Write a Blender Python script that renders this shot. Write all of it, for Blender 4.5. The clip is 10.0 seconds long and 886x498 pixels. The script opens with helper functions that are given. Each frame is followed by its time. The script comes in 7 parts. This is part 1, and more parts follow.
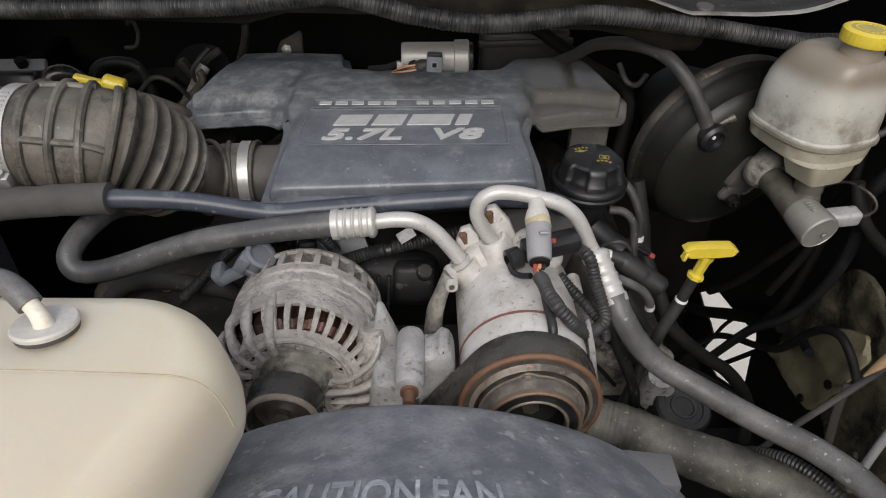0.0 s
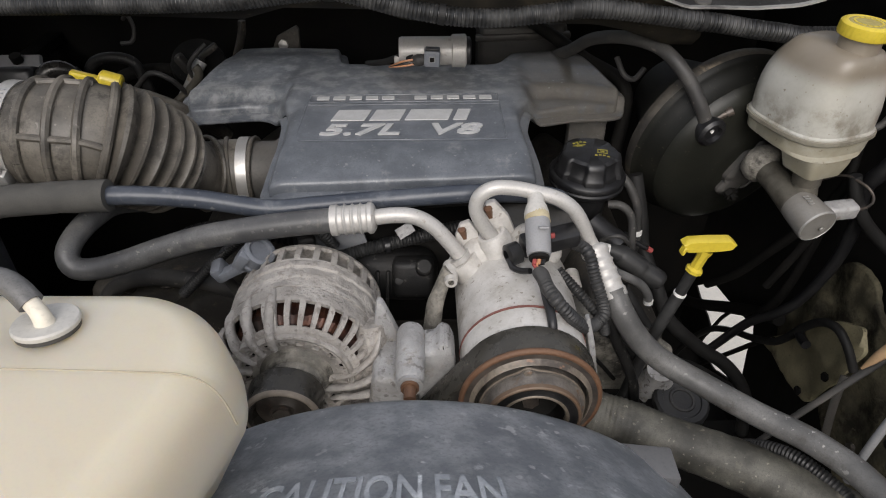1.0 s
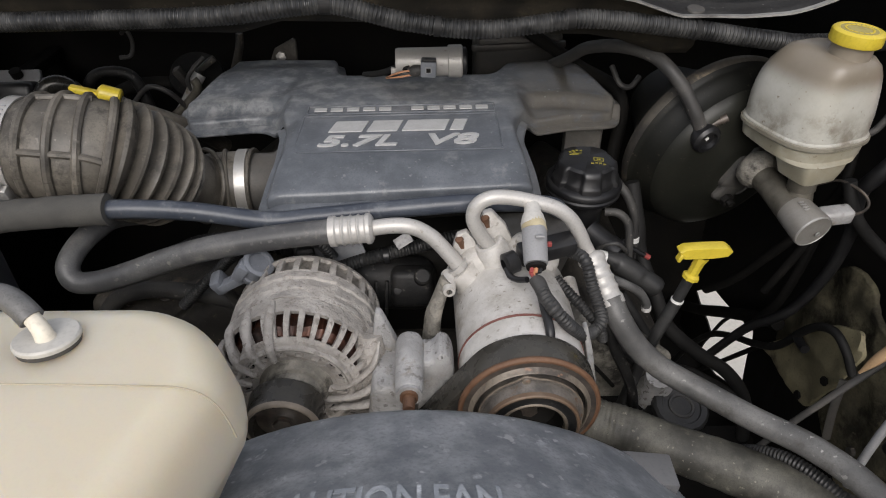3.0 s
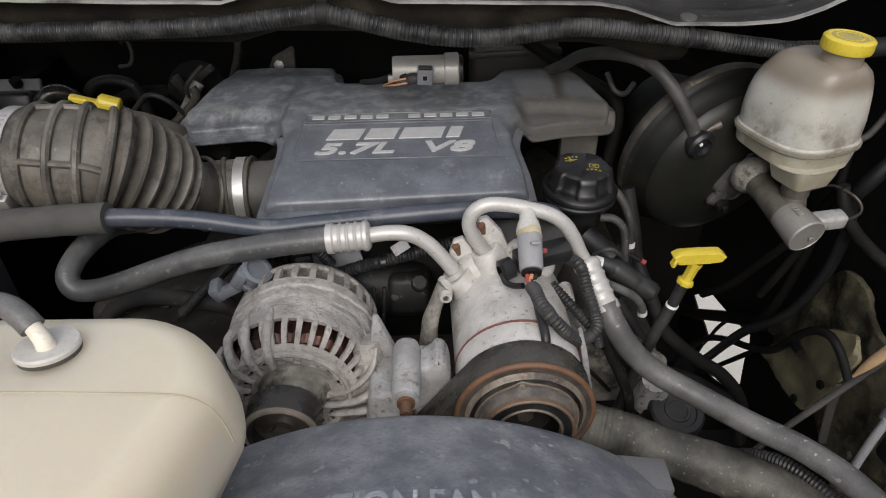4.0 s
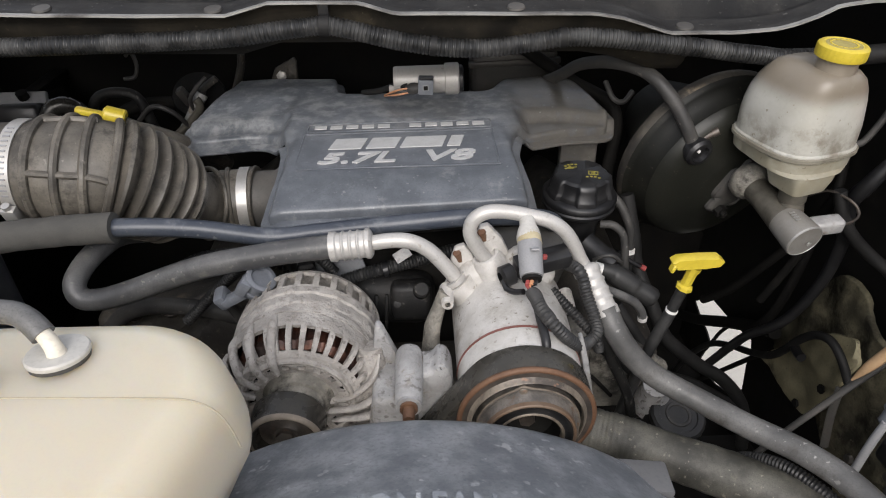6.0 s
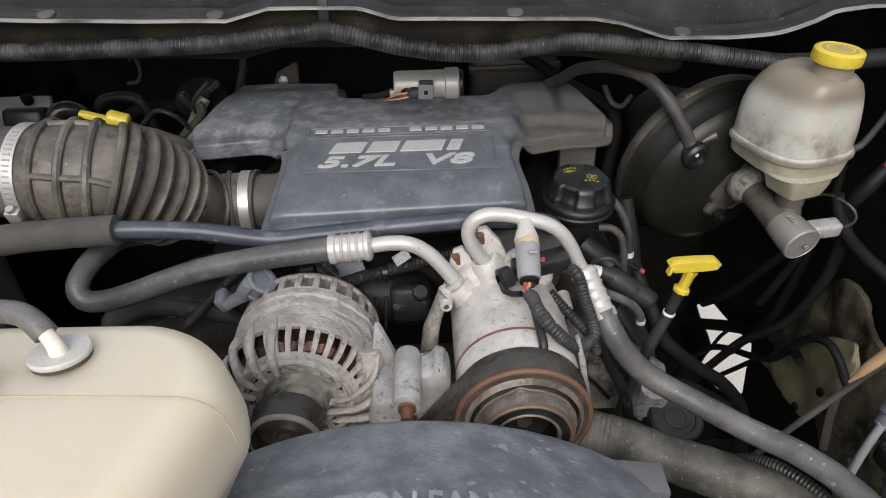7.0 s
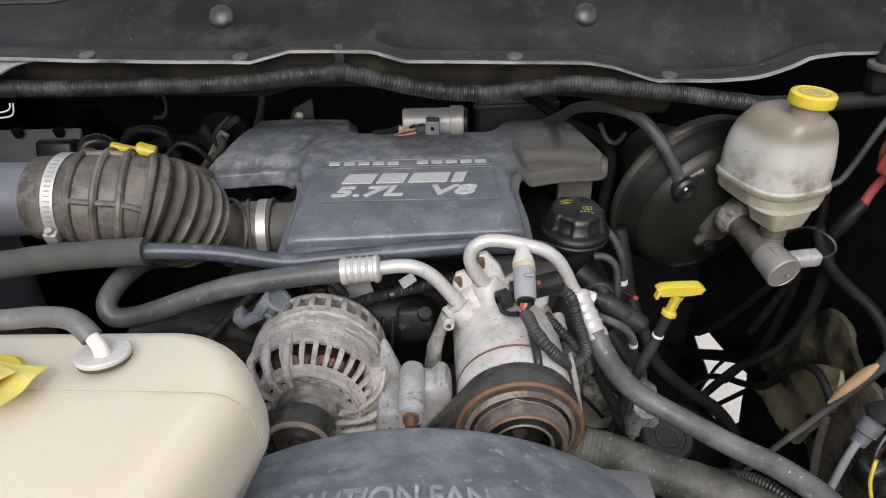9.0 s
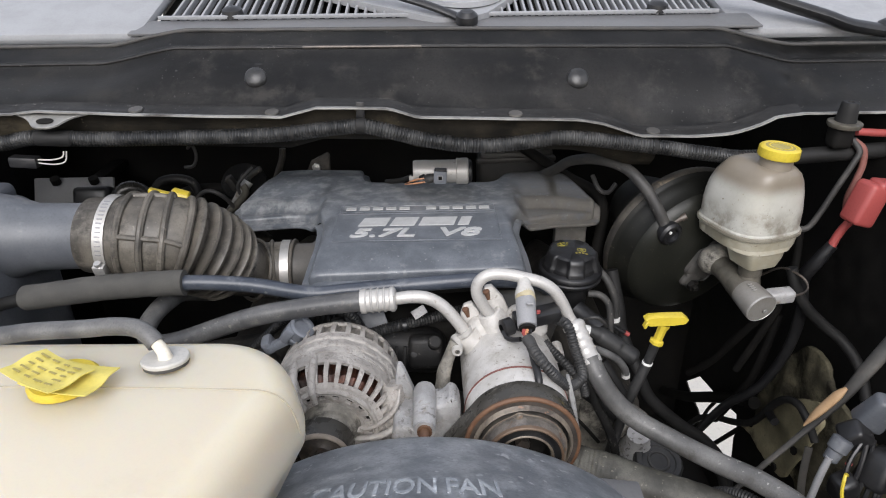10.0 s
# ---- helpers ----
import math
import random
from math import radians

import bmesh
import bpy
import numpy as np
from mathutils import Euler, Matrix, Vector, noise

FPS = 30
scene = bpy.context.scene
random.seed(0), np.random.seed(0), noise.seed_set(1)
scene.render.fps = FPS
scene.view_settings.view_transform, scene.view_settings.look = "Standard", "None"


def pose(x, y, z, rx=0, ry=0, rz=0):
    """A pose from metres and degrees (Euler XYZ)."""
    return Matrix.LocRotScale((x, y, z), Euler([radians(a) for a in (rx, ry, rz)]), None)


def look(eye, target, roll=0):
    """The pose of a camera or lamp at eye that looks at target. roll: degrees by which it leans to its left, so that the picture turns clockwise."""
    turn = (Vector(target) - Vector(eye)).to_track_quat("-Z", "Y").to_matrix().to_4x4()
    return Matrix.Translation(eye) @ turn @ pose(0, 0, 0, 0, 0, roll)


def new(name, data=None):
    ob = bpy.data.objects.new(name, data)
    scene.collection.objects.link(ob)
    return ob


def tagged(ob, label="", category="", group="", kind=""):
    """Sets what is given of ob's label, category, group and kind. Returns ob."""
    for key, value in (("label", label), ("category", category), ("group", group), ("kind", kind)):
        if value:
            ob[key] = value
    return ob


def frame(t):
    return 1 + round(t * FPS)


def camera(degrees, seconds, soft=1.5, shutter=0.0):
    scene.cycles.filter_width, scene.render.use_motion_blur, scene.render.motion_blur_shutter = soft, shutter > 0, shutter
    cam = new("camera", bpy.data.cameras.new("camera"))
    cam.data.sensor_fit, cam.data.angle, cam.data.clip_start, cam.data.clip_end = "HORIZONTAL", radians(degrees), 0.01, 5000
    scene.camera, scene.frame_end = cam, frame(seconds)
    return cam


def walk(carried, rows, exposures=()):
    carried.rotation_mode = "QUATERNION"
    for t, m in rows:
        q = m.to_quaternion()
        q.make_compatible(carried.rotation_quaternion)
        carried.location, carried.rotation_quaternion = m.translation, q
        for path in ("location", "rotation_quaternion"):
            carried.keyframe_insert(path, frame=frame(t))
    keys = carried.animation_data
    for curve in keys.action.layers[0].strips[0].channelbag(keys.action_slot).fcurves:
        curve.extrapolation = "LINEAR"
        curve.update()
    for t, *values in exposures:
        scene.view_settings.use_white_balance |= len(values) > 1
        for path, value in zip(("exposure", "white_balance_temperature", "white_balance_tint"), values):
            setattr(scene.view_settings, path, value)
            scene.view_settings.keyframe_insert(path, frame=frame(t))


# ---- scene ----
cam = camera(68.0, 10.0, 1.08)
PATH = [
    (0, (0.00357, 0.03948, 1.61087), (0.01656, 0.85321, 1.02978), -0.016),
    (0.5, (0.00212, 0.04042, 1.61130), (0.01831, 0.84945, 1.02375), -0.061),
    (1, (0.00088, 0.04000, 1.61240), (0.01886, 0.84824, 1.02382), -0.105),
    (1.5, (0.00062, 0.03977, 1.61318), (0.01768, 0.84958, 1.02674), -0.328),
    (2, (0.00161, 0.04052, 1.61418), (0.01875, 0.85170, 1.02963), -0.526),
    (2.5, (0.00245, 0.04008, 1.61515), (0.01957, 0.85285, 1.03281), -0.675),
    (4, (0.00660, 0.03364, 1.62268), (0.02524, 0.85227, 1.04865), -0.993),
    (4.5, (0.00770, 0.03427, 1.62456), (0.02501, 0.85469, 1.05306), -1.225),
    (5, (0.00597, 0.03364, 1.62455), (0.02337, 0.85569, 1.05539), -1.369),
    (5.5, (0.00609, 0.03020, 1.62571), (0.02275, 0.85410, 1.05922), -1.487),
    (7, (0.01164, 0.01866, 1.62869), (0.02310, 0.84860, 1.07095), -1.618),
    (7.5, (0.01287, 0.01872, 1.63047), (0.02083, 0.84942, 1.07381), -1.742),
    (8, (0.01050, 0.01494, 1.63148), (0.01734, 0.84629, 1.07579), -1.613),
    (8.5, (0.01125, -0.00260, 1.63844), (0.01612, 0.83683, 1.09498), -1.462),
    (9, (0.01344, -0.03483, 1.64806), (0.01755, 0.82386, 1.13558), -1.261),
    (9.5, (0.00933, -0.06918, 1.65876), (0.01644, 0.80952, 1.18144), -1.003),
    (10, (-0.00470, -0.12483, 1.66397), (0.00722, 0.77589, 1.22975), -0.687),
]
walk(cam, [(t, look(eye, target, roll)) for t, eye, target, roll in PATH],
     exposures=[(0.0, 0.0, 6440, 10), (2.7, 0.0, 6440, 10), (4.0, -0.02, 6420, 10), (4.5, -0.04, 6420, 10), (5.0, 0.18, 6400, 10), (8.0, 0.24, 6380, 10), (10.0, 0.37, 6180, 10)])

# ---- world and light ----
SUN_UP, SUN_ROUND = 37.0, 186.0
world = bpy.data.worlds.new("world")
scene.world = world
world.use_nodes = True
wn = world.node_tree.nodes
wl = world.node_tree.links
sky = wn.new("ShaderNodeTexSky")
sky.sky_type = "NISHITA"
sky.sun_disc = False
sky.sun_elevation = radians(SUN_UP)
sky.sun_rotation = radians(SUN_ROUND)
sky.air_density, sky.dust_density, sky.ozone_density = 1.0, 4.0, 0.3
hazy = wn.new("ShaderNodeMix")
hazy.data_type = "RGBA"
hazy.inputs[0].default_value = 0.6
hazy.inputs[7].default_value = (6.3, 6.2, 6.4, 1)  # an even veil of cloud
wl.new(sky.outputs[0], hazy.inputs[6])
wl.new(hazy.outputs[2], wn["Background"].inputs[0])
wn["Background"].inputs[1].default_value = 0.15

sun_data = bpy.data.lights.new("sun", "SUN")
sun_data.energy, sun_data.angle, sun_data.color = 2.0, radians(42), (1.0, 0.985, 0.99)
sun = new("sun", sun_data)
a, b = radians(SUN_UP), radians(SUN_ROUND)
sun.matrix_world = look((0, 0, 0), (-math.cos(a) * math.sin(b), -math.cos(a) * math.cos(b), -math.sin(a)))


# ---- materials ----
def material(name, base, rough=0.5, metal=0.0, second=None, amount=0.4, scale=25.0, fine=220.0, bump=0.15,
             stain=None, stain_at=0.6, stain_scale=12.0, rough_var=0.15, coat=0.0, bump_fine=0.0006, speck=None, speck_at=0.62, speck_scale=170.0, spec=0.5, soft=0.08, grit=0.45, dust=()):
    """A surface with a broad and a fine variation, optional stains of a second kind, and fine relief."""
    m = bpy.data.materials.new(name)
    m.use_nodes = True
    n, l = m.node_tree.nodes, m.node_tree.links
    out = n["Principled BSDF"]
    out.inputs["Metallic"].default_value = metal
    out.inputs["Coat Weight"].default_value = coat
    out.inputs["Specular IOR Level"].default_value = spec
    co = n.new("ShaderNodeTexCoord")
    rnd = n.new("ShaderNodeObjectInfo")
    shift = n.new("ShaderNodeVectorMath")
    shift.operation = "MULTIPLY_ADD"
    l.new(rnd.outputs["Random"], shift.inputs[0])
    shift.inputs[1].default_value = (3.1, 5.7, 2.3)
    l.new(co.outputs["Object"], shift.inputs[2])

    def fleck(s, detail=5.0, r=0.6):
        t = n.new("ShaderNodeTexNoise")
        t.inputs["Scale"].default_value, t.inputs["Detail"].default_value, t.inputs["Roughness"].default_value = s, detail, r
        l.new(shift.outputs[0], t.inputs["Vector"])
        return t.outputs[0]

    def ramp(src, lo, hi):
        r = n.new("ShaderNodeMapRange")
        r.interpolation_type = "SMOOTHSTEP"
        r.inputs[1].default_value, r.inputs[2].default_value = lo, hi
        l.new(src, r.inputs[0])
        return r.outputs[0]

    def mix(fac, a_, b_):
        x = n.new("ShaderNodeMix")
        x.data_type = "RGBA"
        l.new(fac, x.inputs[0])
        for i, v in ((6, a_), (7, b_)):
            if isinstance(v, tuple):
                x.inputs[i].default_value = (*v, 1)
            else:
                l.new(v, x.inputs[i])
        return x.outputs[2]

    def times(src, k):
        x = n.new("ShaderNodeMath")
        x.operation = "MULTIPLY"
        l.new(src, x.inputs[0])
        x.inputs[1].default_value = k
        return x.outputs[0]

    broad, grain = fleck(scale), fleck(fine, 3.0)
    second = second or tuple(c * 1.5 + 0.01 for c in base)
    col = mix(times(ramp(broad, 0.35, 0.72), amount), base, second)
    dark = tuple(c * 0.72 for c in base)
    col = mix(times(ramp(grain, 0.45, 0.75), grit), col, dark)
    rsrc = ramp(broad, 0.3, 0.75)
    if stain:
        patch = fleck(stain_scale, 8.0, 0.7)
        fac = ramp(patch, stain_at - soft, stain_at + soft)
        col = mix(times(fac, 0.85), col, stain)
        rsrc = fac
    for axis, lo, hi, tint, *even in dust:
        where = n.new("ShaderNodeSeparateXYZ")
        l.new(co.outputs["Object"], where.inputs[0])
        both = n.new("ShaderNodeMath")
        both.operation = "MULTIPLY"
        l.new(ramp(where.outputs[axis], lo, hi), both.inputs[0])
        l.new(ramp(fleck(scale * 1.7, 8.0, 0.65), *(even or (0.34, 0.60))), both.inputs[1])
        col = mix(times(both.outputs[0], 0.8), col, tint)
    if speck:
        dots, where = fleck(speck_scale, 2.0, 0.5), fleck(scale * 0.7, 4.0)
        both = n.new("ShaderNodeMath")
        both.operation = "MULTIPLY"
        l.new(ramp(dots, speck_at - 0.03, speck_at + 0.05), both.inputs[0])
        l.new(ramp(where, 0.38, 0.62), both.inputs[1])
        col = mix(times(both.outputs[0], 0.8), col, speck)
    l.new(col, out.inputs["Base Color"])
    rr = n.new("ShaderNodeMapRange")
    rr.inputs[3].default_value, rr.inputs[4].default_value = rough - rough_var * 0.5, min(1.0, rough + rough_var)
    l.new(rsrc, rr.inputs[0])
    l.new(rr.outputs[0], out.inputs["Roughness"])
    bp = n.new("ShaderNodeBump")
    bp.inputs["Strength"].default_value = bump
    bp.inputs["Distance"].default_value = bump_fine
    l.new(grain, bp.inputs["Height"])
    bp2 = n.new("ShaderNodeBump")
    bp2.inputs["Strength"].default_value = bump
    bp2.inputs["Distance"].default_value = bump_fine * 4
    l.new(broad, bp2.inputs["Height"])
    l.new(bp.outputs[0], bp2.inputs["Normal"])
    l.new(bp2.outputs[0], out.inputs["Normal"])
    return m


# pale dust at the back also makes up for light the cowl blocks
COVER = material("dusty_black_plastic", (0.089, 0.0975, 0.110), 0.38, second=(0.168, 0.180, 0.198), amount=0.7, scale=26, fine=420, bump=0.25,
                 stain=(0.215, 0.222, 0.228), stain_at=0.64, stain_scale=34, soft=0.09, speck=(0.25, 0.255, 0.255), speck_at=0.69,
                 dust=((1, 0.80, 0.93, (0.30, 0.306, 0.306), 0.42, 0.66), (0, 0.10, 0.16, (0.090, 0.080, 0.064), 0.2, 0.5)))
SHROUD = material("moulded_plastic", (0.270, 0.290, 0.316), 0.40, second=(0.50, 0.522, 0.55), amount=0.9, scale=32, fine=300, bump=0.25,
                  stain=(0.62, 0.64, 0.66), stain_at=0.645, stain_scale=27, soft=0.05, speck=(0.66, 0.67, 0.68), speck_at=0.665, speck_scale=95)
HOUSING = material("brown_dusted_plastic", (0.060, 0.058, 0.054), 0.45, second=(0.11, 0.10, 0.088), amount=0.7, scale=18, fine=300, bump=0.2)
BLACK = material("black_plastic", (0.011, 0.011, 0.012), 0.38, second=(0.032, 0.031, 0.03), scale=40, fine=400)
# near-black: grimy metal, and also the deep shade of the engine bay
DARK = material("grimy_black_and_shade", (0.008, 0.0076, 0.007), 0.72, second=(0.026, 0.0235, 0.020), scale=20, fine=200, bump=0.3, spec=0.15)
ENGINE = material("grimy_engine_casting", (0.020, 0.018, 0.016), 0.65, second=(0.075, 0.066, 0.052), amount=0.8, scale=20, fine=180, bump=0.6, bump_fine=0.0012,
                  stain=(0.16, 0.13, 0.09), stain_at=0.66, stain_scale=26, speck=(0.2, 0.17, 0.13), speck_at=0.68)
RUBBER = material("dusty_rubber", (0.034, 0.033, 0.032), 0.58, second=(0.085, 0.08, 0.072), amount=0.65, scale=26, fine=500, bump=0.15, speck=(0.16, 0.15, 0.13), speck_at=0.69)
RUBBERDARK = material("clean_black_rubber", (0.012, 0.0118, 0.0115), 0.6, second=(0.026, 0.025, 0.024), scale=30, fine=400, bump=0.15, spec=0.3)
HOSE = material("grey_rubber_hose", (0.060, 0.060, 0.061), 0.48, second=(0.165, 0.162, 0.156), amount=0.85, scale=20, fine=600, bump=0.2,
                stain=(0.20, 0.19, 0.165), stain_at=0.66, stain_scale=36, speck=(0.24, 0.23, 0.2), speck_at=0.68)
PALEHOSE = material("pale_dusty_hose", (0.074, 0.073, 0.071), 0.52, second=(0.185, 0.181, 0.172), amount=0.85, scale=18, fine=600, bump=0.2,
                    stain=(0.055, 0.050, 0.042), stain_at=0.62, stain_scale=22, soft=0.08, speck=(0.42, 0.41, 0.38), speck_at=0.67)
FOAM = material("foam_sleeve", (0.055, 0.053, 0.048), 0.85, second=(0.10, 0.096, 0.086), amount=0.6, scale=30, fine=900, bump=0.4)
NYLON = material("glossy_blue_black_nylon", (0.036, 0.043, 0.058), 0.42, second=(0.075, 0.084, 0.10), amount=0.7, scale=22, fine=300, bump=0.05,
                 stain=(0.13, 0.14, 0.155), stain_at=0.63, stain_scale=30, speck=(0.2, 0.2, 0.2), speck_at=0.68)
DUCT = material("brown_grey_duct_rubber", (0.060, 0.0535, 0.044), 0.52, second=(0.185, 0.166, 0.136), amount=0.75, scale=17, fine=500, bump=0.25,
                stain=(0.026, 0.023, 0.019), stain_at=0.57, stain_scale=22, speck=(0.17, 0.155, 0.13), speck_at=0.68)
LOOM = material("dusty_corrugated_loom", (0.014, 0.014, 0.014), 0.36, second=(0.078, 0.077, 0.074), amount=0.75, scale=34, fine=400, bump=0.1)
ALU = material("dull_pale_aluminium", (0.49, 0.475, 0.45), 0.50, 0.3, second=(0.42, 0.405, 0.375), scale=40, fine=500, bump=0.15,
               stain=(0.36, 0.33, 0.28), stain_at=0.68, stain_scale=40, speck=(0.3, 0.27, 0.23), speck_at=0.68)
CAST = material("weathered_cast_aluminium", (0.44, 0.412, 0.378), 0.68, 0.10, second=(0.25, 0.23, 0.205), amount=0.75, scale=42, fine=300, bump=1.0,
                stain=(0.20, 0.18, 0.155), stain_at=0.60, stain_scale=38, bump_fine=0.0014, speck=(0.19, 0.17, 0.15), speck_at=0.63, speck_scale=240)
BRACKET = material("grey_bracket_casting", (0.41, 0.405, 0.40), 0.62, 0.15, second=(0.24, 0.235, 0.225), amount=0.8, scale=34, fine=300, bump=0.6,
                   stain=(0.19, 0.155, 0.105), stain_at=0.62, stain_scale=24, bump_fine=0.0014, speck=(0.12, 0.11, 0.10), speck_at=0.60)
COMP = material("pale_cast_aluminium", (0.60, 0.582, 0.555), 0.58, 0.12, second=(0.41, 0.39, 0.355), amount=0.9, scale=24, fine=420, bump=0.6,
                stain=(0.25, 0.22, 0.175), stain_at=0.60, stain_scale=20, soft=0.13, speck=(0.22, 0.195, 0.16), speck_at=0.65)
STEEL = material("zinc_steel", (0.48, 0.47, 0.45), 0.42, 0.6, second=(0.33, 0.305, 0.27), scale=50, fine=500, bump=0.1)
RUST = material("rusty_steel", (0.125, 0.062, 0.034), 0.55, 0.1, second=(0.20, 0.112, 0.062), amount=0.6, scale=60, fine=500, bump=0.4)
RUSTY = material("rust_dusted_steel", (0.055, 0.048, 0.042), 0.45, 0.3, second=(0.15, 0.122, 0.10), amount=0.7, scale=50, fine=500, bump=0.3,
                 stain=(0.2, 0.11, 0.065), stain_at=0.66, stain_scale=45)
COPPER = material("varnished_copper", (0.055, 0.026, 0.02), 0.45, 0.4, second=(0.19, 0.075, 0.042), amount=0.7, scale=60, fine=500, bump=0.4,
                  stain=(0.035, 0.028, 0.024), stain_at=0.50, stain_scale=22)
BELT = material("worn_drive_belt", (0.050, 0.047, 0.040), 0.24, 0.25, second=(0.092, 0.085, 0.071), scale=60, fine=500, bump=0.1)
GLOSS = material("glossy_black_belt", (0.040, 0.038, 0.034), 0.26, 0.4, second=(0.02, 0.019, 0.017), scale=60, fine=400, bump=0.08)
TANK = material("yellowed_tank_plastic", (0.60, 0.545, 0.43), 0.45, second=(0.64, 0.585, 0.47), amount=0.4, scale=3, fine=500, bump=0.02, grit=0.08, stain=(0.52, 0.45, 0.33), stain_at=0.68, stain_scale=7, soft=0.15)
# light passes a little way into the tank's plastic
soft_plastic = TANK.node_tree.nodes["Principled BSDF"]
soft_plastic.inputs["Subsurface Weight"].default_value = 0.8
soft_plastic.inputs["Subsurface Radius"].default_value = (1.0, 0.8, 0.5)
soft_plastic.inputs["Subsurface Scale"].default_value = 0.09
DIRTYSEAM = material("grimy_reservoir_seam", (0.24, 0.225, 0.18), 0.5, second=(0.12, 0.105, 0.075), amount=0.8, scale=30, fine=300)
CONDUIT = material("dusty_black_conduit", (0.018, 0.018, 0.018), 0.5, second=(0.052, 0.051, 0.049), amount=0.7, scale=30, fine=400, bump=0.1)
COIL = material("grimy_coil_plastic", (0.008, 0.008, 0.008), 0.5, second=(0.022, 0.0205, 0.019), amount=0.8, scale=32, fine=300, bump=0.4, speck=(0.09, 0.085, 0.075), speck_at=0.66, spec=0.3)
SEAM = material("seam_crease_shade", (0.36, 0.315, 0.23), 0.6, scale=40, fine=200)
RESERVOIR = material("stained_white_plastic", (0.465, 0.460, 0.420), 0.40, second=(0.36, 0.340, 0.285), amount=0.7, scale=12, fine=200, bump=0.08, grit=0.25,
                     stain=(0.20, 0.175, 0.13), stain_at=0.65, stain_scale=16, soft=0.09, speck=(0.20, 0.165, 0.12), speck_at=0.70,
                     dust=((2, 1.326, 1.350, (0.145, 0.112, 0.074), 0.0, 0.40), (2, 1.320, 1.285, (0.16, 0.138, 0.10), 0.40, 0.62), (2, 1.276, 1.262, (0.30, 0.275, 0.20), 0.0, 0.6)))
AMBER = material("yellowed_sealant", (0.46, 0.40, 0.26), 0.55, second=(0.36, 0.29, 0.16), amount=0.8, scale=60, fine=300, bump=0.2)
NIPPLE = material("milky_nylon", (0.62, 0.575, 0.48), 0.4, scale=40, fine=300, bump=0.05)
DISC = material("grey_white_disc", (0.50, 0.485, 0.45), 0.45, second=(0.40, 0.38, 0.34), scale=40, fine=300, bump=0.05)
YELLOW = material("yellow_plastic", (0.60, 0.47, 0.045), 0.42, second=(0.50, 0.37, 0.03), scale=50, fine=300, bump=0.1,
                  stain=(0.30, 0.22, 0.05), stain_at=0.70, stain_scale=60)
GRIMEYELLOW = material("grimy_yellow_plastic", (0.36, 0.30, 0.09), 0.6, second=(0.25, 0.20, 0.07), amount=0.8, scale=60, fine=300, bump=0.1)
OLIVE = material("dull_yellow_print", (0.30, 0.26, 0.045), 0.5, second=(0.2, 0.17, 0.03), scale=120, fine=400)
TAG = material("yellow_tag", (0.66, 0.56, 0.13), 0.45, second=(0.58, 0.48, 0.10), scale=40, fine=300, bump=0.05)
GREYPL = material("grey_connector_plastic", (0.25, 0.25, 0.255), 0.5, second=(0.33, 0.33, 0.33), scale=60, fine=500, bump=0.1)
LETTER = material("silver_lettering", (0.50, 0.50, 0.495), 0.45, 0.1, second=(0.38, 0.38, 0.37), scale=60, fine=400, bump=0.1)
INK = material("printed_ink", (0.30, 0.25, 0.075), 0.6, scale=50, fine=300)
RED = material("red_plastic", (0.32, 0.065, 0.06), 0.45, second=(0.38, 0.07, 0.06), scale=40, fine=300, bump=0.05)
ORANGE = material("orange_wire", (0.50, 0.24, 0.12), 0.45, scale=60, fine=300)
REDSEAM = material("red_brown_gasket", (0.19, 0.075, 0.06), 0.6, scale=60, fine=300)
FACE = material("booster_dusty_face", (0.0118, 0.0124, 0.0100), 0.42, second=(0.0195, 0.0195, 0.0152), amount=0.8, scale=9, fine=200, bump=0.1, spec=0.3, stain=(0.012, 0.012, 0.010), stain_at=0.62, stain_scale=8, soft=0.1, speck=(0.07, 0.06, 0.045), speck_at=0.7)
PULLEY = material("worn_black_pulley", (0.028, 0.026, 0.022), 0.24, 0.25, second=(0.055, 0.050, 0.041), amount=0.8, scale=30, fine=400, bump=0.2)
BOOSTER = material("booster_black_paint", (0.0072, 0.0075, 0.0063), 0.55, second=(0.017, 0.0168, 0.013), amount=0.8, scale=9, fine=200, bump=0.1, spec=0.25, stain=(0.045, 0.038, 0.024), stain_at=0.66, stain_scale=30, speck=(0.07, 0.06, 0.045), speck_at=0.7)
COWL = material("dusty_cowl_paint", (0.011, 0.0108, 0.0105), 0.42, second=(0.040, 0.038, 0.035), amount=0.9, scale=7, fine=260, bump=0.25,
                stain=(0.062, 0.057, 0.050), stain_at=0.60, stain_scale=16, soft=0.10, speck=(0.13, 0.125, 0.115), speck_at=0.70)
FLANGE = material("dusty_flange_paint", (0.013, 0.0125, 0.012), 0.5, second=(0.034, 0.033, 0.031), amount=0.8, scale=22, fine=260, bump=0.25,
                  stain=(0.018, 0.017, 0.016), stain_at=0.58, stain_scale=20, soft=0.1, speck=(0.14, 0.135, 0.13), speck_at=0.7, spec=0.25)
GUTTER = material("grimy_brown_gutter", (0.009, 0.008, 0.0065), 0.75, second=(0.040, 0.034, 0.024), amount=0.85, scale=15, fine=240, bump=0.4, stain=(0.075, 0.062, 0.040), stain_at=0.63, stain_scale=9, soft=0.1, speck=(0.1, 0.085, 0.06), speck_at=0.69, spec=0.2)
LIP = material("bare_lip_edge", (0.36, 0.355, 0.335), 0.45, 0.3, second=(0.10, 0.095, 0.09), amount=0.9, scale=16, fine=300, stain=(0.06, 0.055, 0.05), stain_at=0.6, stain_scale=14)
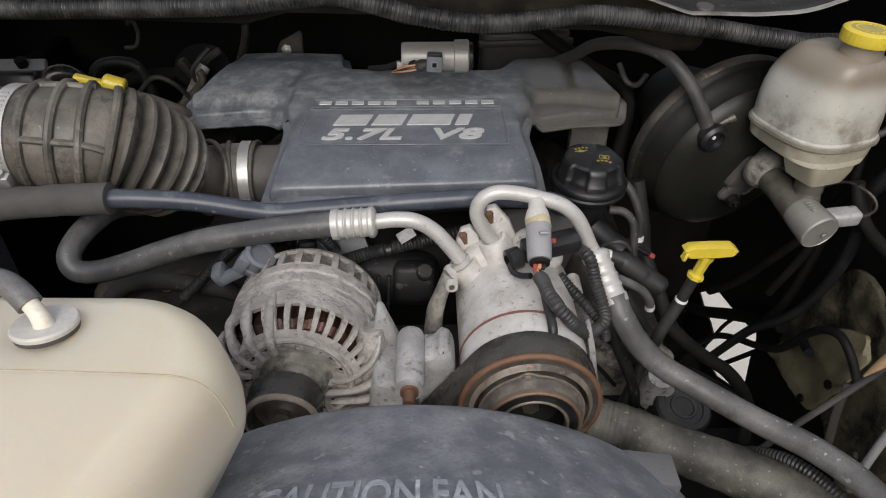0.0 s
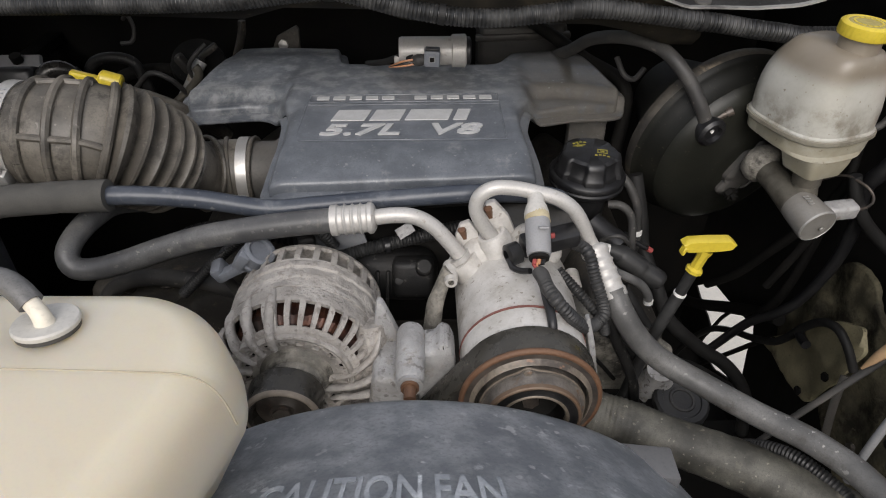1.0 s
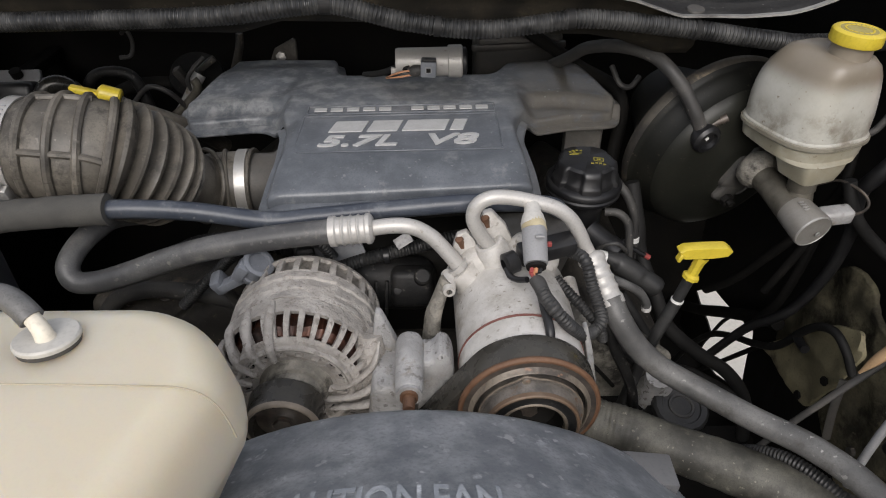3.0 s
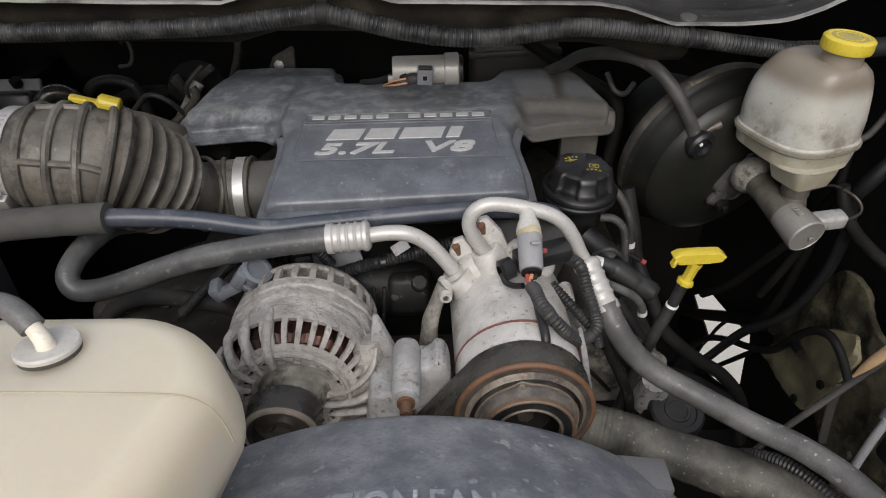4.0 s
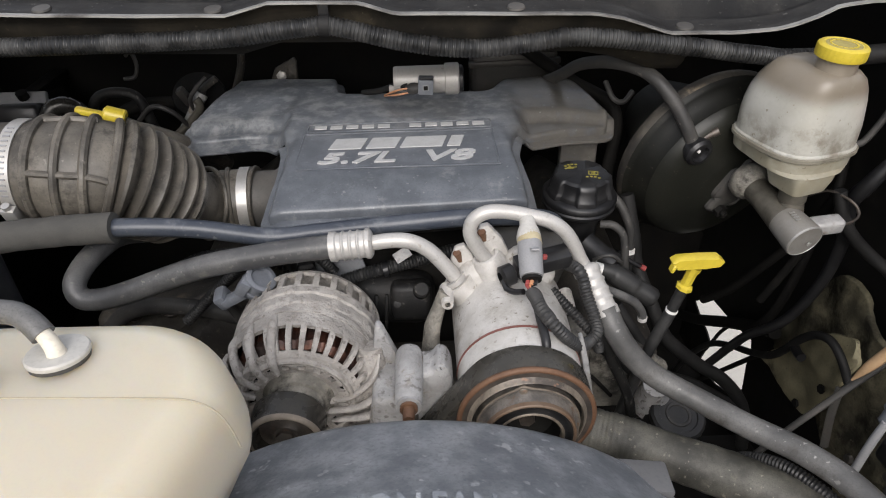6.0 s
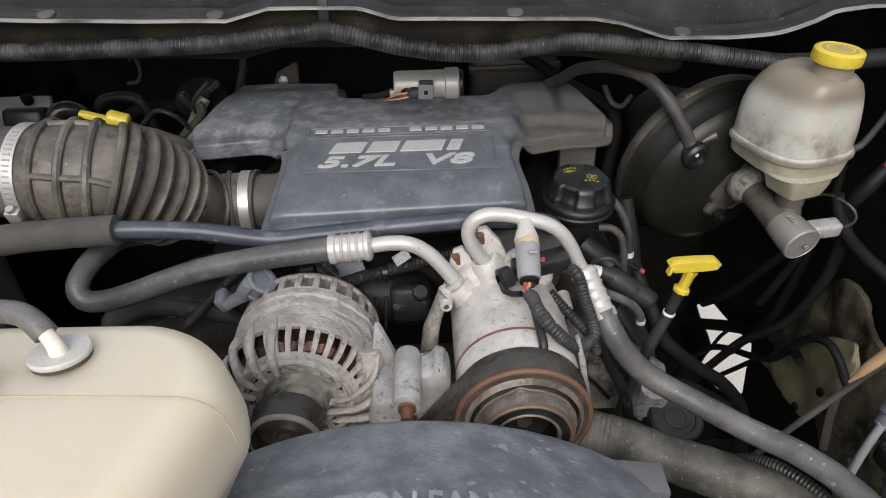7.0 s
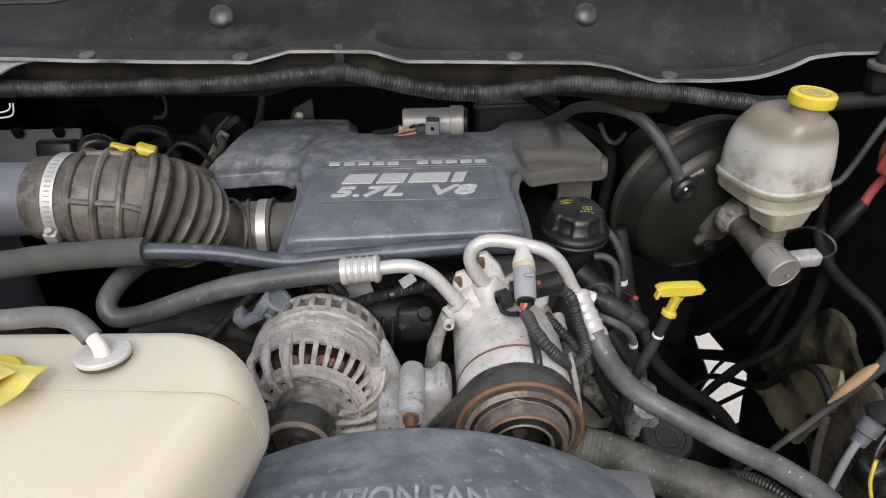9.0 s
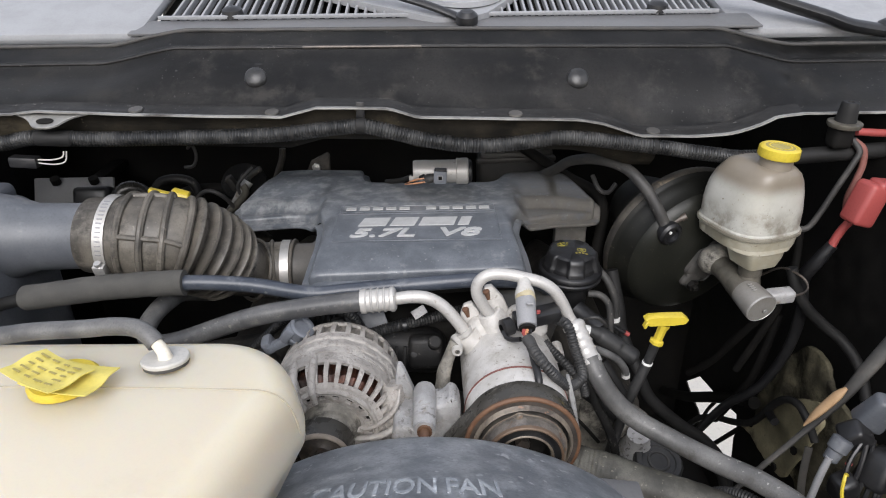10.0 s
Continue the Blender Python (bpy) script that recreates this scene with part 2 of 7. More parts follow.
PLUGGREY = material("blue_grey_plug_plastic", (0.17, 0.182, 0.205), 0.42, second=(0.26, 0.27, 0.29), scale=40, fine=400, bump=0.1, speck=(0.4, 0.4, 0.4), speck_at=0.7)
GREY = material("grey_cowl_plastic", (0.29, 0.295, 0.305), 0.5, second=(0.23, 0.235, 0.24), amount=0.5, scale=20, fine=300, bump=0.1)
DULL = material("oily_dull_aluminium", (0.142, 0.131, 0.107), 0.45, 0.35, second=(0.050, 0.045, 0.035), amount=0.85, scale=30, fine=400, bump=0.3)
APRON = material("mid_grey_plastic", (0.13, 0.13, 0.132), 0.55, second=(0.17, 0.17, 0.17), scale=14, fine=300, bump=0.1)
PRINT = material("faded_print", (0.115, 0.113, 0.109), 0.6, scale=60, fine=400)
HUB = material("rust_dusted_hub", (0.15, 0.126, 0.100), 0.42, 0.2, second=(0.31, 0.268, 0.215), amount=0.8, scale=45, fine=400, bump=0.4,
               stain=(0.05, 0.042, 0.036), stain_at=0.58, stain_scale=40, speck=(0.28, 0.16, 0.10), speck_at=0.64)
CASTING = material("brown_stained_casting", (0.15, 0.141, 0.12), 0.65, second=(0.36, 0.335, 0.285), amount=0.9, scale=34, fine=260, bump=0.8, bump_fine=0.0014,
                   stain=(0.022, 0.02, 0.017), stain_at=0.55, stain_scale=30, speck=(0.28, 0.25, 0.2), speck_at=0.67)
MACHINED = material("machined_barrel_end", (0.29, 0.278, 0.255), 0.45, 0.3, second=(0.2, 0.185, 0.16), amount=0.7, scale=26, fine=400, bump=0.15)
PLATE = material("grimy_clutch_steel", (0.105, 0.097, 0.088), 0.5, 0.2, second=(0.23, 0.205, 0.178), amount=0.8, scale=60, fine=400, bump=0.5,
                 stain=(0.15, 0.085, 0.045), stain_at=0.64, stain_scale=50, speck=(0.18, 0.10, 0.055), speck_at=0.66)
RIM = material("rust_tan_rim", (0.14, 0.088, 0.055), 0.5, 0.15, second=(0.20, 0.155, 0.11), amount=0.7, scale=50, fine=400, bump=0.2)
EDGE = material("rubbed_edge_steel", (0.20, 0.165, 0.125), 0.45, 0.2, second=(0.085, 0.066, 0.048), amount=0.8, scale=70, fine=400, bump=0.2)
TAN = material("dusty_tan_steel", (0.25, 0.21, 0.165), 0.5, 0.2, second=(0.075, 0.058, 0.042), scale=60, fine=400, bump=0.2)
AIRBOX = material("blue_grey_plastic", (0.085, 0.091, 0.102), 0.5, second=(0.16, 0.166, 0.178), amount=0.7, scale=11, fine=300, bump=0.15,
                  stain=(0.24, 0.24, 0.24), stain_at=0.64, stain_scale=14)
FENDER = material("dirty_primer", (0.19, 0.168, 0.100), 0.8, second=(0.33, 0.293, 0.182), amount=0.7, scale=16, fine=240, bump=0.5,
                  stain=(0.030, 0.026, 0.018), stain_at=0.64, stain_scale=9, soft=0.07, speck=(0.05, 0.042, 0.03), speck_at=0.68)
# the plate's olive, darkened for the shade under booster and reservoir
DIMSHEET = material("dim_olive_sheet", (0.065, 0.059, 0.041), 0.8, second=(0.23, 0.205, 0.132), amount=0.8, scale=16, fine=240, bump=0.5, stain=(0.010, 0.009, 0.007), stain_at=0.55, stain_scale=11, soft=0.08, speck=(0.12, 0.105, 0.07), speck_at=0.66, spec=0.2)
WOOD = material("peeled_orange_sheath", (0.36, 0.225, 0.115), 0.7, second=(0.45, 0.33, 0.20), scale=60, fine=400, bump=0.3)
FLOOR = material("pale_concrete", (0.62, 0.585, 0.52), 0.85, second=(0.56, 0.53, 0.47), scale=6, fine=90, bump=0.3)
WHITE = material("white_clip", (0.7, 0.69, 0.66), 0.45, scale=60, fine=300)
RADHOSE = material("dusty_woven_hose", (0.042, 0.040, 0.033), 0.65, second=(0.145, 0.138, 0.114), amount=0.9, scale=24, fine=700, bump=0.4,
                   stain=(0.16, 0.148, 0.115), stain_at=0.64, stain_scale=40, speck=(0.30, 0.28, 0.22), speck_at=0.68)

glass = bpy.data.materials.new("windscreen_glass")
glass.use_nodes = True
gp = glass.node_tree.nodes["Principled BSDF"]
gp.inputs["Transmission Weight"].default_value, gp.inputs["Roughness"].default_value = 1.0, 0.02
gp.inputs["Base Color"].default_value = (0.86, 0.92, 0.9, 1)


# ---- building helpers ----
def finish(name, bm, mat, parent=None, label="", angle=38.0):
    bmesh.ops.recalc_face_normals(bm, faces=bm.faces)
    me = bpy.data.meshes.new(name)
    bm.to_mesh(me)
    bm.free()
    me.materials.append(mat)
    me.polygons.foreach_set("use_smooth", [True] * len(me.polygons))
    me.set_sharp_from_angle(angle=radians(angle))
    ob = new(name, me)
    if parent:
        ob.parent = parent
        ob.matrix_parent_inverse = parent.matrix_world.inverted()
    if label:
        ob["label"] = label
    return ob


def part(name, bm, mat, parent, label=""):
    return finish(name, bm, mat, parent, label)


def thing(name, at, label, category, group="", kind=""):
    ob = new(name)
    ob.empty_display_size = 0.02
    ob.matrix_world = Matrix.Translation(at)
    bpy.context.view_layer.update()
    return tagged(ob, label, category, group, kind)


def spline(points, step=0.004):
    """Points at even steps along a smooth curve through the given points, which may carry radii as a fourth number."""
    p = [np.array(q, float) for q in points]
    p = [2 * p[0] - p[1]] + p + [2 * p[-1] - p[-2]]
    out = []
    for i in range(1, len(p) - 2):
        a0, a1, a2, a3 = p[i - 1:i + 3]
        n = max(2, int(np.linalg.norm((a2 - a1)[:3]) / step))
        for k in range(n):
            u = k / n
            out.append(0.5 * (2 * a1 + (a2 - a0) * u + (2 * a0 - 5 * a1 + 4 * a2 - a3) * u * u + (3 * a1 - a0 - 3 * a2 + a3) * u ** 3))
    out.append(p[-2])
    return np.array(out)


def frames(c):
    """Moving axes along a curve, with no twist."""
    t = np.gradient(c, axis=0)
    t /= np.linalg.norm(t, axis=1)[:, None]
    u = np.cross(t[0], (0.0, 0.0, 1.0))
    if np.linalg.norm(u) < 0.1:
        u = np.cross(t[0], (0.0, 1.0, 0.0))
    rows = []
    for d in t:
        u = u - d * (u @ d)
        u /= np.linalg.norm(u)
        rows.append((d, u, np.cross(d, u)))
    return rows


def sweep(points, r=None, n=14, step=0.004, wave=None, into=None, caps=True, flat=1.0, rough=0.0):
    """A round tube along a curve. wave(s, length, radius) may shape its radius. rough: uneven by so much."""
    bm = into or bmesh.new()
    c = spline(points, step)
    radii = c[:, 3] if c.shape[1] > 3 else np.full(len(c), r)
    c = c[:, :3]
    s = np.r_[0, np.cumsum(np.linalg.norm(np.diff(c, axis=0), axis=1))]
    rings = []
    for i, (d, u, v) in enumerate(frames(c)):
        rr = wave(s[i], s[-1], radii[i]) if wave else radii[i]
        ring = []
        for k in range(n):
            w = 2 * math.pi * k / n
            q = rr
            if rough:
                q += rough * noise.noise(Vector((c[i] + (math.cos(w) * u + math.sin(w) * v) * rr) * 60))
            ring.append(bm.verts.new(c[i] + q * (math.cos(w) * u + flat * math.sin(w) * v)))
        rings.append(ring)
    for a0, b0 in zip(rings, rings[1:]):
        for k in range(n):
            bm.faces.new((a0[k], a0[(k + 1) % n], b0[(k + 1) % n], b0[k]))
    if caps:
        bm.faces.new(rings[0][::-1])
        bm.faces.new(rings[-1])
    return bm


def corrugated(pitch, depth):
    return lambda s, total, r: r + depth * (0.5 + 0.5 * math.cos(2 * math.pi * s / pitch)) - depth


def lathe(profile, at, axis=(0, 0, 1), n=40, into=None, shape=None):
    """Turned about axis through at. profile: (height along the axis, radius). shape(angle, height) may scale the radius."""
    bm = into or bmesh.new()
    d = Vector(axis).normalized()
    u = d.orthogonal().normalized() if abs(d.z) < 0.9 else Vector((1, 0, 0))
    u = (u - d * u.dot(d)).normalized()
    v = d.cross(u)
    at = Vector(at)
    last = None
    for h, r in ((float(h), float(r)) for h, r in profile):
        if r < 1e-5:
            ring = [bm.verts.new(at + d * h)]
        else:
            ring = []
            for k in range(n):
                w = 2 * math.pi * k / n
                q = r * (shape(w, h) if shape else 1.0)
                ring.append(bm.verts.new(at + d * h + q * (math.cos(w) * u + math.sin(w) * v)))
        if last:
            for k in range(n):
                a0, a1 = last[k % len(last)], last[(k + 1) % len(last)]
                b0, b1 = ring[k % len(ring)], ring[(k + 1) % len(ring)]
                f = [q for i, q in enumerate((a0, a1, b1, b0)) if q not in (a0, a1, b1, b0)[:i]]
                if len(f) > 2:
                    bm.faces.new(f)
        last = ring
    return bm


def block(size, m, bevel=0.002, seg=2, into=None, taper=1.0):
    """A box with rounded edges at the pose m; taper narrows its top."""
    bm = bmesh.new()
    bmesh.ops.create_cube(bm, size=1.0)
    for v in bm.verts:
        k = taper if v.co.z > 0 else 1.0
        v.co = Vector((v.co.x * size[0] * k, v.co.y * size[1] * k, v.co.z * size[2]))
    if bevel:
        bmesh.ops.bevel(bm, geom=list(bm.edges), offset=bevel, segments=seg, profile=0.5, affect="EDGES")
    bm.transform(m)
    if into:
        me = bpy.data.meshes.new("join")
        bm.to_mesh(me)
        bm.free()
        into.from_mesh(me)
        bpy.data.meshes.remove(me)
        return into
    return bm


def prism(outline, y0, y1, bevel=0.0015):
    """A plate with the outline (x, z), from y0 to y1, its edges rounded."""
    bm = bmesh.new()
    rows = [[bm.verts.new((x, y, z)) for x, z in outline] for y in (y0, y1)]
    bm.faces.new(rows[0])
    bm.faces.new(rows[1][::-1])
    n = len(outline)
    for k in range(n):
        bm.faces.new((rows[0][k], rows[1][k], rows[1][(k + 1) % n], rows[0][(k + 1) % n]))
    bmesh.ops.recalc_face_normals(bm, faces=bm.faces)
    bmesh.ops.bevel(bm, geom=list(bm.edges), offset=bevel, segments=2, profile=0.5, affect="EDGES")
    return bm


def fillet(corners, seg=6):
    """A closed outline with rounded corners. corners: (x, y, radius)."""
    out = []
    n = len(corners)
    for i, (x, y, r) in enumerate(corners):
        p, a0, b0 = Vector((x, y)), Vector(corners[i - 1][:2]), Vector(corners[(i + 1) % n][:2])
        da, db = (a0 - p), (b0 - p)
        r2 = min(r, da.length * 0.48, db.length * 0.48)
        if r2 < 1e-4:
            out.append(p)
            continue
        s, e = p + da.normalized() * r2, p + db.normalized() * r2
        for k in range(seg + 1):
            t = k / seg
            out.append((1 - t) ** 2 * s + 2 * t * (1 - t) * p + t * t * e)
    return out


def densify(outline, step):
    out = []
    for i, p in enumerate(outline):
        q = outline[(i + 1) % len(outline)]
        m = max(1, int((q - p).length / step))
        out += [p.lerp(q, k / m) for k in range(m)]
    return out


def inside(p, poly):
    hit = False
    for i in range(len(poly)):
        a0, b0 = poly[i - 1], poly[i]
        if (a0.y > p.y) != (b0.y > p.y) and p.x < (b0.x - a0.x) * (p.y - a0.y) / (b0.y - a0.y) + a0.x:
            hit = not hit
    return hit


def moulded(outline, height, skirt, step=0.008, round_=0.006):
    """A shell moulded over an outline: its top follows height(x, y), its edge is rounded and a skirt hangs from it."""
    from mathutils.geometry import delaunay_2d_cdt
    rim = densify(outline, step)
    arr = np.array([(p.x, p.y) for p in rim])
    pts = list(rim)
    x0, y0 = arr.min(0)
    x1, y1 = arr.max(0)
    for i in range(int((x1 - x0) / step) + 1):
        for j in range(int((y1 - y0) / step) + 1):
            q = Vector((x0 + i * step, y0 + j * step))
            if inside(q, rim) and np.min(np.hypot(*(arr - (q.x, q.y)).T)) > round_ * 1.35:
                pts.append(q)
    n = len(rim)
    near = np.array([(p.x, p.y) for p in densify(outline, step * 0.25)])
    for i, p in enumerate(rim):
        d = (rim[(i + 1) % n] - rim[i - 1]).normalized()
        for k in (0.12, 0.3, 0.55, 0.85, 1.15):
            q = p + Vector((-d.y, d.x)) * (round_ * k)
            if inside(q, rim) and np.min(np.hypot(*(near - (q.x, q.y)).T)) > round_ * k * 0.93:
                pts.append(q)
    edge = [(i, (i + 1) % n) for i in range(n)]
    v2, _, faces, *_ = delaunay_2d_cdt(pts, edge, [], 1, 1e-6)
    bm = bmesh.new()
    vs = []
    for q in v2:
        d = float(np.min(np.hypot(*(near - (q.x, q.y)).T)))
        z = height(q.x, q.y)
        if d < round_:
            z -= round_ - math.sqrt(max(0.0, round_ ** 2 - (round_ - d) ** 2))
        vs.append(bm.verts.new((q.x, q.y, z)))
    for f in faces:
        bm.faces.new([vs[k] for k in f])
    low = [e for e in bm.edges if len(e.link_faces) == 1]
    made = bmesh.ops.extrude_edge_only(bm, edges=low)["geom"]
    for q in made:
        if isinstance(q, bmesh.types.BMVert):
            q.co.z -= skirt
    return bm


def smooth(e0, e1, x):
    t = min(1.0, max(0.0, (x - e0) / (e1 - e0)))
    return t * t * (3 - 2 * t)


def curve_z(rows, x):
    xs, zs = zip(*rows)
    return float(np.interp(x, xs, zs))


def lettering(body, width, height, depth=0.0008, shear=0.0):
    """Built-in font lettering as a mesh in the xy plane, its lower left corner at the origin."""
    cu = bpy.data.curves.new("letters", "FONT")
    cu.body, cu.extrude, cu.shear, cu.resolution_u = body, depth, shear, 3
    cu.offset = 0.018
    ob = bpy.data.objects.new("letters", cu)
    scene.collection.objects.link(ob)
    bpy.context.view_layer.update()
    me = bpy.data.meshes.new_from_object(ob.evaluated_get(bpy.context.evaluated_depsgraph_get()))
    bpy.data.objects.remove(ob)
    bm = bmesh.new()
    bm.from_mesh(me)
    bpy.data.meshes.remove(me)
    xs, ys = [v.co.x for v in bm.verts], [v.co.y for v in bm.verts]
    for v in bm.verts:
        v.co.x = (v.co.x - min(xs)) / (max(xs) - min(xs)) * width
        v.co.y = (v.co.y - min(ys)) / (max(ys) - min(ys)) * height
    return bm


# ---- the setting ----
def slab(name, size, at, mat, label, bevel=0.004, turn=(0, 0, 0)):
    ob = finish(name, block(size, pose(*at, *turn), bevel), mat)
    return tagged(ob, label, "structure", kind="structure")


bm = bmesh.new()
bmesh.ops.create_grid(bm, x_segments=8, y_segments=8, size=60)
tagged(finish("ground", bm, FLOOR), "pale concrete ground under the vehicle", "ground", kind="structure")

# sheets added to close the bay; their near-black colour stands in for shade
slab("wall_north", (1.52, 0.02, 1.05), (-0.10, 1.34, 0.90), DARK, "firewall behind the engine, near-black with its shade in the colour")
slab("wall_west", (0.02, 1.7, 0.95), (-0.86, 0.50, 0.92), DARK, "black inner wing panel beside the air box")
slab("floor", (0.98, 1.0, 0.02), (-0.36, 0.82, 0.62), DARK, "near-black sheet below the engine, added to shut out daylight")
slab("floor_side", (0.52, 0.86, 0.02), (0.395, 0.50, 0.50), DARK, "near-black sheet beside the engine, added to shut out daylight")
slab("floor_back", (0.56, 0.46, 0.02), (0.385, 1.15, 0.425), DARK, "near-black sheet behind the engine, added to shut out daylight")
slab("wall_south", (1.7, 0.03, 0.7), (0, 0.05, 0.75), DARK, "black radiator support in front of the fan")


def inner_wing():
    """The panel on the brake side, with an opening to the daylight round the wheel."""
    outer = [(0.03, 0.30), (1.35, 0.30), (1.35, 1.48), (0.89, 1.452), (0.835, 1.428), (0.79, 1.416), (0.03, 1.40)]
    hole = [(1.000, 0.569), (1.035, 0.517), (1.107, 0.475), (1.203, 0.456), (1.174, 0.543), (1.203, 0.555), (1.253, 0.561), (1.294, 0.575), (1.223, 0.644), (1.148, 0.658), (1.080, 0.672), (1.022, 0.690), (1.008, 0.660), (1.013, 0.629)]
    bm = bmesh.new()
    loops = []
    for x in (0.66, 0.664):
        loops.append([[bm.verts.new((x, y, z)) for y, z in poly] for poly in (outer, hole)])
    for o, h in loops:
        edges = [bm.edges.new((p[k], p[(k + 1) % len(p)])) for p in (o, h) for k in range(len(p))]
        bmesh.ops.triangle_fill(bm, edges=edges, use_beauty=True)
    for k in range(2):
        a0, b0 = loops[0][k], loops[1][k]
        for j in range(len(a0)):
            bm.faces.new((a0[j], a0[(j + 1) % len(a0)], b0[(j + 1) % len(a0)], b0[j]))
    tagged(finish("wall_east", bm, DARK), "inner wing panel, shade in its near-black colour, with an opening to daylight", "structure", kind="structure")


inner_wing()


# ---- engine cover ----
def engine_cover():
    top = thing("engine_cover", (-0.03, 0.83, 1.2), "dusty dark grey plastic engine cover with silver lettering", "engine cover")
    outline = fillet([(-0.186, 0.662, 0.015), (0.127, 0.673, 0.015), (0.119, 0.800, 0.02), (0.131, 0.852, 0.02), (0.252, 0.893, 0.010), (0.272, 0.902, 0.012), (0.278, 0.930, 0.012), (0.270, 0.955, 0.012),
                      (0.256, 1.000, 0.012), (0.243, 1.052, 0.010), (0.200, 1.056, 0.012), (0.126, 1.040, 0.012), (0.099, 0.992, 0.012),
                      (-0.122, 0.998, 0.012), (-0.134, 1.076, 0.012), (-0.303, 1.090, 0.008), (-0.325, 0.990, 0.015), (-0.344, 0.914, 0.008), (-0.333, 0.887, 0.012), (-0.215, 0.890, 0.03), (-0.186, 0.840, 0.03), (-0.178, 0.740, 0.03)])

    def height(x, y):
        z = 1.262
        side = max(smooth(-0.184, -0.206, x), smooth(0.128, 0.150, x)) * smooth(0.825, 0.865, y)
        z -= 0.016 * side * smooth(0.926, 0.906, y) + 0.006 * side * smooth(1.00, 0.930, y)
        z -= max(0.005 * smooth(-0.23, -0.34, x), 0.010 * smooth(0.18, 0.28, x))
        z -= 0.004 * smooth(1.02, 1.06, y)
        z -= 0.007 * max(smooth(0.104, 0.126, x), smooth(-0.162, -0.184, x)) * smooth(0.865, 0.830, y)
        z -= 0.016 * smooth(0.735, 0.655, y) * (1 - side)
        z -= 0.0018 * smooth(0.738, 0.744, y) * smooth(0.884, 0.878, y) * smooth(-0.158, -0.152, x) * smooth(0.098, 0.092, x)
        return z + 0.0012 * noise.noise(Vector((x * 9, y * 9, 0)))

    dense = densify(outline, 0.006)
    inset = []
    for i, p in enumerate(dense):
        d = (dense[(i + 1) % len(dense)] - dense[i - 1]).normalized()
        inset.append(p - Vector((d.y, -d.x)) * 0.005)
    part("shell", moulded(inset, height, 0.009, 0.0045), COVER, top)
    # a flared lip round the lower edge
    bm = bmesh.new()
    rings = []
    for i, p in enumerate(dense):
        d = (dense[(i + 1) % len(dense)] - dense[i - 1]).normalized()
        nx, ny = d.y, -d.x
        z = height(p.x, p.y) - 0.0140
        rings.append([bm.verts.new((p.x + nx * o, p.y + ny * o, z + k)) for o, k in ((-0.0068, 0.0030), (0.0020, 0.0012), (0.0052, -0.0002), (0.0058, -0.0036), (0.0045, -0.0056), (-0.0068, -0.0056))])
    for i in range(len(rings)):
        a0, b0 = rings[i - 1], rings[i]
        for k in range(6):
            bm.faces.new((a0[k], a0[(k + 1) % 6], b0[(k + 1) % 6], b0[k]))
    part("rim", bm, COVER, top)
    zt = 1.2607

    def border(x0, x1, y0, y1, w):
        bm = bmesh.new()
        for cx, cy, sx, sy in (((x0 + x1) / 2, y0, x1 - x0 + w, w), ((x0 + x1) / 2, y1, x1 - x0 + w, w), (x0, (y0 + y1) / 2, w, y1 - y0), (x1, (y0 + y1) / 2, w, y1 - y0)):
            block((sx, sy, 0.0022), pose(cx, cy, zt), 0.0006, 1, bm)
        return bm

    part("badge_frame", border(-0.158, 0.093, 0.743, 0.845, 0.0022), COVER, top)
    part("badge_strip", border(-0.156, 0.093, 0.853, 0.877, 0.0018), COVER, top)
    for x0, x1, body in ((-0.131, -0.034, "5.7L"), (0.004, 0.066, "V8")):
        bm = lettering(body, x1 - x0, 0.029, 0.001, 0.25)
        bm.transform(pose(x0, 0.756, zt + 0.0006))
        part("lettering", bm, LETTER, top, "silver raised lettering")
    # plain slanted blocks stand in for the name
    for x0, w in ((-0.118, 0.042), (-0.070, 0.038), (-0.026, 0.054), (0.034, 0.017)):
        bm = block((w, 0.031, 0.0016), pose(0, 0, 0), 0.0004, 1)
        for v in bm.verts:
            v.co.x += 0.25 * v.co.y
        bm.transform(pose(x0 + w / 2, 0.811, zt + 0.0006))
        part("badge_block", bm, LETTER, top, "plain silver badge block")
    for i in range(11):
        if i == 5:
            continue
        x0 = -0.148 + i * 0.0215
        bm = block((0.0165, 0.011, 0.0014), pose(x0 + 0.009, 0.865, zt + 0.0006), 0.0004, 1)
        part("badge_bar", bm, LETTER, top, "small silver badge bar")
    part("throttle_neck", lathe([(0, 0.0), (0, 0.0395), (0.035, 0.0400), (0.04, 0.044), (0.075, 0.046), (0.075, 0.0)], (-0.232, 0.797, 1.190), (1, 0, 0), 40), HOUSING, top, "dark moulded inlet neck")
    # vertical mounting legs under the wing beside the filler neck
    part("mount", block((0.055, 0.02, 0.06), pose(0.232, 0.925, 1.175), 0.003), COVER, top)
    return top


engine_cover()


# ---- intake duct ----
DUCT_LINE = [(-0.545, 0.700, 1.297, 0.050), (-0.490, 0.700, 1.297, 0.0505), (-0.440, 0.698, 1.295, 0.0545), (-0.395, 0.699, 1.290, 0.061),
             (-0.358, 0.706, 1.281, 0.061), (-0.330, 0.722, 1.258, 0.058), (-0.311, 0.745, 1.230, 0.053), (-0.294, 0.772, 1.204, 0.047), (-0.272, 0.790, 1.192, 0.044), (-0.240, 0.797, 1.190, 0.043),
             (-0.195, 0.797, 1.190, 0.043)]


def on_line(points, s0):
    c = spline(points, 0.002)
    s = np.r_[0, np.cumsum(np.linalg.norm(np.diff(c[:, :3], axis=0), axis=1))]
    i = int(np.searchsorted(s, s0))
    return c[i], frames(c[:, :3])[i]


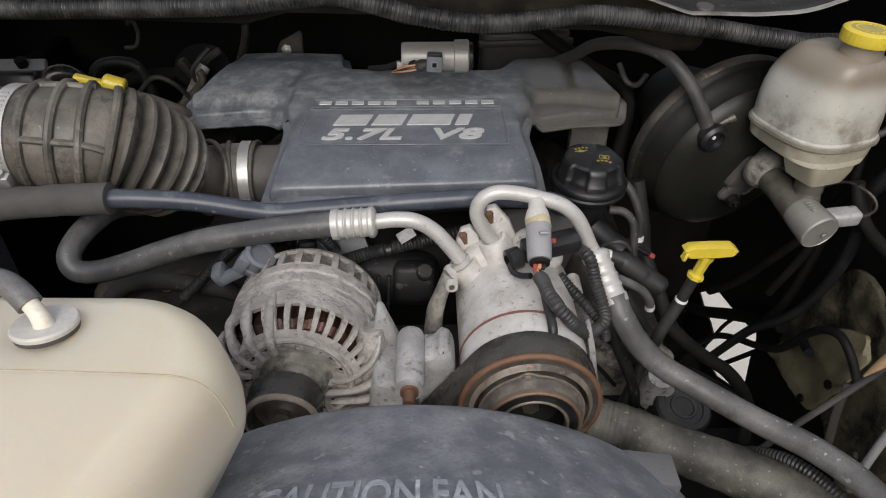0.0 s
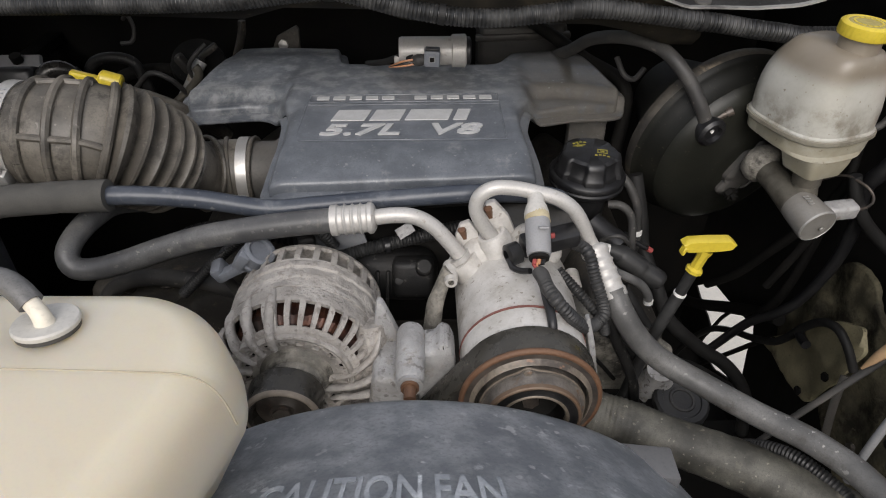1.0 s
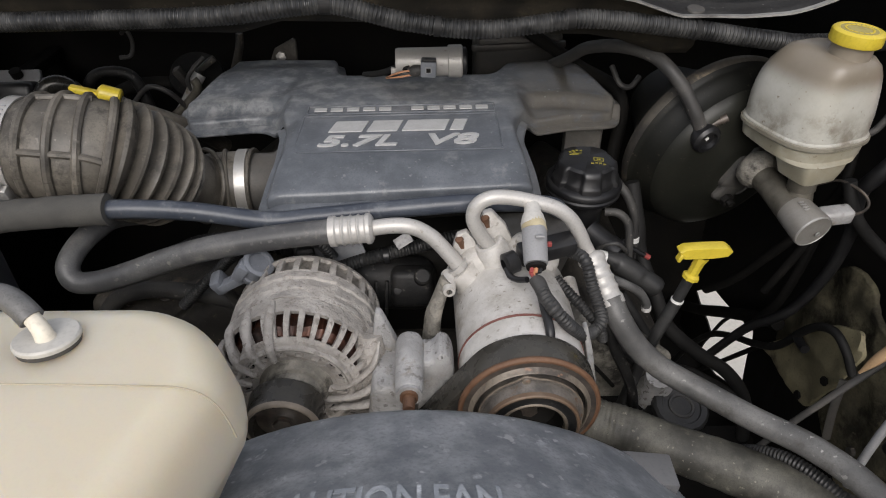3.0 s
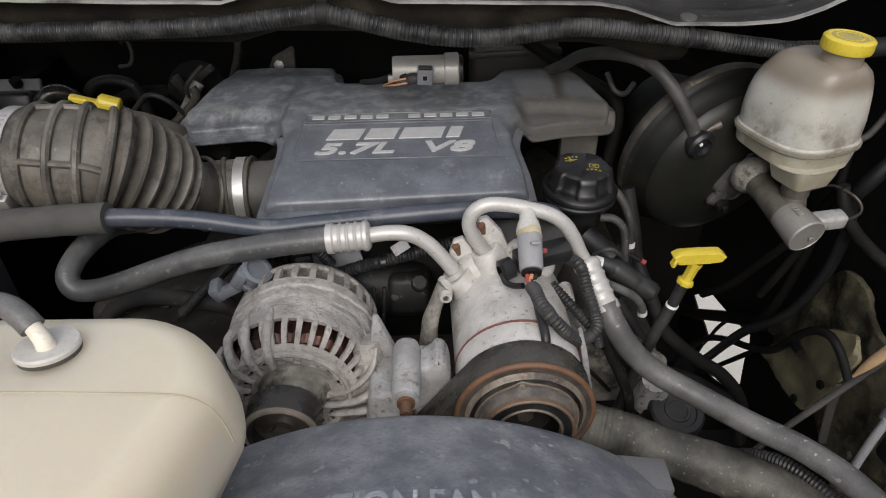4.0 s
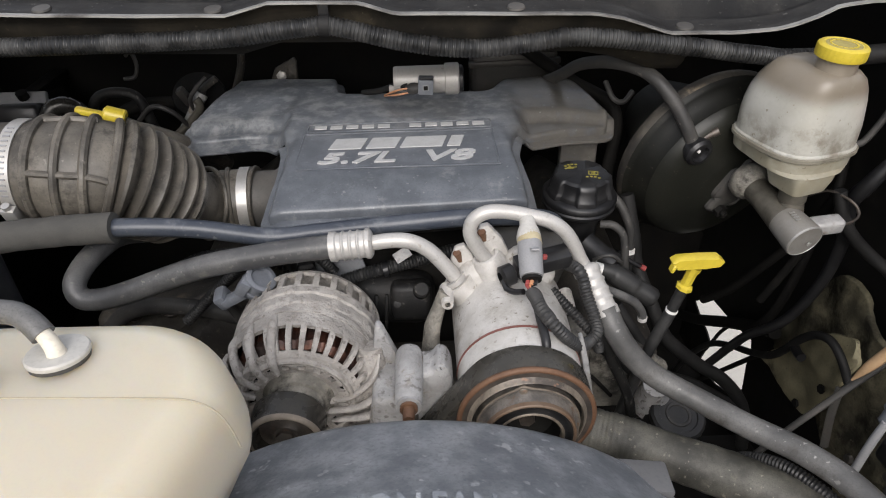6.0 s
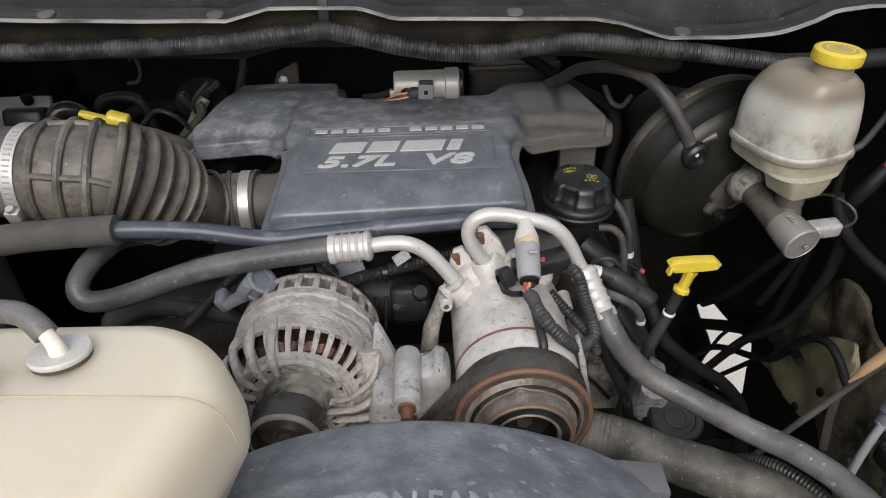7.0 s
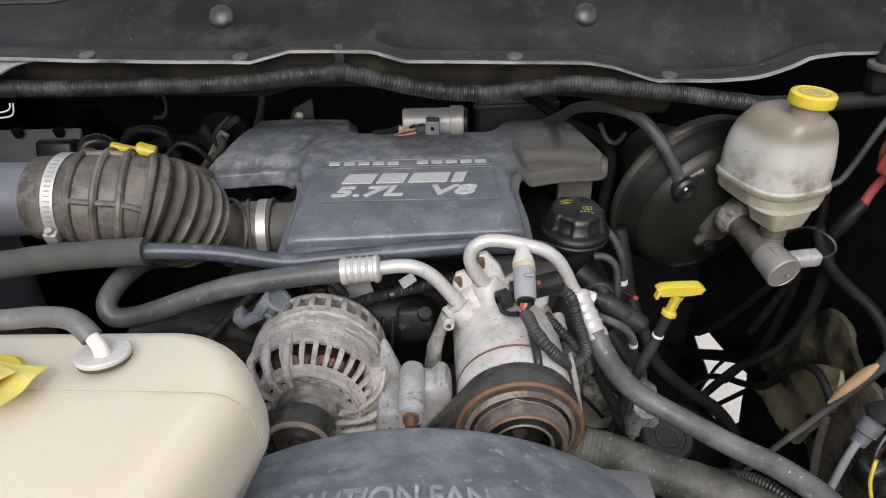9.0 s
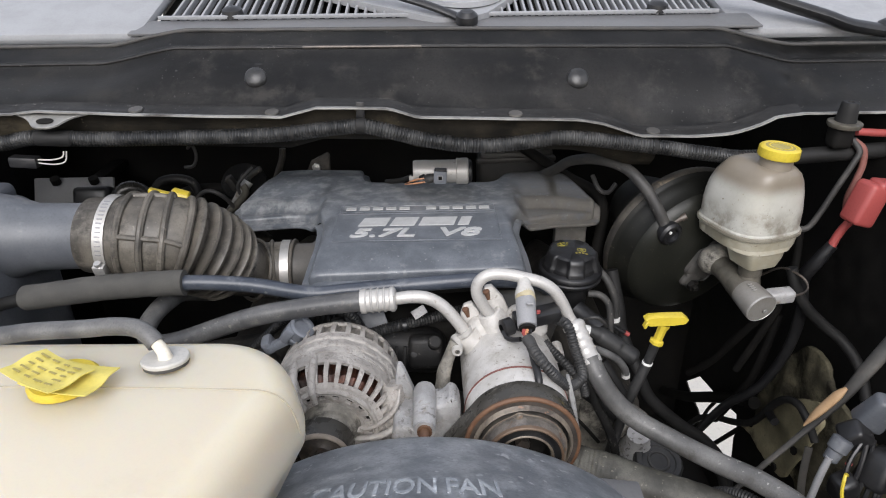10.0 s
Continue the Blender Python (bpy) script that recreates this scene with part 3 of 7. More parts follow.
def ring_rib(points, s0, out, width, arc=(0, 360), n=40):
    """A rib round a tube, standing proud of it by out."""
    c, (d, u, v) = on_line(points, s0)
    line = []
    for k in range(n + 1):
        w = radians(arc[0] + (arc[1] - arc[0]) * k / n)
        line.append((*(c[:3] + (c[3] + out * 0.3) * (math.cos(w) * u + math.sin(w) * v)), width))
    return sweep(line, n=8, step=0.006, flat=1.0)


def band_clamp(parent, points, s0, width, gap, screw):
    """A worm-drive clamp round a tube."""
    c, (d, u, v) = on_line(points, s0)
    r = c[3] + gap
    clamp = part("hose_clamp", lathe([(-width / 2, r), (-width / 2, r + 0.0018), (width / 2, r + 0.0018), (width / 2, r)], c[:3], d, 48), STEEL, parent,
                 "bright steel worm-drive clamp band")
    w = radians(screw)
    q = c[:3] + (r + 0.006) * (math.cos(w) * u + math.sin(w) * v)
    tangent = -math.sin(w) * u + math.cos(w) * v
    out = math.cos(w) * u + math.sin(w) * v
    m = Matrix((Vector(tangent), Vector(d), Vector(out))).transposed().to_4x4()
    m.translation = Vector(q)
    part("screw_housing", block((0.022, width * 1.1, 0.010), m, 0.002), STEEL, clamp)
    bm = lathe([(-0.016, 0), (-0.016, 0.0045), (-0.009, 0.0045), (-0.009, 0)], q, tangent, 8)
    part("screw", bm, STEEL, clamp)
    for k in range(14):
        w2 = radians(screw - 22 - k * 6)
        o2 = math.cos(w2) * u + math.sin(w2) * v
        m2 = Matrix((Vector(-math.sin(w2) * u + math.cos(w2) * v), Vector(d), Vector(o2))).transposed().to_4x4()
        m2.translation = Vector(c[:3] + (r + 0.002) * o2)
        part("slot", block((0.0018, width * 0.5, 0.0009), m2, 0), GREYPL, clamp)
    return clamp


def intake_duct():
    top = thing("intake_duct", (-0.36, 0.73, 1.2), "ribbed brown-grey rubber air intake duct with steel clamps", "duct")
    total = sum(np.linalg.norm(np.diff(spline(DUCT_LINE)[:, :3], axis=0), axis=1))

    def wave(s, length, r):
        s += 0.072
        k = smooth(0.187, 0.193, s) * smooth(0.277, 0.269, s)
        r -= 0.005 * smooth(0.265, 0.277, s) * smooth(0.350, 0.320, s)
        return r + k * 0.0140 * (1 - (0.5 - 0.5 * math.cos(2 * math.pi * (s - 0.197) / 0.0127)) ** 1.6) - 0.006 * k

    part("tube", sweep([(-0.4725, 0.700, 1.297, 0.0512)] + DUCT_LINE[2:-1] + [(-0.223, 0.797, 1.190, 0.043)], n=48, step=0.0022, wave=wave), DUCT, top)
    for s0 in (0.128, 0.151, 0.173, 0.189):
        part("rib", ring_rib(DUCT_LINE, s0, 0.005, 0.0048), DUCT, top)
    # lengthwise ribs
    for way, s_end in (((0.0, -0.90, 0.44), 0.186), ((0.0, 0.10, 0.99), 0.176), ((0.0, -0.80, -0.60), 0.158)):
        line = []
        for s0 in np.linspace(0.130, s_end, 10):
            c, (d, u, v) = on_line(DUCT_LINE, s0)
            w = np.array(way) - d * (np.array(way) @ d)
            line.append((*(c[:3] + (c[3] + 0.0008) * w / np.linalg.norm(w)), 0.0040))
        part("rib", sweep(line, n=8), DUCT, top)
    for s0 in (0.326, 0.358, 0.391):
        part("collar", ring_rib(DUCT_LINE, s0, 0.003, 0.0030), DUCT, top)
    band_clamp(top, DUCT_LINE, 0.3775, 0.013, 0.0008, 98)
    band_clamp(top, DUCT_LINE, 0.107, 0.014, 0.0010, 22)
    return top


intake_duct()


def air_box():
    top = thing("air_box", (-0.70, 0.70, 1.0), "dull blue-grey plastic air filter box", "air box")
    part("body", block((0.34, 0.27, 0.40), pose(-0.745, 0.668, 1.135), 0.045, 5), AIRBOX, top)
    part("lid", block((0.30, 0.23, 0.03), pose(-0.755, 0.665, 1.335), 0.012, 3), AIRBOX, top)
    part("outlet_neck", lathe([(0, 0.062), (0.03, 0.0560), (0.050, 0.0500), (0.060, 0.0462), (0.116, 0.0450), (0.16, 0.0450), (0.16, 0.040)], (-0.605, 0.70, 1.296), (1, 0, 0), 40), AIRBOX, top)
    return top


air_box()


# ---- hoses across the engine ----
def sleeved_hose():
    top = thing("coolant_hose", (-0.3, 0.62, 1.24), "thin blue-black nylon hose with a grey foam sleeve", "hose")
    part("sleeve", sweep([(-0.530, 0.6205, 1.2455), (-0.52, 0.62, 1.247), (-0.44, 0.62, 1.257), (-0.385, 0.62, 1.262), (-0.326, 0.62, 1.2635)], 0.0165, 24,
                         rough=0.0012), FOAM, top)
    part("far_tube", sweep([(-0.70, 0.64, 1.17), (-0.64, 0.63, 1.205), (-0.58, 0.622, 1.232), (-0.54, 0.621, 1.243)], 0.0085, 14), RUBBERDARK, top)
    part("tube", sweep([(-0.345, 0.62, 1.2630), (-0.30, 0.622, 1.262), (-0.24, 0.625, 1.255), (-0.171, 0.63, 1.239), (-0.12, 0.632, 1.241), (-0.06, 0.632, 1.246),
                        (0.0, 0.633, 1.250), (0.045, 0.634, 1.252), (0.10, 0.642, 1.246), (0.14, 0.655, 1.232), (0.16, 0.68, 1.20)], 0.0100, 20), NYLON, top)
    part("lower_pipe", sweep([(-0.165, 0.662, 1.205), (-0.13, 0.662, 1.208), (-0.05, 0.66, 1.225), (0.05, 0.66, 1.232), (0.12, 0.668, 1.228)], 0.010, 14), DARK, top)
    return top


sleeved_hose()


def ferrule(a0, b0, r):
    """A crimped aluminium sleeve from a0 to b0 with swaged rings."""
    a0, b0 = Vector(a0), Vector(b0)
    ln = (b0 - a0).length
    prof = [(0, r * 0.8), (0, r)]
    for k in range(4):
        s = ln * (0.14 + 0.72 * k / 4)
        prof += [(s, r * 1.02), (s + ln * 0.04, r * 0.92), (s + ln * 0.13, r * 0.92), (s + ln * 0.17, r * 1.02)]
    prof += [(ln * 0.93, r * 1.02), (ln * 0.97, r * 0.9), (ln, r * 0.75), (ln, r * 0.5)]
    return lathe(prof, a0, b0 - a0, 28)


def suction_line():
    top = thing("suction_hose", (-0.2, 0.6, 1.2), "grey rubber refrigerant hose with a crimped aluminium end pipe", "hose")
    part("hose", sweep([(-0.345, 0.76, 1.17, 0.0125), (-0.365, 0.70, 1.204, 0.0125), (-0.3735, 0.66, 1.212, 0.0125), (-0.381, 0.630, 1.209, 0.0122), (-0.384, 0.608, 1.200, 0.0120), (-0.376, 0.599, 1.188, 0.0120), (-0.353, 0.598, 1.187, 0.0122),
                        (-0.319, 0.599, 1.196, 0.0125), (-0.285, 0.600, 1.208, 0.0127), (-0.252, 0.600, 1.219, 0.0128), (-0.220, 0.600, 1.227, 0.0128), (-0.188, 0.600, 1.2325, 0.0128), (-0.157, 0.600, 1.237, 0.0128), (-0.126, 0.600, 1.2405, 0.0128), (-0.097, 0.600, 1.243, 0.0128)], n=22), HOSE, top)
    for i in range(22):
        x = -0.33 + i * 0.0095
        if i in (4, 9, 10, 15, 19):
            continue
        z = curve_z([(-0.353, 1.187), (-0.319, 1.196), (-0.285, 1.208), (-0.252, 1.219), (-0.220, 1.227), (-0.188, 1.2325), (-0.157, 1.237), (-0.126, 1.2405)], x)
        part("print_bar", block((0.0046 - 0.0016 * (i * 7 % 3), 0.0005, 0.0024), pose(x, 0.600 - 0.0122, z + 0.0040, -18, -16, 0), 0), PRINT, top, "faded pale print")
    part("crimp", ferrule((-0.100, 0.600, 1.2425), (-0.055, 0.600, 1.2455), 0.0158), ALU, top, "crimped bright aluminium sleeve")
    part("pipe", sweep([(-0.058, 0.600, 1.2455), (-0.035, 0.600, 1.248), (-0.015, 0.600, 1.2455), (0.003, 0.600, 1.234), (0.018, 0.598, 1.217), (0.033, 0.596, 1.196)], 0.0082, 20), ALU, top,
         "bent aluminium pipe")
    part("collar", lathe([(0, 0.009), (0, 0.0125), (0.006, 0.0125), (0.008, 0.009)], (0.029, 0.597, 1.199), (0.55, -0.1, -0.75), 24), ALU, top)
    return top


suction_line()


def discharge_line():
    top = thing("discharge_hose", (0.2, 0.55, 1.1), "grey rubber refrigerant hose with a looped aluminium pipe", "hose")
    part("pipe", sweep([(0.066, 0.600, 1.218), (0.056, 0.600, 1.232), (0.047, 0.600, 1.252), (0.050, 0.601, 1.268), (0.064, 0.602, 1.277), (0.085, 0.603, 1.276), (0.108, 0.602, 1.271),
                        (0.130, 0.601, 1.264), (0.146, 0.600, 1.252), (0.157, 0.599, 1.235), (0.166, 0.597, 1.216), (0.174, 0.594, 1.203)], 0.0076, 20), ALU, top, "looped aluminium pipe")
    part("crimp", ferrule((0.1905, 0.556, 1.170), (0.171, 0.598, 1.207), 0.0145), ALU, top, "crimped bright aluminium sleeve")
    part("hose", sweep([(0.188, 0.560, 1.177), (0.197, 0.545, 1.160), (0.216, 0.535, 1.132), (0.244, 0.525, 1.108), (0.285, 0.507, 1.0905), (0.326, 0.470, 1.088), (0.366, 0.432, 1.090),
                        (0.394, 0.385, 1.092), (0.41, 0.32, 1.09), (0.42, 0.25, 1.07)], 0.0127, 22), PALEHOSE, top)
    part("tee", lathe([(0, 0.007), (0.004, 0.0085), (0.010, 0.0085), (0.014, 0.0105), (0.022, 0.0125), (0.026, 0.0125), (0.026, 0.010)], (0.106, 0.600, 1.270), (-0.03, -0.66, -0.34), 24), DISC, top)
    return top


discharge_line()


# ---- compressor ----
CX, CZ = 0.090, 1.143


def compressor():
    top = thing("compressor", (CX, 0.54, 1.07), "pale cast aluminium air conditioning compressor with a rusty pulley", "compressor")
    part("front_housing", lathe([(0.0, 0.030), (0.0, 0.0595), (0.002, 0.0615), (0.005, 0.0625), (0.030, 0.0625)], (CX, 0.474, CZ), (0, 1, 0), 48), COMP, top)
    part("gasket", lathe([(0.0, 0.060), (0.0, 0.0632), (0.0022, 0.0632), (0.0022, 0.060)], (CX, 0.5045, CZ), (0, 1, 0), 48), REDSEAM, top, "red-brown seal line round the housing")
    part("rear_housing", lathe([(0.0, 0.060), (0.0, 0.0625), (0.07, 0.0630), (0.105, 0.0632), (0.122, 0.060), (0.128, 0.050), (0.128, 0.0)], (CX, 0.507, CZ), (0, 1, 0), 48), COMP, top)
    # port bosses on the rear housing
    part("suction_port", lathe([(-0.055, 0.030), (-0.030, 0.0235), (-0.012, 0.0198), (0.000, 0.0190), (0.002, 0.0182), (0.0022, 0.0150), (-0.001, 0.0142), (-0.001, 0.0110), (0.004, 0.0105), (0.004, 0.0)], (0.0335, 0.598, 1.1935), (-0.62, 0.02, 0.78), 32), COMP, top)
    part("discharge_port", lathe([(-0.060, 0.034), (-0.034, 0.0250), (-0.014, 0.0195), (0.000, 0.0175), (0.006, 0.0150), (0.007, 0.0120), (0.005, 0.0095), (0.005, 0.0)], (0.066, 0.603, 1.216), (-0.40, 0.05, 0.9), 32), COMP, top)
    part("suction_lug", prism([(0.034, 1.190), (0.026, 1.214), (0.031, 1.230), (0.041, 1.234), (0.050, 1.222), (0.056, 1.190)], 0.606, 0.614), COMP, top)
    part("discharge_lug", prism([(0.060, 1.200), (0.054, 1.238), (0.058, 1.254), (0.067, 1.256), (0.082, 1.238), (0.098, 1.200)], 0.609, 0.618), COMP, top)
    part("port_block", block((0.095, 0.050, 0.060), pose(0.078, 0.612, 1.182, 0, 10, 0), 0.022, 5), COMP, top)
    part("shoulder", block((0.060, 0.034, 0.050), pose(0.108, 0.606, 1.196, 0, 34, 0), 0.015, 4), COMP, top)
    part("fin", prism([(0.147, 1.190), (0.151, 1.192), (0.160, 1.158), (0.170, 1.106), (0.164, 1.106), (0.155, 1.150)], 0.501, 0.510), BRACKET, top, "pale thin bracket fin")
    for x, z in ((0.021, 1.186), (0.152, 1.172)):
        part("ear", lathe([(0, 0.0032), (0, 0.0062), (0.004, 0.0070), (0.030, 0.0080), (0.030, 0.0032)], (x, 0.566, z), (0, 1, 0), 24), COMP, top)
    part("ear_rib", sweep([(0.020, 0.580, 1.192, 0.009), (0.012, 0.575, 1.176, 0.0085), (0.004, 0.568, 1.155, 0.010), (0.0, 0.555, 1.12, 0.012)], n=14, flat=0.8, rough=0.001), CASTING, top)
    for x, y, z in ((0.0600, 0.608, 1.2480), (0.0335, 0.605, 1.2240)):
        part("bolt", lathe([(-0.012, 0.0036), (0.0, 0.0038), (0.0, 0.0048), (0.003, 0.0045), (0.004, 0.0)], (x, y, z), (-0.3, -0.35, 1), 6), RUST, top, "rusty port bolt")
    # pulley and clutch plate
    pulley = part("pulley", lathe([(0.032, 0.03), (0.032, 0.0595), (0.010, 0.060), (0.008, 0.0635), (0.003, 0.0640), (0.0, 0.0625), (0.0, 0.0565), (0.004, 0.0555),
                                   (0.016, 0.0545), (0.016, 0.02)], (CX, 0.443, CZ), (0, 1, 0), 64), RUSTY, top, "dusty steel pulley with a rust-brown rim")
    part("pulley_rim", lathe([(0.0024 + 0.0030 * math.sin(radians(w)), 0.0634 + 0.0030 * math.cos(radians(w))) for w in range(60, -181, -20)], (CX, 0.443, CZ), (0, 1, 0), 72), RUST, pulley, "rust-brown rim")
    lobe = lambda w, h: 1 + (0.070 * max(0, math.cos(3 * (w - radians(67)))) ** 12 if -0.0075 < h < -0.0045 else 0)
    at = (CX, 0.443, CZ)
    part("pulley_face", lathe([(0.0030, 0.0615), (0.0010, 0.0580), (-0.0005, 0.0562), (-0.0040, 0.0545), (-0.0050, 0.0535), (-0.0045, 0.0528), (0.0030, 0.0522)], at, (0, 1, 0), 72), HUB, pulley, "dust-brown pulley face")
    # a dark ring colours in the shade of the gap behind the plate
    part("clutch_gap", lathe([(0.0030, 0.0525), (0.0050, 0.0500), (0.0060, 0.0450)], at, (0, 1, 0), 64), ENGINE, pulley, "dark grimy ring for the shaded gap behind the clutch plate")
    part("clutch_plate", lathe([(0.0060, 0.0475), (-0.0040, 0.0478), (-0.0055, 0.0487), (-0.0068, 0.0486), (-0.0072, 0.0474), (-0.0062, 0.0458), (-0.0062, 0.0444), (-0.0120, 0.0438), (-0.0190, 0.0430)],
                               at, (0, 1, 0), 160, shape=lobe), PLATE, pulley, "dusty steel clutch plate")
    part("plate_edge", lathe([(-0.0052, 0.0489), (-0.0064, 0.0491), (-0.0073, 0.0485), (-0.0072, 0.0478)], at, (0, 1, 0), 160, shape=lobe), EDGE, pulley, "rubbed tan edge of the plate")
    part("cup_ring", lathe([(-0.0165, 0.0434), (-0.0205, 0.0432), (-0.0214, 0.0422), (-0.0214, 0.0408), (-0.0204, 0.0400)], at, (0, 1, 0), 72), RIM, pulley, "rust-brown edge of the hub cup")
    part("rubber_ring", lathe([(-0.0206, 0.0404), (-0.0198, 0.0390), (-0.0198, 0.0335), (-0.0208, 0.0318)], at, (0, 1, 0), 64), COIL, pulley, "crumbling black rubber ring")
    part("cup_edge", lathe([(-0.0200, 0.0326), (-0.0212, 0.0318), (-0.0216, 0.0306), (-0.0206, 0.0292), (-0.0140, 0.0284)], at, (0, 1, 0), 64), EDGE, pulley, "rubbed tan inner edge of the hub")
    # near-black lining puts the shade inside the hub cup into its colour
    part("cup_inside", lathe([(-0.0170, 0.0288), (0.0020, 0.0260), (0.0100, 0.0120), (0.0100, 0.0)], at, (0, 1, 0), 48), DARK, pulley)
    part("hub_nut", lathe([(-0.006, 0.0), (-0.006, 0.008), (0.006, 0.0095)], (CX, 0.448, CZ), (0, 1, 0), 6), RUSTY, pulley, "rusty hub nut")
    for w in (98, 218, 338):
        x, z = CX + 0.0475 * math.cos(radians(w)), CZ + 0.0475 * math.sin(radians(w))
        part("rivet", lathe([(-0.004, 0.0044), (-0.0084, 0.0038), (-0.0092, 0.0026), (-0.0094, 0.0)], (x, 0.443, z), (0, 1, 0), 16), HUB, pulley, "rust-dusted rivet")
    return top


compressor()


def drive_belt():
    """One flat belt: over the compressor pulley and on down behind the fan shroud to the alternator pulley."""
    top = thing("drive_belt", (0.0, 0.465, 0.95), "worn black ribbed drive belt over the pulleys", "belt")
    r = 0.0605
    line = []
    for w in range(-20, 145, 6):
        line.append((CX + r * math.cos(radians(w)), CZ + r * math.sin(radians(w))))
    end = line[-1]
    w = radians(144 + 90)
    run = [(end[0] + k * math.cos(w) * 0.02, end[1] + k * math.sin(w) * 0.02) for k in range(1, 12)]
    start = line[0]
    down = [(start[0] - 0.004 * k, start[1] - 0.03 * k) for k in range(8, 0, -1)]
    line = down + line + run
    bm = bmesh.new()
    rows = []
    for i, (x, z) in enumerate(line):
        x0, z0 = line[max(0, i - 1)]
        x1, z1 = line[min(len(line) - 1, i + 1)]
        d = Vector((x1 - x0, z1 - z0)).normalized()
        nx, nz = -d.y, d.x
        if (x - CX) * nx + (z - CZ) * nz < 0:
            nx, nz = -nx, -nz
        rows.append([bm.verts.new((x + nx * k, y, z + nz * k)) for y, k in ((0.4485, 0.0), (0.4485, 0.0036), (0.4505, 0.0046), (0.4740, 0.0046), (0.4765, 0.0038), (0.4765, 0.0))])
    for a0, b0 in zip(rows, rows[1:]):
        for k in range(6):
            bm.faces.new((a0[k], a0[(k + 1) % 6], b0[(k + 1) % 6], b0[k]))
    bm.faces.new(rows[0])
    bm.faces.new(rows[-1][::-1])
    part("band", bm, BELT, top)
    return top


drive_belt()


# ---- alternator ----
AX, AZ = -0.132, 1.136


def slotted(profile, at, cells, open_rows, sub=6, gap=3, phase=0, thick=0.004, rule=None):
    """A turned casting about the y axis with a row of slots: profile (y, radius); open_rows: rows of faces that the slots pierce."""
    bm = bmesh.new()
    n = cells * sub
    rings = [[bm.verts.new((at[0] + r * math.cos(2 * math.pi * k / n), y, at[1] + r * math.sin(2 * math.pi * k / n))) for k in range(n)] for y, r in profile]
    for i in range(len(rings) - 1):
        for k in range(n):
            gone = rule(360.0 * k / n) if rule else None
            if i in open_rows and ((k + phase) % sub < gap if gone is None else gone):
                continue
            bm.faces.new((rings[i][k], rings[i][(k + 1) % n], rings[i + 1][(k + 1) % n], rings[i + 1][k]))
    bmesh.ops.recalc_face_normals(bm, faces=bm.faces)
    bmesh.ops.solidify(bm, geom=list(bm.faces), thickness=thick)
    return bm


def alternator():
    top = thing("alternator", (AX, 0.54, 1.06), "oxidised cast aluminium alternator with copper windings inside", "alternator")
    c = (AX, AZ)
    front = [(0.5450, 0.0770), (0.5300, 0.0785), (0.5180, 0.0785), (0.5110, 0.0780), (0.5050, 0.0765), (0.4990, 0.0735), (0.4940, 0.0690), (0.4900, 0.0640), (0.4875, 0.0600), (0.4865, 0.0550)]
    part("front_case", slotted(front, c, 34, (3, 4, 5, 6), 5, 3, 1, rule=lambda w: (w - 100) % 19 > 9 if 100 < w < 196 else None), CAST, top)
    face = [(0.4865, 0.0550), (0.4850, 0.0530), (0.4840, 0.0500), (0.4850, 0.0460), (0.4870, 0.0420), (0.4880, 0.0400), (0.4895, 0.0340)]
    part("front_face", slotted(face, c, 18, (2, 3), 6, 3, 2), CAST, top)
    rim = [(0.4865, 0.0570), (0.4835, 0.0560), (0.4825, 0.0540), (0.4835, 0.0520), (0.4850, 0.0510)]
    part("face_ring", slotted(rim, c, 18, ()), CAST, top)
    belt = [(0.5300, 0.0790), (0.5345, 0.0793), (0.5390, 0.0790), (0.5400, 0.0780), (0.5430, 0.0780), (0.5445, 0.0792), (0.5540, 0.0793), (0.5560, 0.0790), (0.5570, 0.0775), (0.5600, 0.0775), (0.5615, 0.0795), (0.5700, 0.0795), (0.5720, 0.0780)]
    bm = slotted(belt, c, 30, ())
    for v in bm.verts:
        v.co += 0.0016 * noise.noise_vector(v.co * 80)
    part("stator_ring", bm, CAST, top)
    back = [(0.5720, 0.0780), (0.5745, 0.0785), (0.5820, 0.0785), (0.5900, 0.0780), (0.5970, 0.0770), (0.6010, 0.0765), (0.6060, 0.0730), (0.6070, 0.0500)]
    part("rear_case", slotted(back, c, 26, (1, 2, 3), 6, 4, 1), CAST, top)
    bm = lathe([(0.0, 0.045), (0.0, 0.058), (0.006, 0.0650), (0.030, 0.0655), (0.034, 0.045)], (AX, 0.499, AZ), (0, 1, 0), 144, shape=lambda w, h: 1 + 0.022 * math.sin(36 * w))
    part("winding", bm, COPPER, top, "varnished copper winding")
    # near-black drum stands in for the shaded inside behind the slots
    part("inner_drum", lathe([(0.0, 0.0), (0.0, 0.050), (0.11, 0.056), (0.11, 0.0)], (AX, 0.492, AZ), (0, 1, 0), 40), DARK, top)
    part("nose", lathe([(-0.018, 0.012), (-0.018, 0.021), (-0.012, 0.0225), (-0.011, 0.026), (-0.004, 0.0275), (-0.003, 0.031), (0.003, 0.033), (0.006, 0.037)], (AX, 0.484, AZ), (0, 1, 0), 48), CASTING, top)
    # mounting ears and the heavy ribs low on the casting
    for x, yy, z in ((-0.1696, 0.482, 1.172), (AX + 0.0693, 0.49, AZ - 0.040)):
        part("ear", lathe([(0.0, 0.0045), (0.0, 0.0105), (0.020, 0.0115), (0.020, 0.0045)], (x, yy, z), (0, 1, 0), 24), CAST, top)
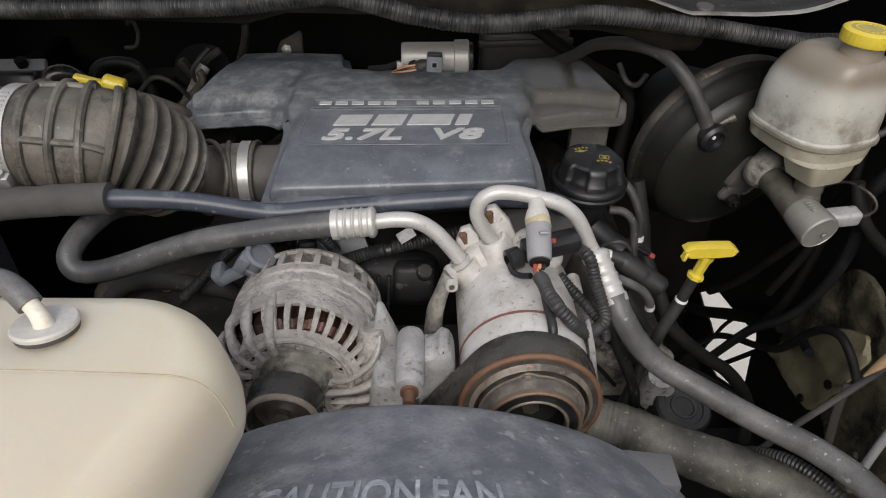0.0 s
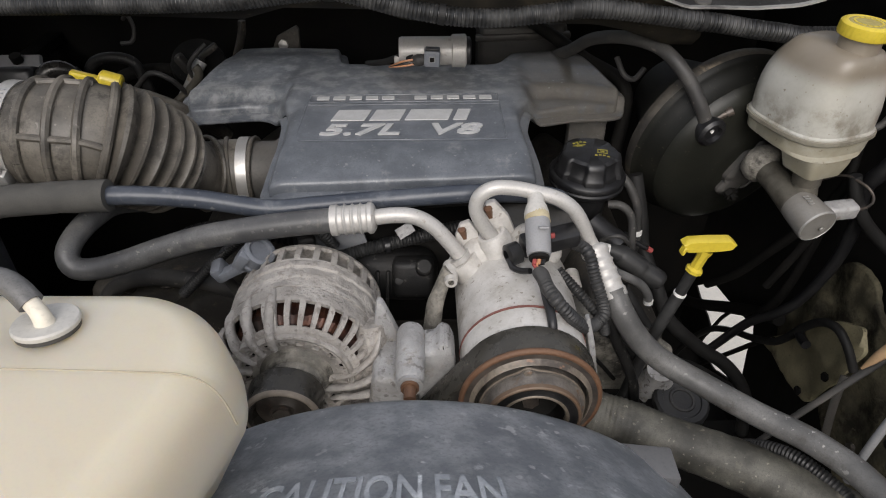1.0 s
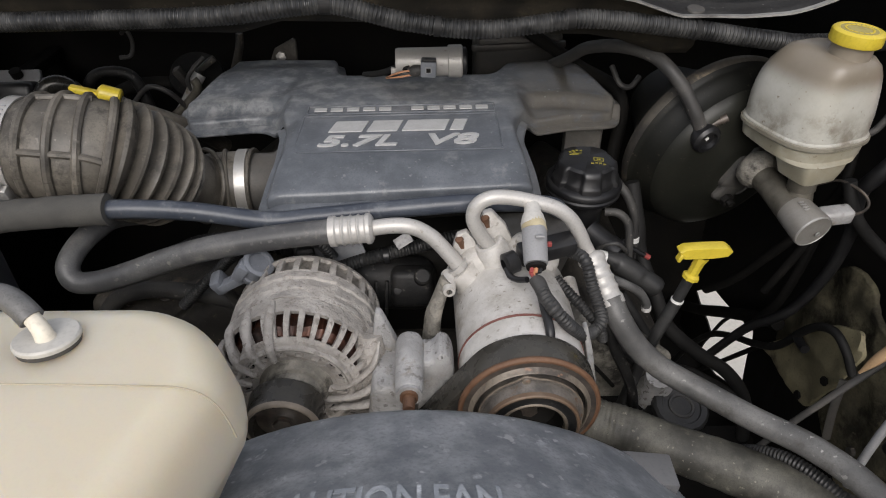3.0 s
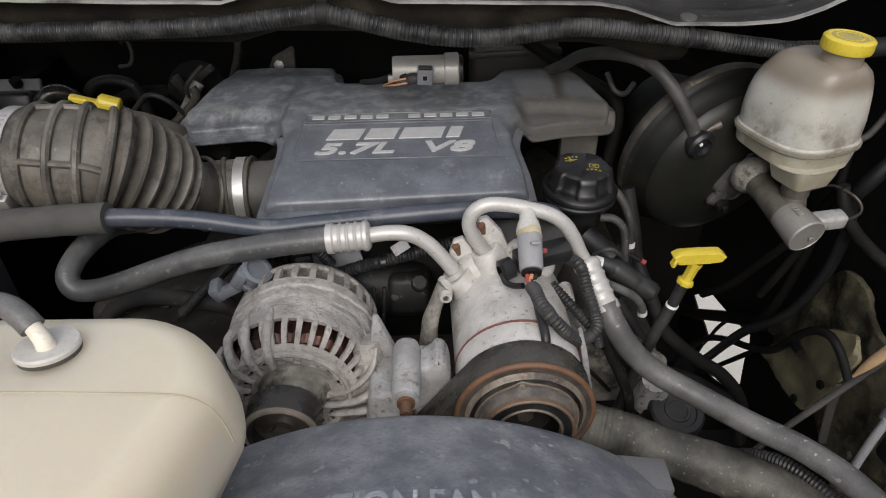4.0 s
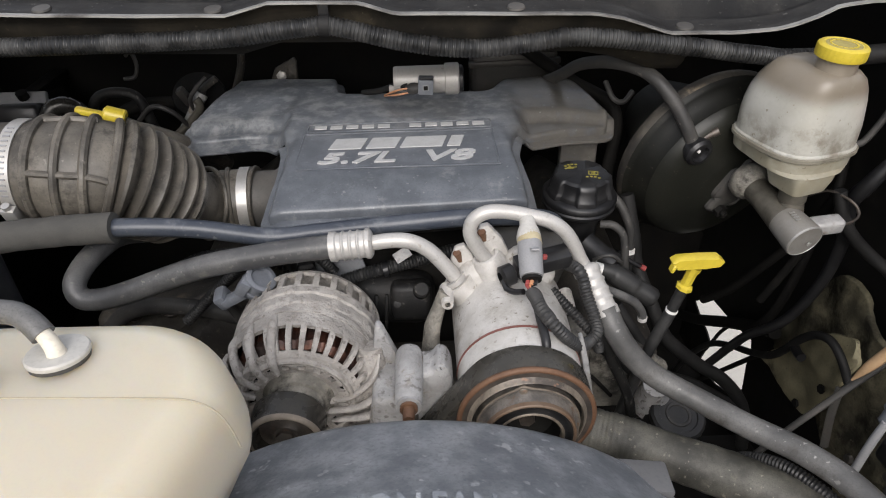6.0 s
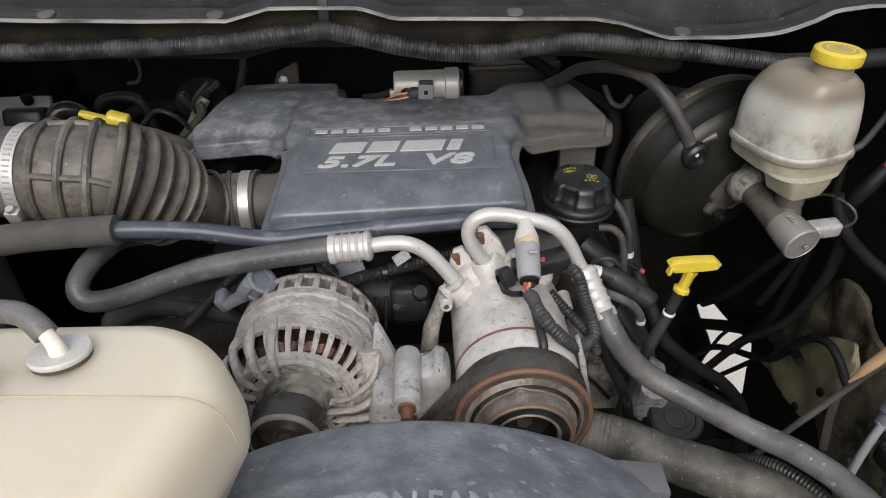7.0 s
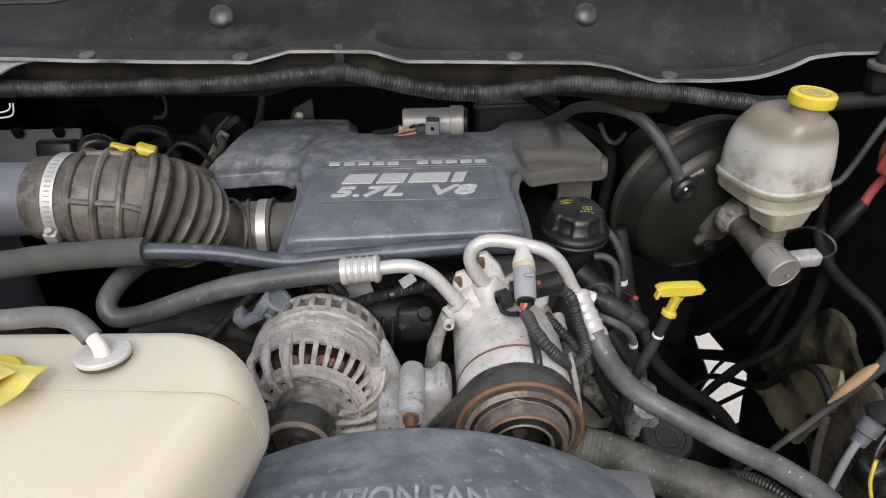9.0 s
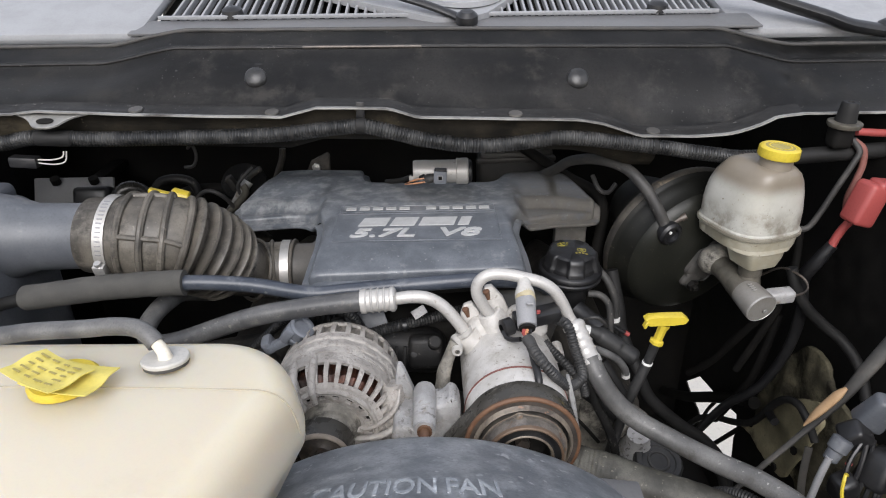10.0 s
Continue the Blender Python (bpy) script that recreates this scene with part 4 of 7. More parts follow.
    for line in ([(-0.110, 0.488, 1.130, 0.003), (-0.102, 0.487, 1.133, 0.0048), (-0.084, 0.487, 1.137, 0.0058), (-0.066, 0.489, 1.147, 0.0058), (-0.054, 0.496, 1.160, 0.005), (-0.050, 0.51, 1.172, 0.003)],
                 [(-0.106, 0.484, 1.121, 0.003), (-0.098, 0.482, 1.124, 0.0048), (-0.073, 0.482, 1.1275, 0.0060), (-0.055, 0.486, 1.138, 0.0058), (-0.047, 0.495, 1.150, 0.004)],
                 [(-0.100, 0.480, 1.112, 0.003), (-0.088, 0.478, 1.116, 0.0050), (-0.062, 0.478, 1.120, 0.0060), (-0.044, 0.482, 1.128, 0.0055), (-0.038, 0.49, 1.136, 0.004)],
                 [(-0.092, 0.476, 1.100, 0.003), (-0.070, 0.474, 1.106, 0.0055), (-0.045, 0.476, 1.110, 0.0055)]):
        part("rib", sweep([(x, y, z, r * 0.85) for x, y, z, r in line], n=12, rough=0.0012, flat=0.7), CAST, top)
    part("flank", sweep([(-0.060, 0.520, 1.175, 0.014), (-0.060, 0.512, 1.150, 0.016), (-0.064, 0.505, 1.125, 0.016), (-0.075, 0.500, 1.095, 0.016)], n=16, rough=0.001), CAST, top)
    # heavy fingers beside the slots
    for k in range(4):
        w = radians(104.5 + k * 19)
        line = [(AX + 0.042 * math.cos(w + 0.10), 0.4835, AZ + 0.042 * math.sin(w + 0.10), 0.0034), (AX + 0.058 * math.cos(w + 0.04), 0.4830, AZ + 0.058 * math.sin(w + 0.04), 0.0043),
                (AX + 0.070 * math.cos(w), 0.4925, AZ + 0.070 * math.sin(w), 0.0045), (AX + 0.0785 * math.cos(w - 0.03), 0.510, AZ + 0.0785 * math.sin(w - 0.03), 0.0048), (AX + 0.0790 * math.cos(w - 0.03), 0.526, AZ + 0.079 * math.sin(w - 0.03), 0.0025)]
        part("rib", sweep(line, n=12, rough=0.0006), CAST, top)
    px, pz = -0.138, 1.133
    pulley = part("pulley", lathe([(0.031, 0.015), (0.031, 0.0350), (0.029, 0.0362), (0.026, 0.0358), (0.006, 0.0356), (0.003, 0.0352), (0.0, 0.0330), (-0.001, 0.0305), (0.004, 0.0280), (0.014, 0.0255), (0.014, 0.010)],
                                  (px, 0.438, pz), (0, 1, 0), 56), PULLEY, top, "glossy black belt-covered pulley")
    part("pulley_lip", lathe([(0.0030, 0.0356), (0.0004, 0.0352), (-0.0014, 0.0338), (-0.0018, 0.0326), (-0.0012, 0.0314), (0.002, 0.0306)], (px, 0.438, pz), (0, 1, 0), 56), TAN, pulley, "dusty tan steel lip")
    part("hub", lathe([(0.006, 0.0), (0.006, 0.012), (0.010, 0.016), (0.012, 0.0275)], (px, 0.438, pz), (0, 1, 0), 32), RUSTY, pulley)
    part("nut", lathe([(0.0, 0.0), (0.0, 0.009), (0.012, 0.010)], (px, 0.441, pz), (0, 1, 0), 6), RUSTY, pulley)
    return top


alternator()


def alternator_plug():
    top = thing("wiring_plug", (-0.178, 0.60, 1.21), "pale grey plastic wiring plug behind the alternator", "plug")
    at, ax = Vector((-0.190, 0.600, 1.192)), Vector((0.55, -0.25, 0.75)).normalized()
    part("barrel", lathe([(-0.004, 0.0), (-0.004, 0.0125), (0.004, 0.0150), (0.005, 0.0168), (0.008, 0.0168), (0.009, 0.0150), (0.020, 0.0152), (0.021, 0.0168), (0.0245, 0.0168), (0.0255, 0.0145), (0.0255, 0.0120), (0.022, 0.011), (0.022, 0.0)], at, ax, 28), PLUGGREY, top)
    part("latch", block((0.012, 0.016, 0.022), Matrix.Translation(at + ax * 0.010 + Vector((-0.010, -0.010, 0.006))) @ pose(0, 0, 0, 10, 36, 0), 0.002), PLUGGREY, top)
    part("arm", block((0.034, 0.013, 0.011), pose(-0.208, 0.594, 1.186, 0, -22, 12), 0.003), PLUGGREY, top)
    part("boot", block((0.014, 0.022, 0.020), pose(-0.224, 0.598, 1.182, 10, -25, 0), 0.004), PLUGGREY, top)
    part("cable", sweep([(-0.226, 0.605, 1.185), (-0.236, 0.62, 1.165), (-0.232, 0.64, 1.13), (-0.22, 0.65, 1.08)], 0.006, 12), RUBBER, top)
    return top


alternator_plug()


def mounting_bracket():
    top = thing("mounting_bracket", (-0.02, 0.49, 1.08), "grey cast aluminium bracket between the alternator and compressor", "bracket")
    part("boss", lathe([(0.0, 0.007), (0.0, 0.0120), (0.004, 0.0132), (0.06, 0.0138), (0.066, 0.012), (0.068, 0.0)], (-0.020, 0.446, 1.168), (0.0, 1, 0.05), 28), BRACKET, top)
    part("web", block((0.034, 0.06, 0.10), pose(-0.046, 0.492, 1.106, 0, 8, 0), 0.008, 3), BRACKET, top)
    part("body", prism([(-0.014, 1.075), (-0.014, 1.168), (-0.006, 1.172), (0.002, 1.172), (0.007, 1.180), (0.013, 1.182), (0.019, 1.176), (0.022, 1.164), (0.023, 1.150), (0.010, 1.122), (0.004, 1.075)], 0.480, 0.515, 0.005), BRACKET, top)
    part("gusset", prism([(-0.052, 1.205), (-0.046, 1.203), (-0.030, 1.158), (-0.032, 1.090), (-0.066, 1.090), (-0.060, 1.150)], 0.514, 0.526, 0.003), BRACKET, top)
    bolt = part("bolt", lathe([(-0.020, 0.0), (-0.020, 0.0055), (-0.007, 0.0058), (-0.007, 0.0085), (-0.001, 0.0085), (0.0, 0.0065)], (-0.020, 0.446, 1.168), (0, 1, 0), 12), RUST, top, "rusty hexagon bolt")
    part("washer", lathe([(-0.004, 0.006), (-0.004, 0.012), (-0.001, 0.012), (-0.001, 0.006)], (-0.020, 0.446, 1.168), (0, 1, 0), 24), BRACKET, bolt)
    return top


mounting_bracket()


def pressure_switch():
    top = thing("pressure_switch", (0.103, 0.57, 1.24), "grey plastic pressure switch plugged in on the looped pipe", "switch")
    a0 = Vector((0.1055, 0.582, 1.2615))
    d = Vector((-0.03, -0.66, -0.36)).normalized()
    part("neck", lathe([(-0.002, 0.009), (0.001, 0.0116), (0.008, 0.0124), (0.0115, 0.0124), (0.012, 0.0105)], a0, d, 28, shape=lambda w, h: 1 + (0.05 * math.sin(3 * w + 1) if h > 0.009 else 0)), AMBER, top, "yellowed plastic collar")
    part("barrel", lathe([(0.008, 0.010), (0.010, 0.0120), (0.012, 0.0124), (0.045, 0.0118), (0.048, 0.011), (0.048, 0.0)], a0, d, 32), GREYPL, top)
    part("latch", block((0.009, 0.0022, 0.020), Matrix.Translation(a0 + d * 0.024 + Vector((0.003, -0.0035, 0.0098))) @ pose(0, 0, 0, 60, 0, 0), 0.0006), GREYPL, top)
    e = a0 + d * 0.049
    part("seal", lathe([(0, 0.010), (0.003, 0.0095), (0.003, 0.0)], e, d, 20), DARK, top)
    for k, mat_, lab in ((0, RED, "red wire"), (1, ORANGE, "orange wire"), (2, BLACK, "")):
        q = e + Vector((-0.004 + 0.004 * k, 0, 0))
        part("wire", sweep([tuple(q), (q.x - 0.001, q.y - 0.006, q.z - 0.003), (0.0985 + 0.002 * k, 0.534, 1.233), (0.1045, 0.521, 1.2285)], 0.0021, 8), mat_, top, lab)
    part("boot", sweep([(0.1020, 0.528, 1.2310, 0.0060), (0.1035, 0.524, 1.2297, 0.0070), (0.106, 0.517, 1.227, 0.0068), (0.110, 0.508, 1.223, 0.0066), (0.1155, 0.501, 1.2175, 0.0076), (0.118, 0.498, 1.2150, 0.0070)], n=22, step=0.002, rough=0.0022), RUBBER, top)
    return top


pressure_switch()


def loom_piece(name, points, r, label, pitch=0.0038, depth=0.0012, mat_=None):
    top = thing(name, points[0][:3], label, "cable")
    part("conduit", sweep(points, r, 16, step=pitch / 4, wave=corrugated(pitch, depth)), mat_ or CONDUIT, top)
    return top


loom_piece("switch_cable", [(0.106, 0.515, 1.227), (0.114, 0.501, 1.219), (0.124, 0.495, 1.209), (0.136, 0.498, 1.193), (0.150, 0.508, 1.175), (0.163, 0.520, 1.168), (0.173, 0.530, 1.172), (0.173, 0.545, 1.179), (0.167, 0.560, 1.196), (0.160, 0.575, 1.217), (0.150, 0.60, 1.21)],
           0.0068, "black corrugated cable conduit looped beside the compressor")
loom_piece("lead_conduit", [(0.135, 0.585, 1.185), (0.150, 0.566, 1.176), (0.165, 0.550, 1.165), (0.178, 0.545, 1.150), (0.184, 0.548, 1.13)],
           0.0060, "black corrugated cable conduit beside the compressor")


def side_connector():
    top = thing("connector", (0.1, 0.58, 1.215), "black plastic wiring connector behind the pressure switch", "connector")
    part("shell", block((0.060, 0.022, 0.018), pose(0.122, 0.586, 1.224, 10, -6, 12), 0.003), BLACK, top)
    part("hood", lathe([(0, 0.006), (0.002, 0.0115), (0.014, 0.0115), (0.014, 0.0)], (0.076, 0.566, 1.219), (0.9, 0.4, 0.1), 20), BLACK, top)
    part("clip", block((0.005, 0.004, 0.005), pose(0.122, 0.574, 1.238), 0.001), RED, top, "small red locking clip")
    part("lead", sweep([(0.079, 0.564, 1.217), (0.081, 0.555, 1.214), (0.088, 0.546, 1.216), (0.096, 0.538, 1.222)], 0.0032, 10), BLACK, top)
    part("lower_lead", sweep([(0.104, 0.54, 1.222), (0.1075, 0.525, 1.2155), (0.109, 0.508, 1.2105), (0.110, 0.490, 1.2085), (0.1105, 0.480, 1.204), (0.111, 0.4785, 1.19)], 0.0046, 10), BLACK, top)
    return top


side_connector()


# ---- fan shroud ----
SX, SZ = -0.020, 0.880


def shroud_radius(y):
    return 0.310 + 0.44 * (0.410 - y)


def on_shroud(u, y, lift=0.0):
    """The place on the shroud at u along its arc, measured from the top."""
    w = u / 0.335
    r = shroud_radius(y) + lift
    return (SX + r * math.sin(w), y, SZ + r * math.cos(w))


def fan_shroud():
    top = thing("fan_shroud", (SX, 0.33, 0.95), "dusty dark grey plastic fan shroud with a raised warning", "fan shroud")
    bm = bmesh.new()
    ys = [0.408, 0.4085, 0.406, 0.400, 0.385, 0.36, 0.34, 0.32, 0.30, 0.28, 0.26, 0.22, 0.16, 0.09]
    lift = [-0.018, -0.004, 0.0, 0.0015, 0.001, 0, 0, 0, 0, 0, 0, 0, 0, 0]
    rows = []
    for y, k in zip(ys, lift):
        rows.append([bm.verts.new(on_shroud(0.335 * radians(w), y, k)) for w in range(-72, 73, 2)])
    for a0, b0 in zip(rows, rows[1:]):
        for i in range(len(a0) - 1):
            bm.faces.new((a0[i], a0[i + 1], b0[i + 1], b0[i]))
    bmesh.ops.solidify(bm, geom=list(bm.faces), thickness=0.003)
    part("ring", bm, SHROUD, top)
    # raised warning
    for x0, body, w in ((-0.088, "CAUTION", 0.1000), (0.0195, "FAN", 0.042)):
        bm = lettering(body, w, 0.030, 0.0007)
        for v in bm.verts:
            v.co = Vector(on_shroud(x0 + v.co.x, 0.2732 + v.co.y, 0.0002 + v.co.z))
        part("warning", bm, SHROUD, top, "raised warning letters in the same plastic")
    # same plastic as the ring; its darker grey takes off light falling on it
    part("tab", block((0.050, 0.036, 0.022), pose(0.186, 0.3885, 1.117, -4, 6, -3), 0.003), APRON, top)
    part("tab_foot", block((0.026, 0.03, 0.04), pose(0.180, 0.392, 1.078, 0, 40, 0), 0.006), SHROUD, top)
    return top


fan_shroud()


# ---- coolant tank ----
def rounded_tank(x0, x1, y0, y1, z0, z1, rc, rt):
    """A blow-moulded tank: rounded corners in plan and a rounded top edge."""
    bm = bmesh.new()
    rows = []
    levels = [(z0, 0.004), (z0 + 0.01, 0.0)] + [(z0 + 0.01 + (z1 - rt - z0 - 0.01) * k / 4, 0.0) for k in range(1, 5)]
    levels[2:] = [(z0 + 0.01 + (z1 - rt - z0 - 0.01) * k / 24, 0.0) for k in range(1, 25)]
    levels += [(z1 - rt + rt * math.sin(radians(w)), rt * (1 - math.cos(radians(w)))) for w in (15, 30, 45, 60, 72, 82)]
    for z, inset in levels:
        ring = []
        for cx, cy, w0 in ((x1 - rc, y1 - rc, 0), (x0 + rc, y1 - rc, 90), (x0 + rc, y0 + rc, 180), (x1 - rc, y0 + rc, 270)):
            for k in range(13):
                w = radians(w0 + 90 * k / 12)
                r = rc - inset
                ring.append(bm.verts.new((cx + r * math.cos(w), cy + r * math.sin(w), z)))
        rows.append(ring)
    n = len(rows[0])
    for a0, b0 in zip(rows, rows[1:]):
        for k in range(n):
            bm.faces.new((a0[k], a0[(k + 1) % n], b0[(k + 1) % n], b0[k]))
    bm.faces.new(rows[0][::-1])
    bm.faces.new(rows[-1])
    return bm


def coolant_tank():
    top = thing("coolant_tank", (-0.36, 0.25, 1.02), "yellowed cream plastic coolant tank", "tank")
    bm = rounded_tank(-0.64, -0.125, 0.08, 0.397, 1.02, 1.331, 0.080, 0.030)
    for v in bm.verts:
        side = smooth(-0.30, -0.17, v.co.x)
        z = v.co.z
        v.co.x += side * (0.006 * smooth(1.310, 1.270, z) - 0.5 * max(0.0, 1.270 - z) - 0.9 * max(0.0, 0.30 - v.co.y) ** 1.5)
        v.co.y += 0.010 * smooth(-0.15, -0.45, v.co.x) * smooth(0.2, 0.39, v.co.y)
        v.co += 0.0012 * noise.noise_vector(v.co * 14)
    part("body", bm, TANK, top)
    # a darker tan line draws the shade of the seam's crease
    line = [(-0.60, 0.328, 1.3309), (-0.40, 0.3215, 1.3309), (-0.269, 0.3155, 1.3309), (-0.200, 0.3118, 1.3309), (-0.1606, 0.3094, 1.3308), (-0.1464, 0.3085, 1.3300), (-0.1351, 0.3078, 1.3254), (-0.1275, 0.3068, 1.3172), (-0.1227, 0.3060, 1.3041), (-0.1202, 0.3060, 1.2875)]
    part("seam", sweep(line, 0.0006, 6), SEAM, top, "moulding seam, a darker line for its shaded crease")
    disc = part("filler_disc", lathe([(-0.003, 0.018), (0.0, 0.0200), (0.002, 0.0200), (0.0032, 0.019), (0.0036, 0.012), (0.0036, 0.0)], (-0.2385, 0.348, 1.335), (-0.02, 0.13, 1), 40), DISC, top, "grey-white round seal disc")
    # this dark ring stands in for the shadow under the disc's rim
    part("seal", lathe([(-0.005, 0.014), (-0.004, 0.0190), (-0.0008, 0.0194), (-0.0008, 0.016)], (-0.2385, 0.348, 1.335), (-0.02, 0.13, 1), 40), RUBBER, disc)
    part("spout", sweep([(-0.237, 0.345, 1.336, 0.0078), (-0.237, 0.345, 1.340, 0.0060), (-0.2385, 0.3465, 1.3445, 0.0056), (-0.2425, 0.350, 1.3475, 0.0054), (-0.249, 0.355, 1.3515, 0.0053)], n=18, step=0.002), NIPPLE, top, "milky nylon elbow spout")
    cap = part("filler_cap", lathe([(0.0, 0.025), (0.002, 0.0275), (0.006, 0.0275), (0.008, 0.025), (0.008, 0.0)], (-0.312, 0.321, 1.331), (0, 0, 1), 40), YELLOW, top, "yellow round filler cap")
    for at, size, nm in ((pose(-0.300, 0.312, 1.3440, -2, 3, -12), (0.062, 0.042), "lower_tag"), (pose(-0.3165, 0.3115, 1.3500, -4, 2, -27), (0.062, 0.040), "warning_tag")):
        bm = bmesh.new()
        bmesh.ops.create_grid(bm, x_segments=14, y_segments=8, size=0.5)
        for v in bm.verts:
            x, y = v.co.x, v.co.y
            v.co = Vector((x * size[0] * (1 - 0.10 * abs(y)), y * size[1], 0.0035 * (2 * x) ** 2 - 0.004 * max(0, x - 0.25) + 0.0010 * math.sin(9 * y)))
        bmesh.ops.solidify(bm, geom=list(bm.faces), thickness=0.0009)
        bm.transform(at)
        part(nm, bm, TAG, cap, "curled yellow warning tag with small print")
    for i in range(5):
        for j in range(4):
            if (i * 3 + j) % 7 == 4:
                continue
            x = -0.019 + 0.0125 * j + 0.001 * (i % 2)
            w = 0.0095 - 0.002 * ((i + j) % 3)
            part("print_bar", block((w, 0.0018, 0.0006), at @ pose(x, 0.0125 - 0.0062 * i, 0.0018 + 0.0035 * (2 * x / 0.062) ** 2, 0, -math.degrees(0.45 * 2 * x / 0.062 * 0.5), 0), 0, 1), INK, cap, "faded unreadable print")
    return top


coolant_tank()


def overflow_hose():
    top = thing("overflow_hose", (-0.3, 0.39, 1.35), "grey rubber hose pushed on the tank spout", "hose")
    part("hose", sweep([(-0.2455, 0.3525, 1.3480), (-0.254, 0.358, 1.3545), (-0.266, 0.364, 1.3575), (-0.287, 0.368, 1.3570), (-0.314, 0.369, 1.3545), (-0.339, 0.370, 1.3530), (-0.365, 0.371, 1.3510), (-0.391, 0.372, 1.347), (-0.45, 0.375, 1.338), (-0.58, 0.38, 1.32)], 0.0080, 18), HOSE, top)
    return top


overflow_hose()


def radiator_hose():
    top = thing("radiator_hose", (0.25, 0.45, 1.03), "dusty woven-faced upper radiator hose", "hose")

    def wave(s, total, r):
        return r + 0.0004 * math.sin(2 * math.pi * s / 0.0054) * smooth(0.02, 0.10, abs(s - 0.17)) + 0.0003 * math.sin(s * 310) + 0.0008 * math.sin(s * 40)

    part("hose", sweep([(0.135, 0.520, 1.055), (0.178, 0.500, 1.053), (0.210, 0.487, 1.053), (0.245, 0.473, 1.047), (0.31, 0.445, 1.040), (0.37, 0.408, 1.036), (0.43, 0.365, 1.030), (0.50, 0.31, 1.01)], 0.0250, 28, step=0.0016, wave=wave), RADHOSE, top)
    part("hose_clamp", lathe([(-0.006, 0.0255), (-0.006, 0.0268), (0.006, 0.0268), (0.006, 0.0255)], (0.145, 0.516, 1.058), (0.9, -0.35, 0), 36), RUSTY, top, "rusty spring clamp band")
    return top


radiator_hose()


# ---- oil filler and dipstick ----
def oil_filler():
    top = thing("oil_filler", (0.200, 0.795, 1.05), "black oil filler neck with a lobed cap marked in yellow", "oil filler")
    at, ax = (0.2105, 0.806, 1.166), (0.03, -0.05, 1)
    part("neck", lathe([(-0.12, 0.030), (-0.03, 0.031), (-0.010, 0.034), (-0.004, 0.036), (0.0, 0.036)], at, ax, 36), BLACK, top)
    cap = part("cap", lathe([(-0.008, 0.040), (-0.004, 0.047), (0.0, 0.0500), (0.003, 0.0502), (0.005, 0.0482), (0.007, 0.0482), (0.009, 0.0508), (0.013, 0.0508), (0.016, 0.0485), (0.018, 0.042)], at, ax, 56), BLACK, top)
    def lobes(w, h):
        c = math.cos(5 * w + 1.57)
        return 1.0 - (0.11 * smooth(0.25, -0.35, c) if h < 0.040 else 0.07 * smooth(0.25, -0.35, c))

    part("grip", lathe([(0.014, 0.0465), (0.022, 0.0455), (0.0245, 0.0445), (0.026, 0.0430), (0.037, 0.0408), (0.0425, 0.0390), (0.0455, 0.0350), (0.0460, 0.0)], at, ax, 120, shape=lobes), BLACK, cap)
    # yellow marks: two little framed signs and rings of small bars
    m = Matrix.Translation(Vector(at) + Vector(ax).normalized() * 0.0457) @ Vector((0, 0, 1)).rotation_difference(Vector(ax)).to_matrix().to_4x4()
    for x, y, turn in ((-0.014, 0.012, 10), (0.014, -0.002, -10)):
        bm = bmesh.new()
        for cx, cy, sx, sy in ((0, 0.004, 0.012, 0.0013), (0, -0.004, 0.012, 0.0013), (-0.006, 0, 0.0013, 0.009), (0.006, 0, 0.0013, 0.009), (0.0, 0.0, 0.005, 0.003)) if turn < 0 else ((0, 0, 0.008, 0.004), (0.006, 0.001, 0.006, 0.0014), (-0.006, 0.0, 0.005, 0.0014), (0, 0.004, 0.003, 0.003)):
            block((sx, sy, 0.0008), m @ pose(x, y, 0, 0, 0, turn) @ pose(cx, cy, 0), 0, 1, bm)
        part("sign", bm, OLIVE, cap, "dull yellow printed sign")
    for x, y, turn, n in ((-0.013, 0.021, 14, 4), (0.012, -0.0115, -12, 4)):
        for k in range(n):
            part("print_bar", block((0.0034, 0.0026, 0.0006), m @ pose(x, y, 0.0004, 0, 0, turn) @ pose(-0.008 + 0.0052 * k, -0.08 * (k - 1.5) ** 2 * 0.012, 0), 0), OLIVE, cap, "dull yellow unreadable print")
    part("spout", lathe([(0, 0.016), (0.03, 0.016), (0.034, 0.018), (0.05, 0.018), (0.05, 0.0)], (0.215, 0.765, 1.125), (0.6, -0.55, -0.35), 24), BLACK, top)
    part("breather", sweep([(0.235, 0.770, 1.150), (0.252, 0.765, 1.150), (0.266, 0.760, 1.135), (0.270, 0.752, 1.10), (0.272, 0.745, 1.06)], 0.0055, 12), RUBBER, top)
    return top


oil_filler()


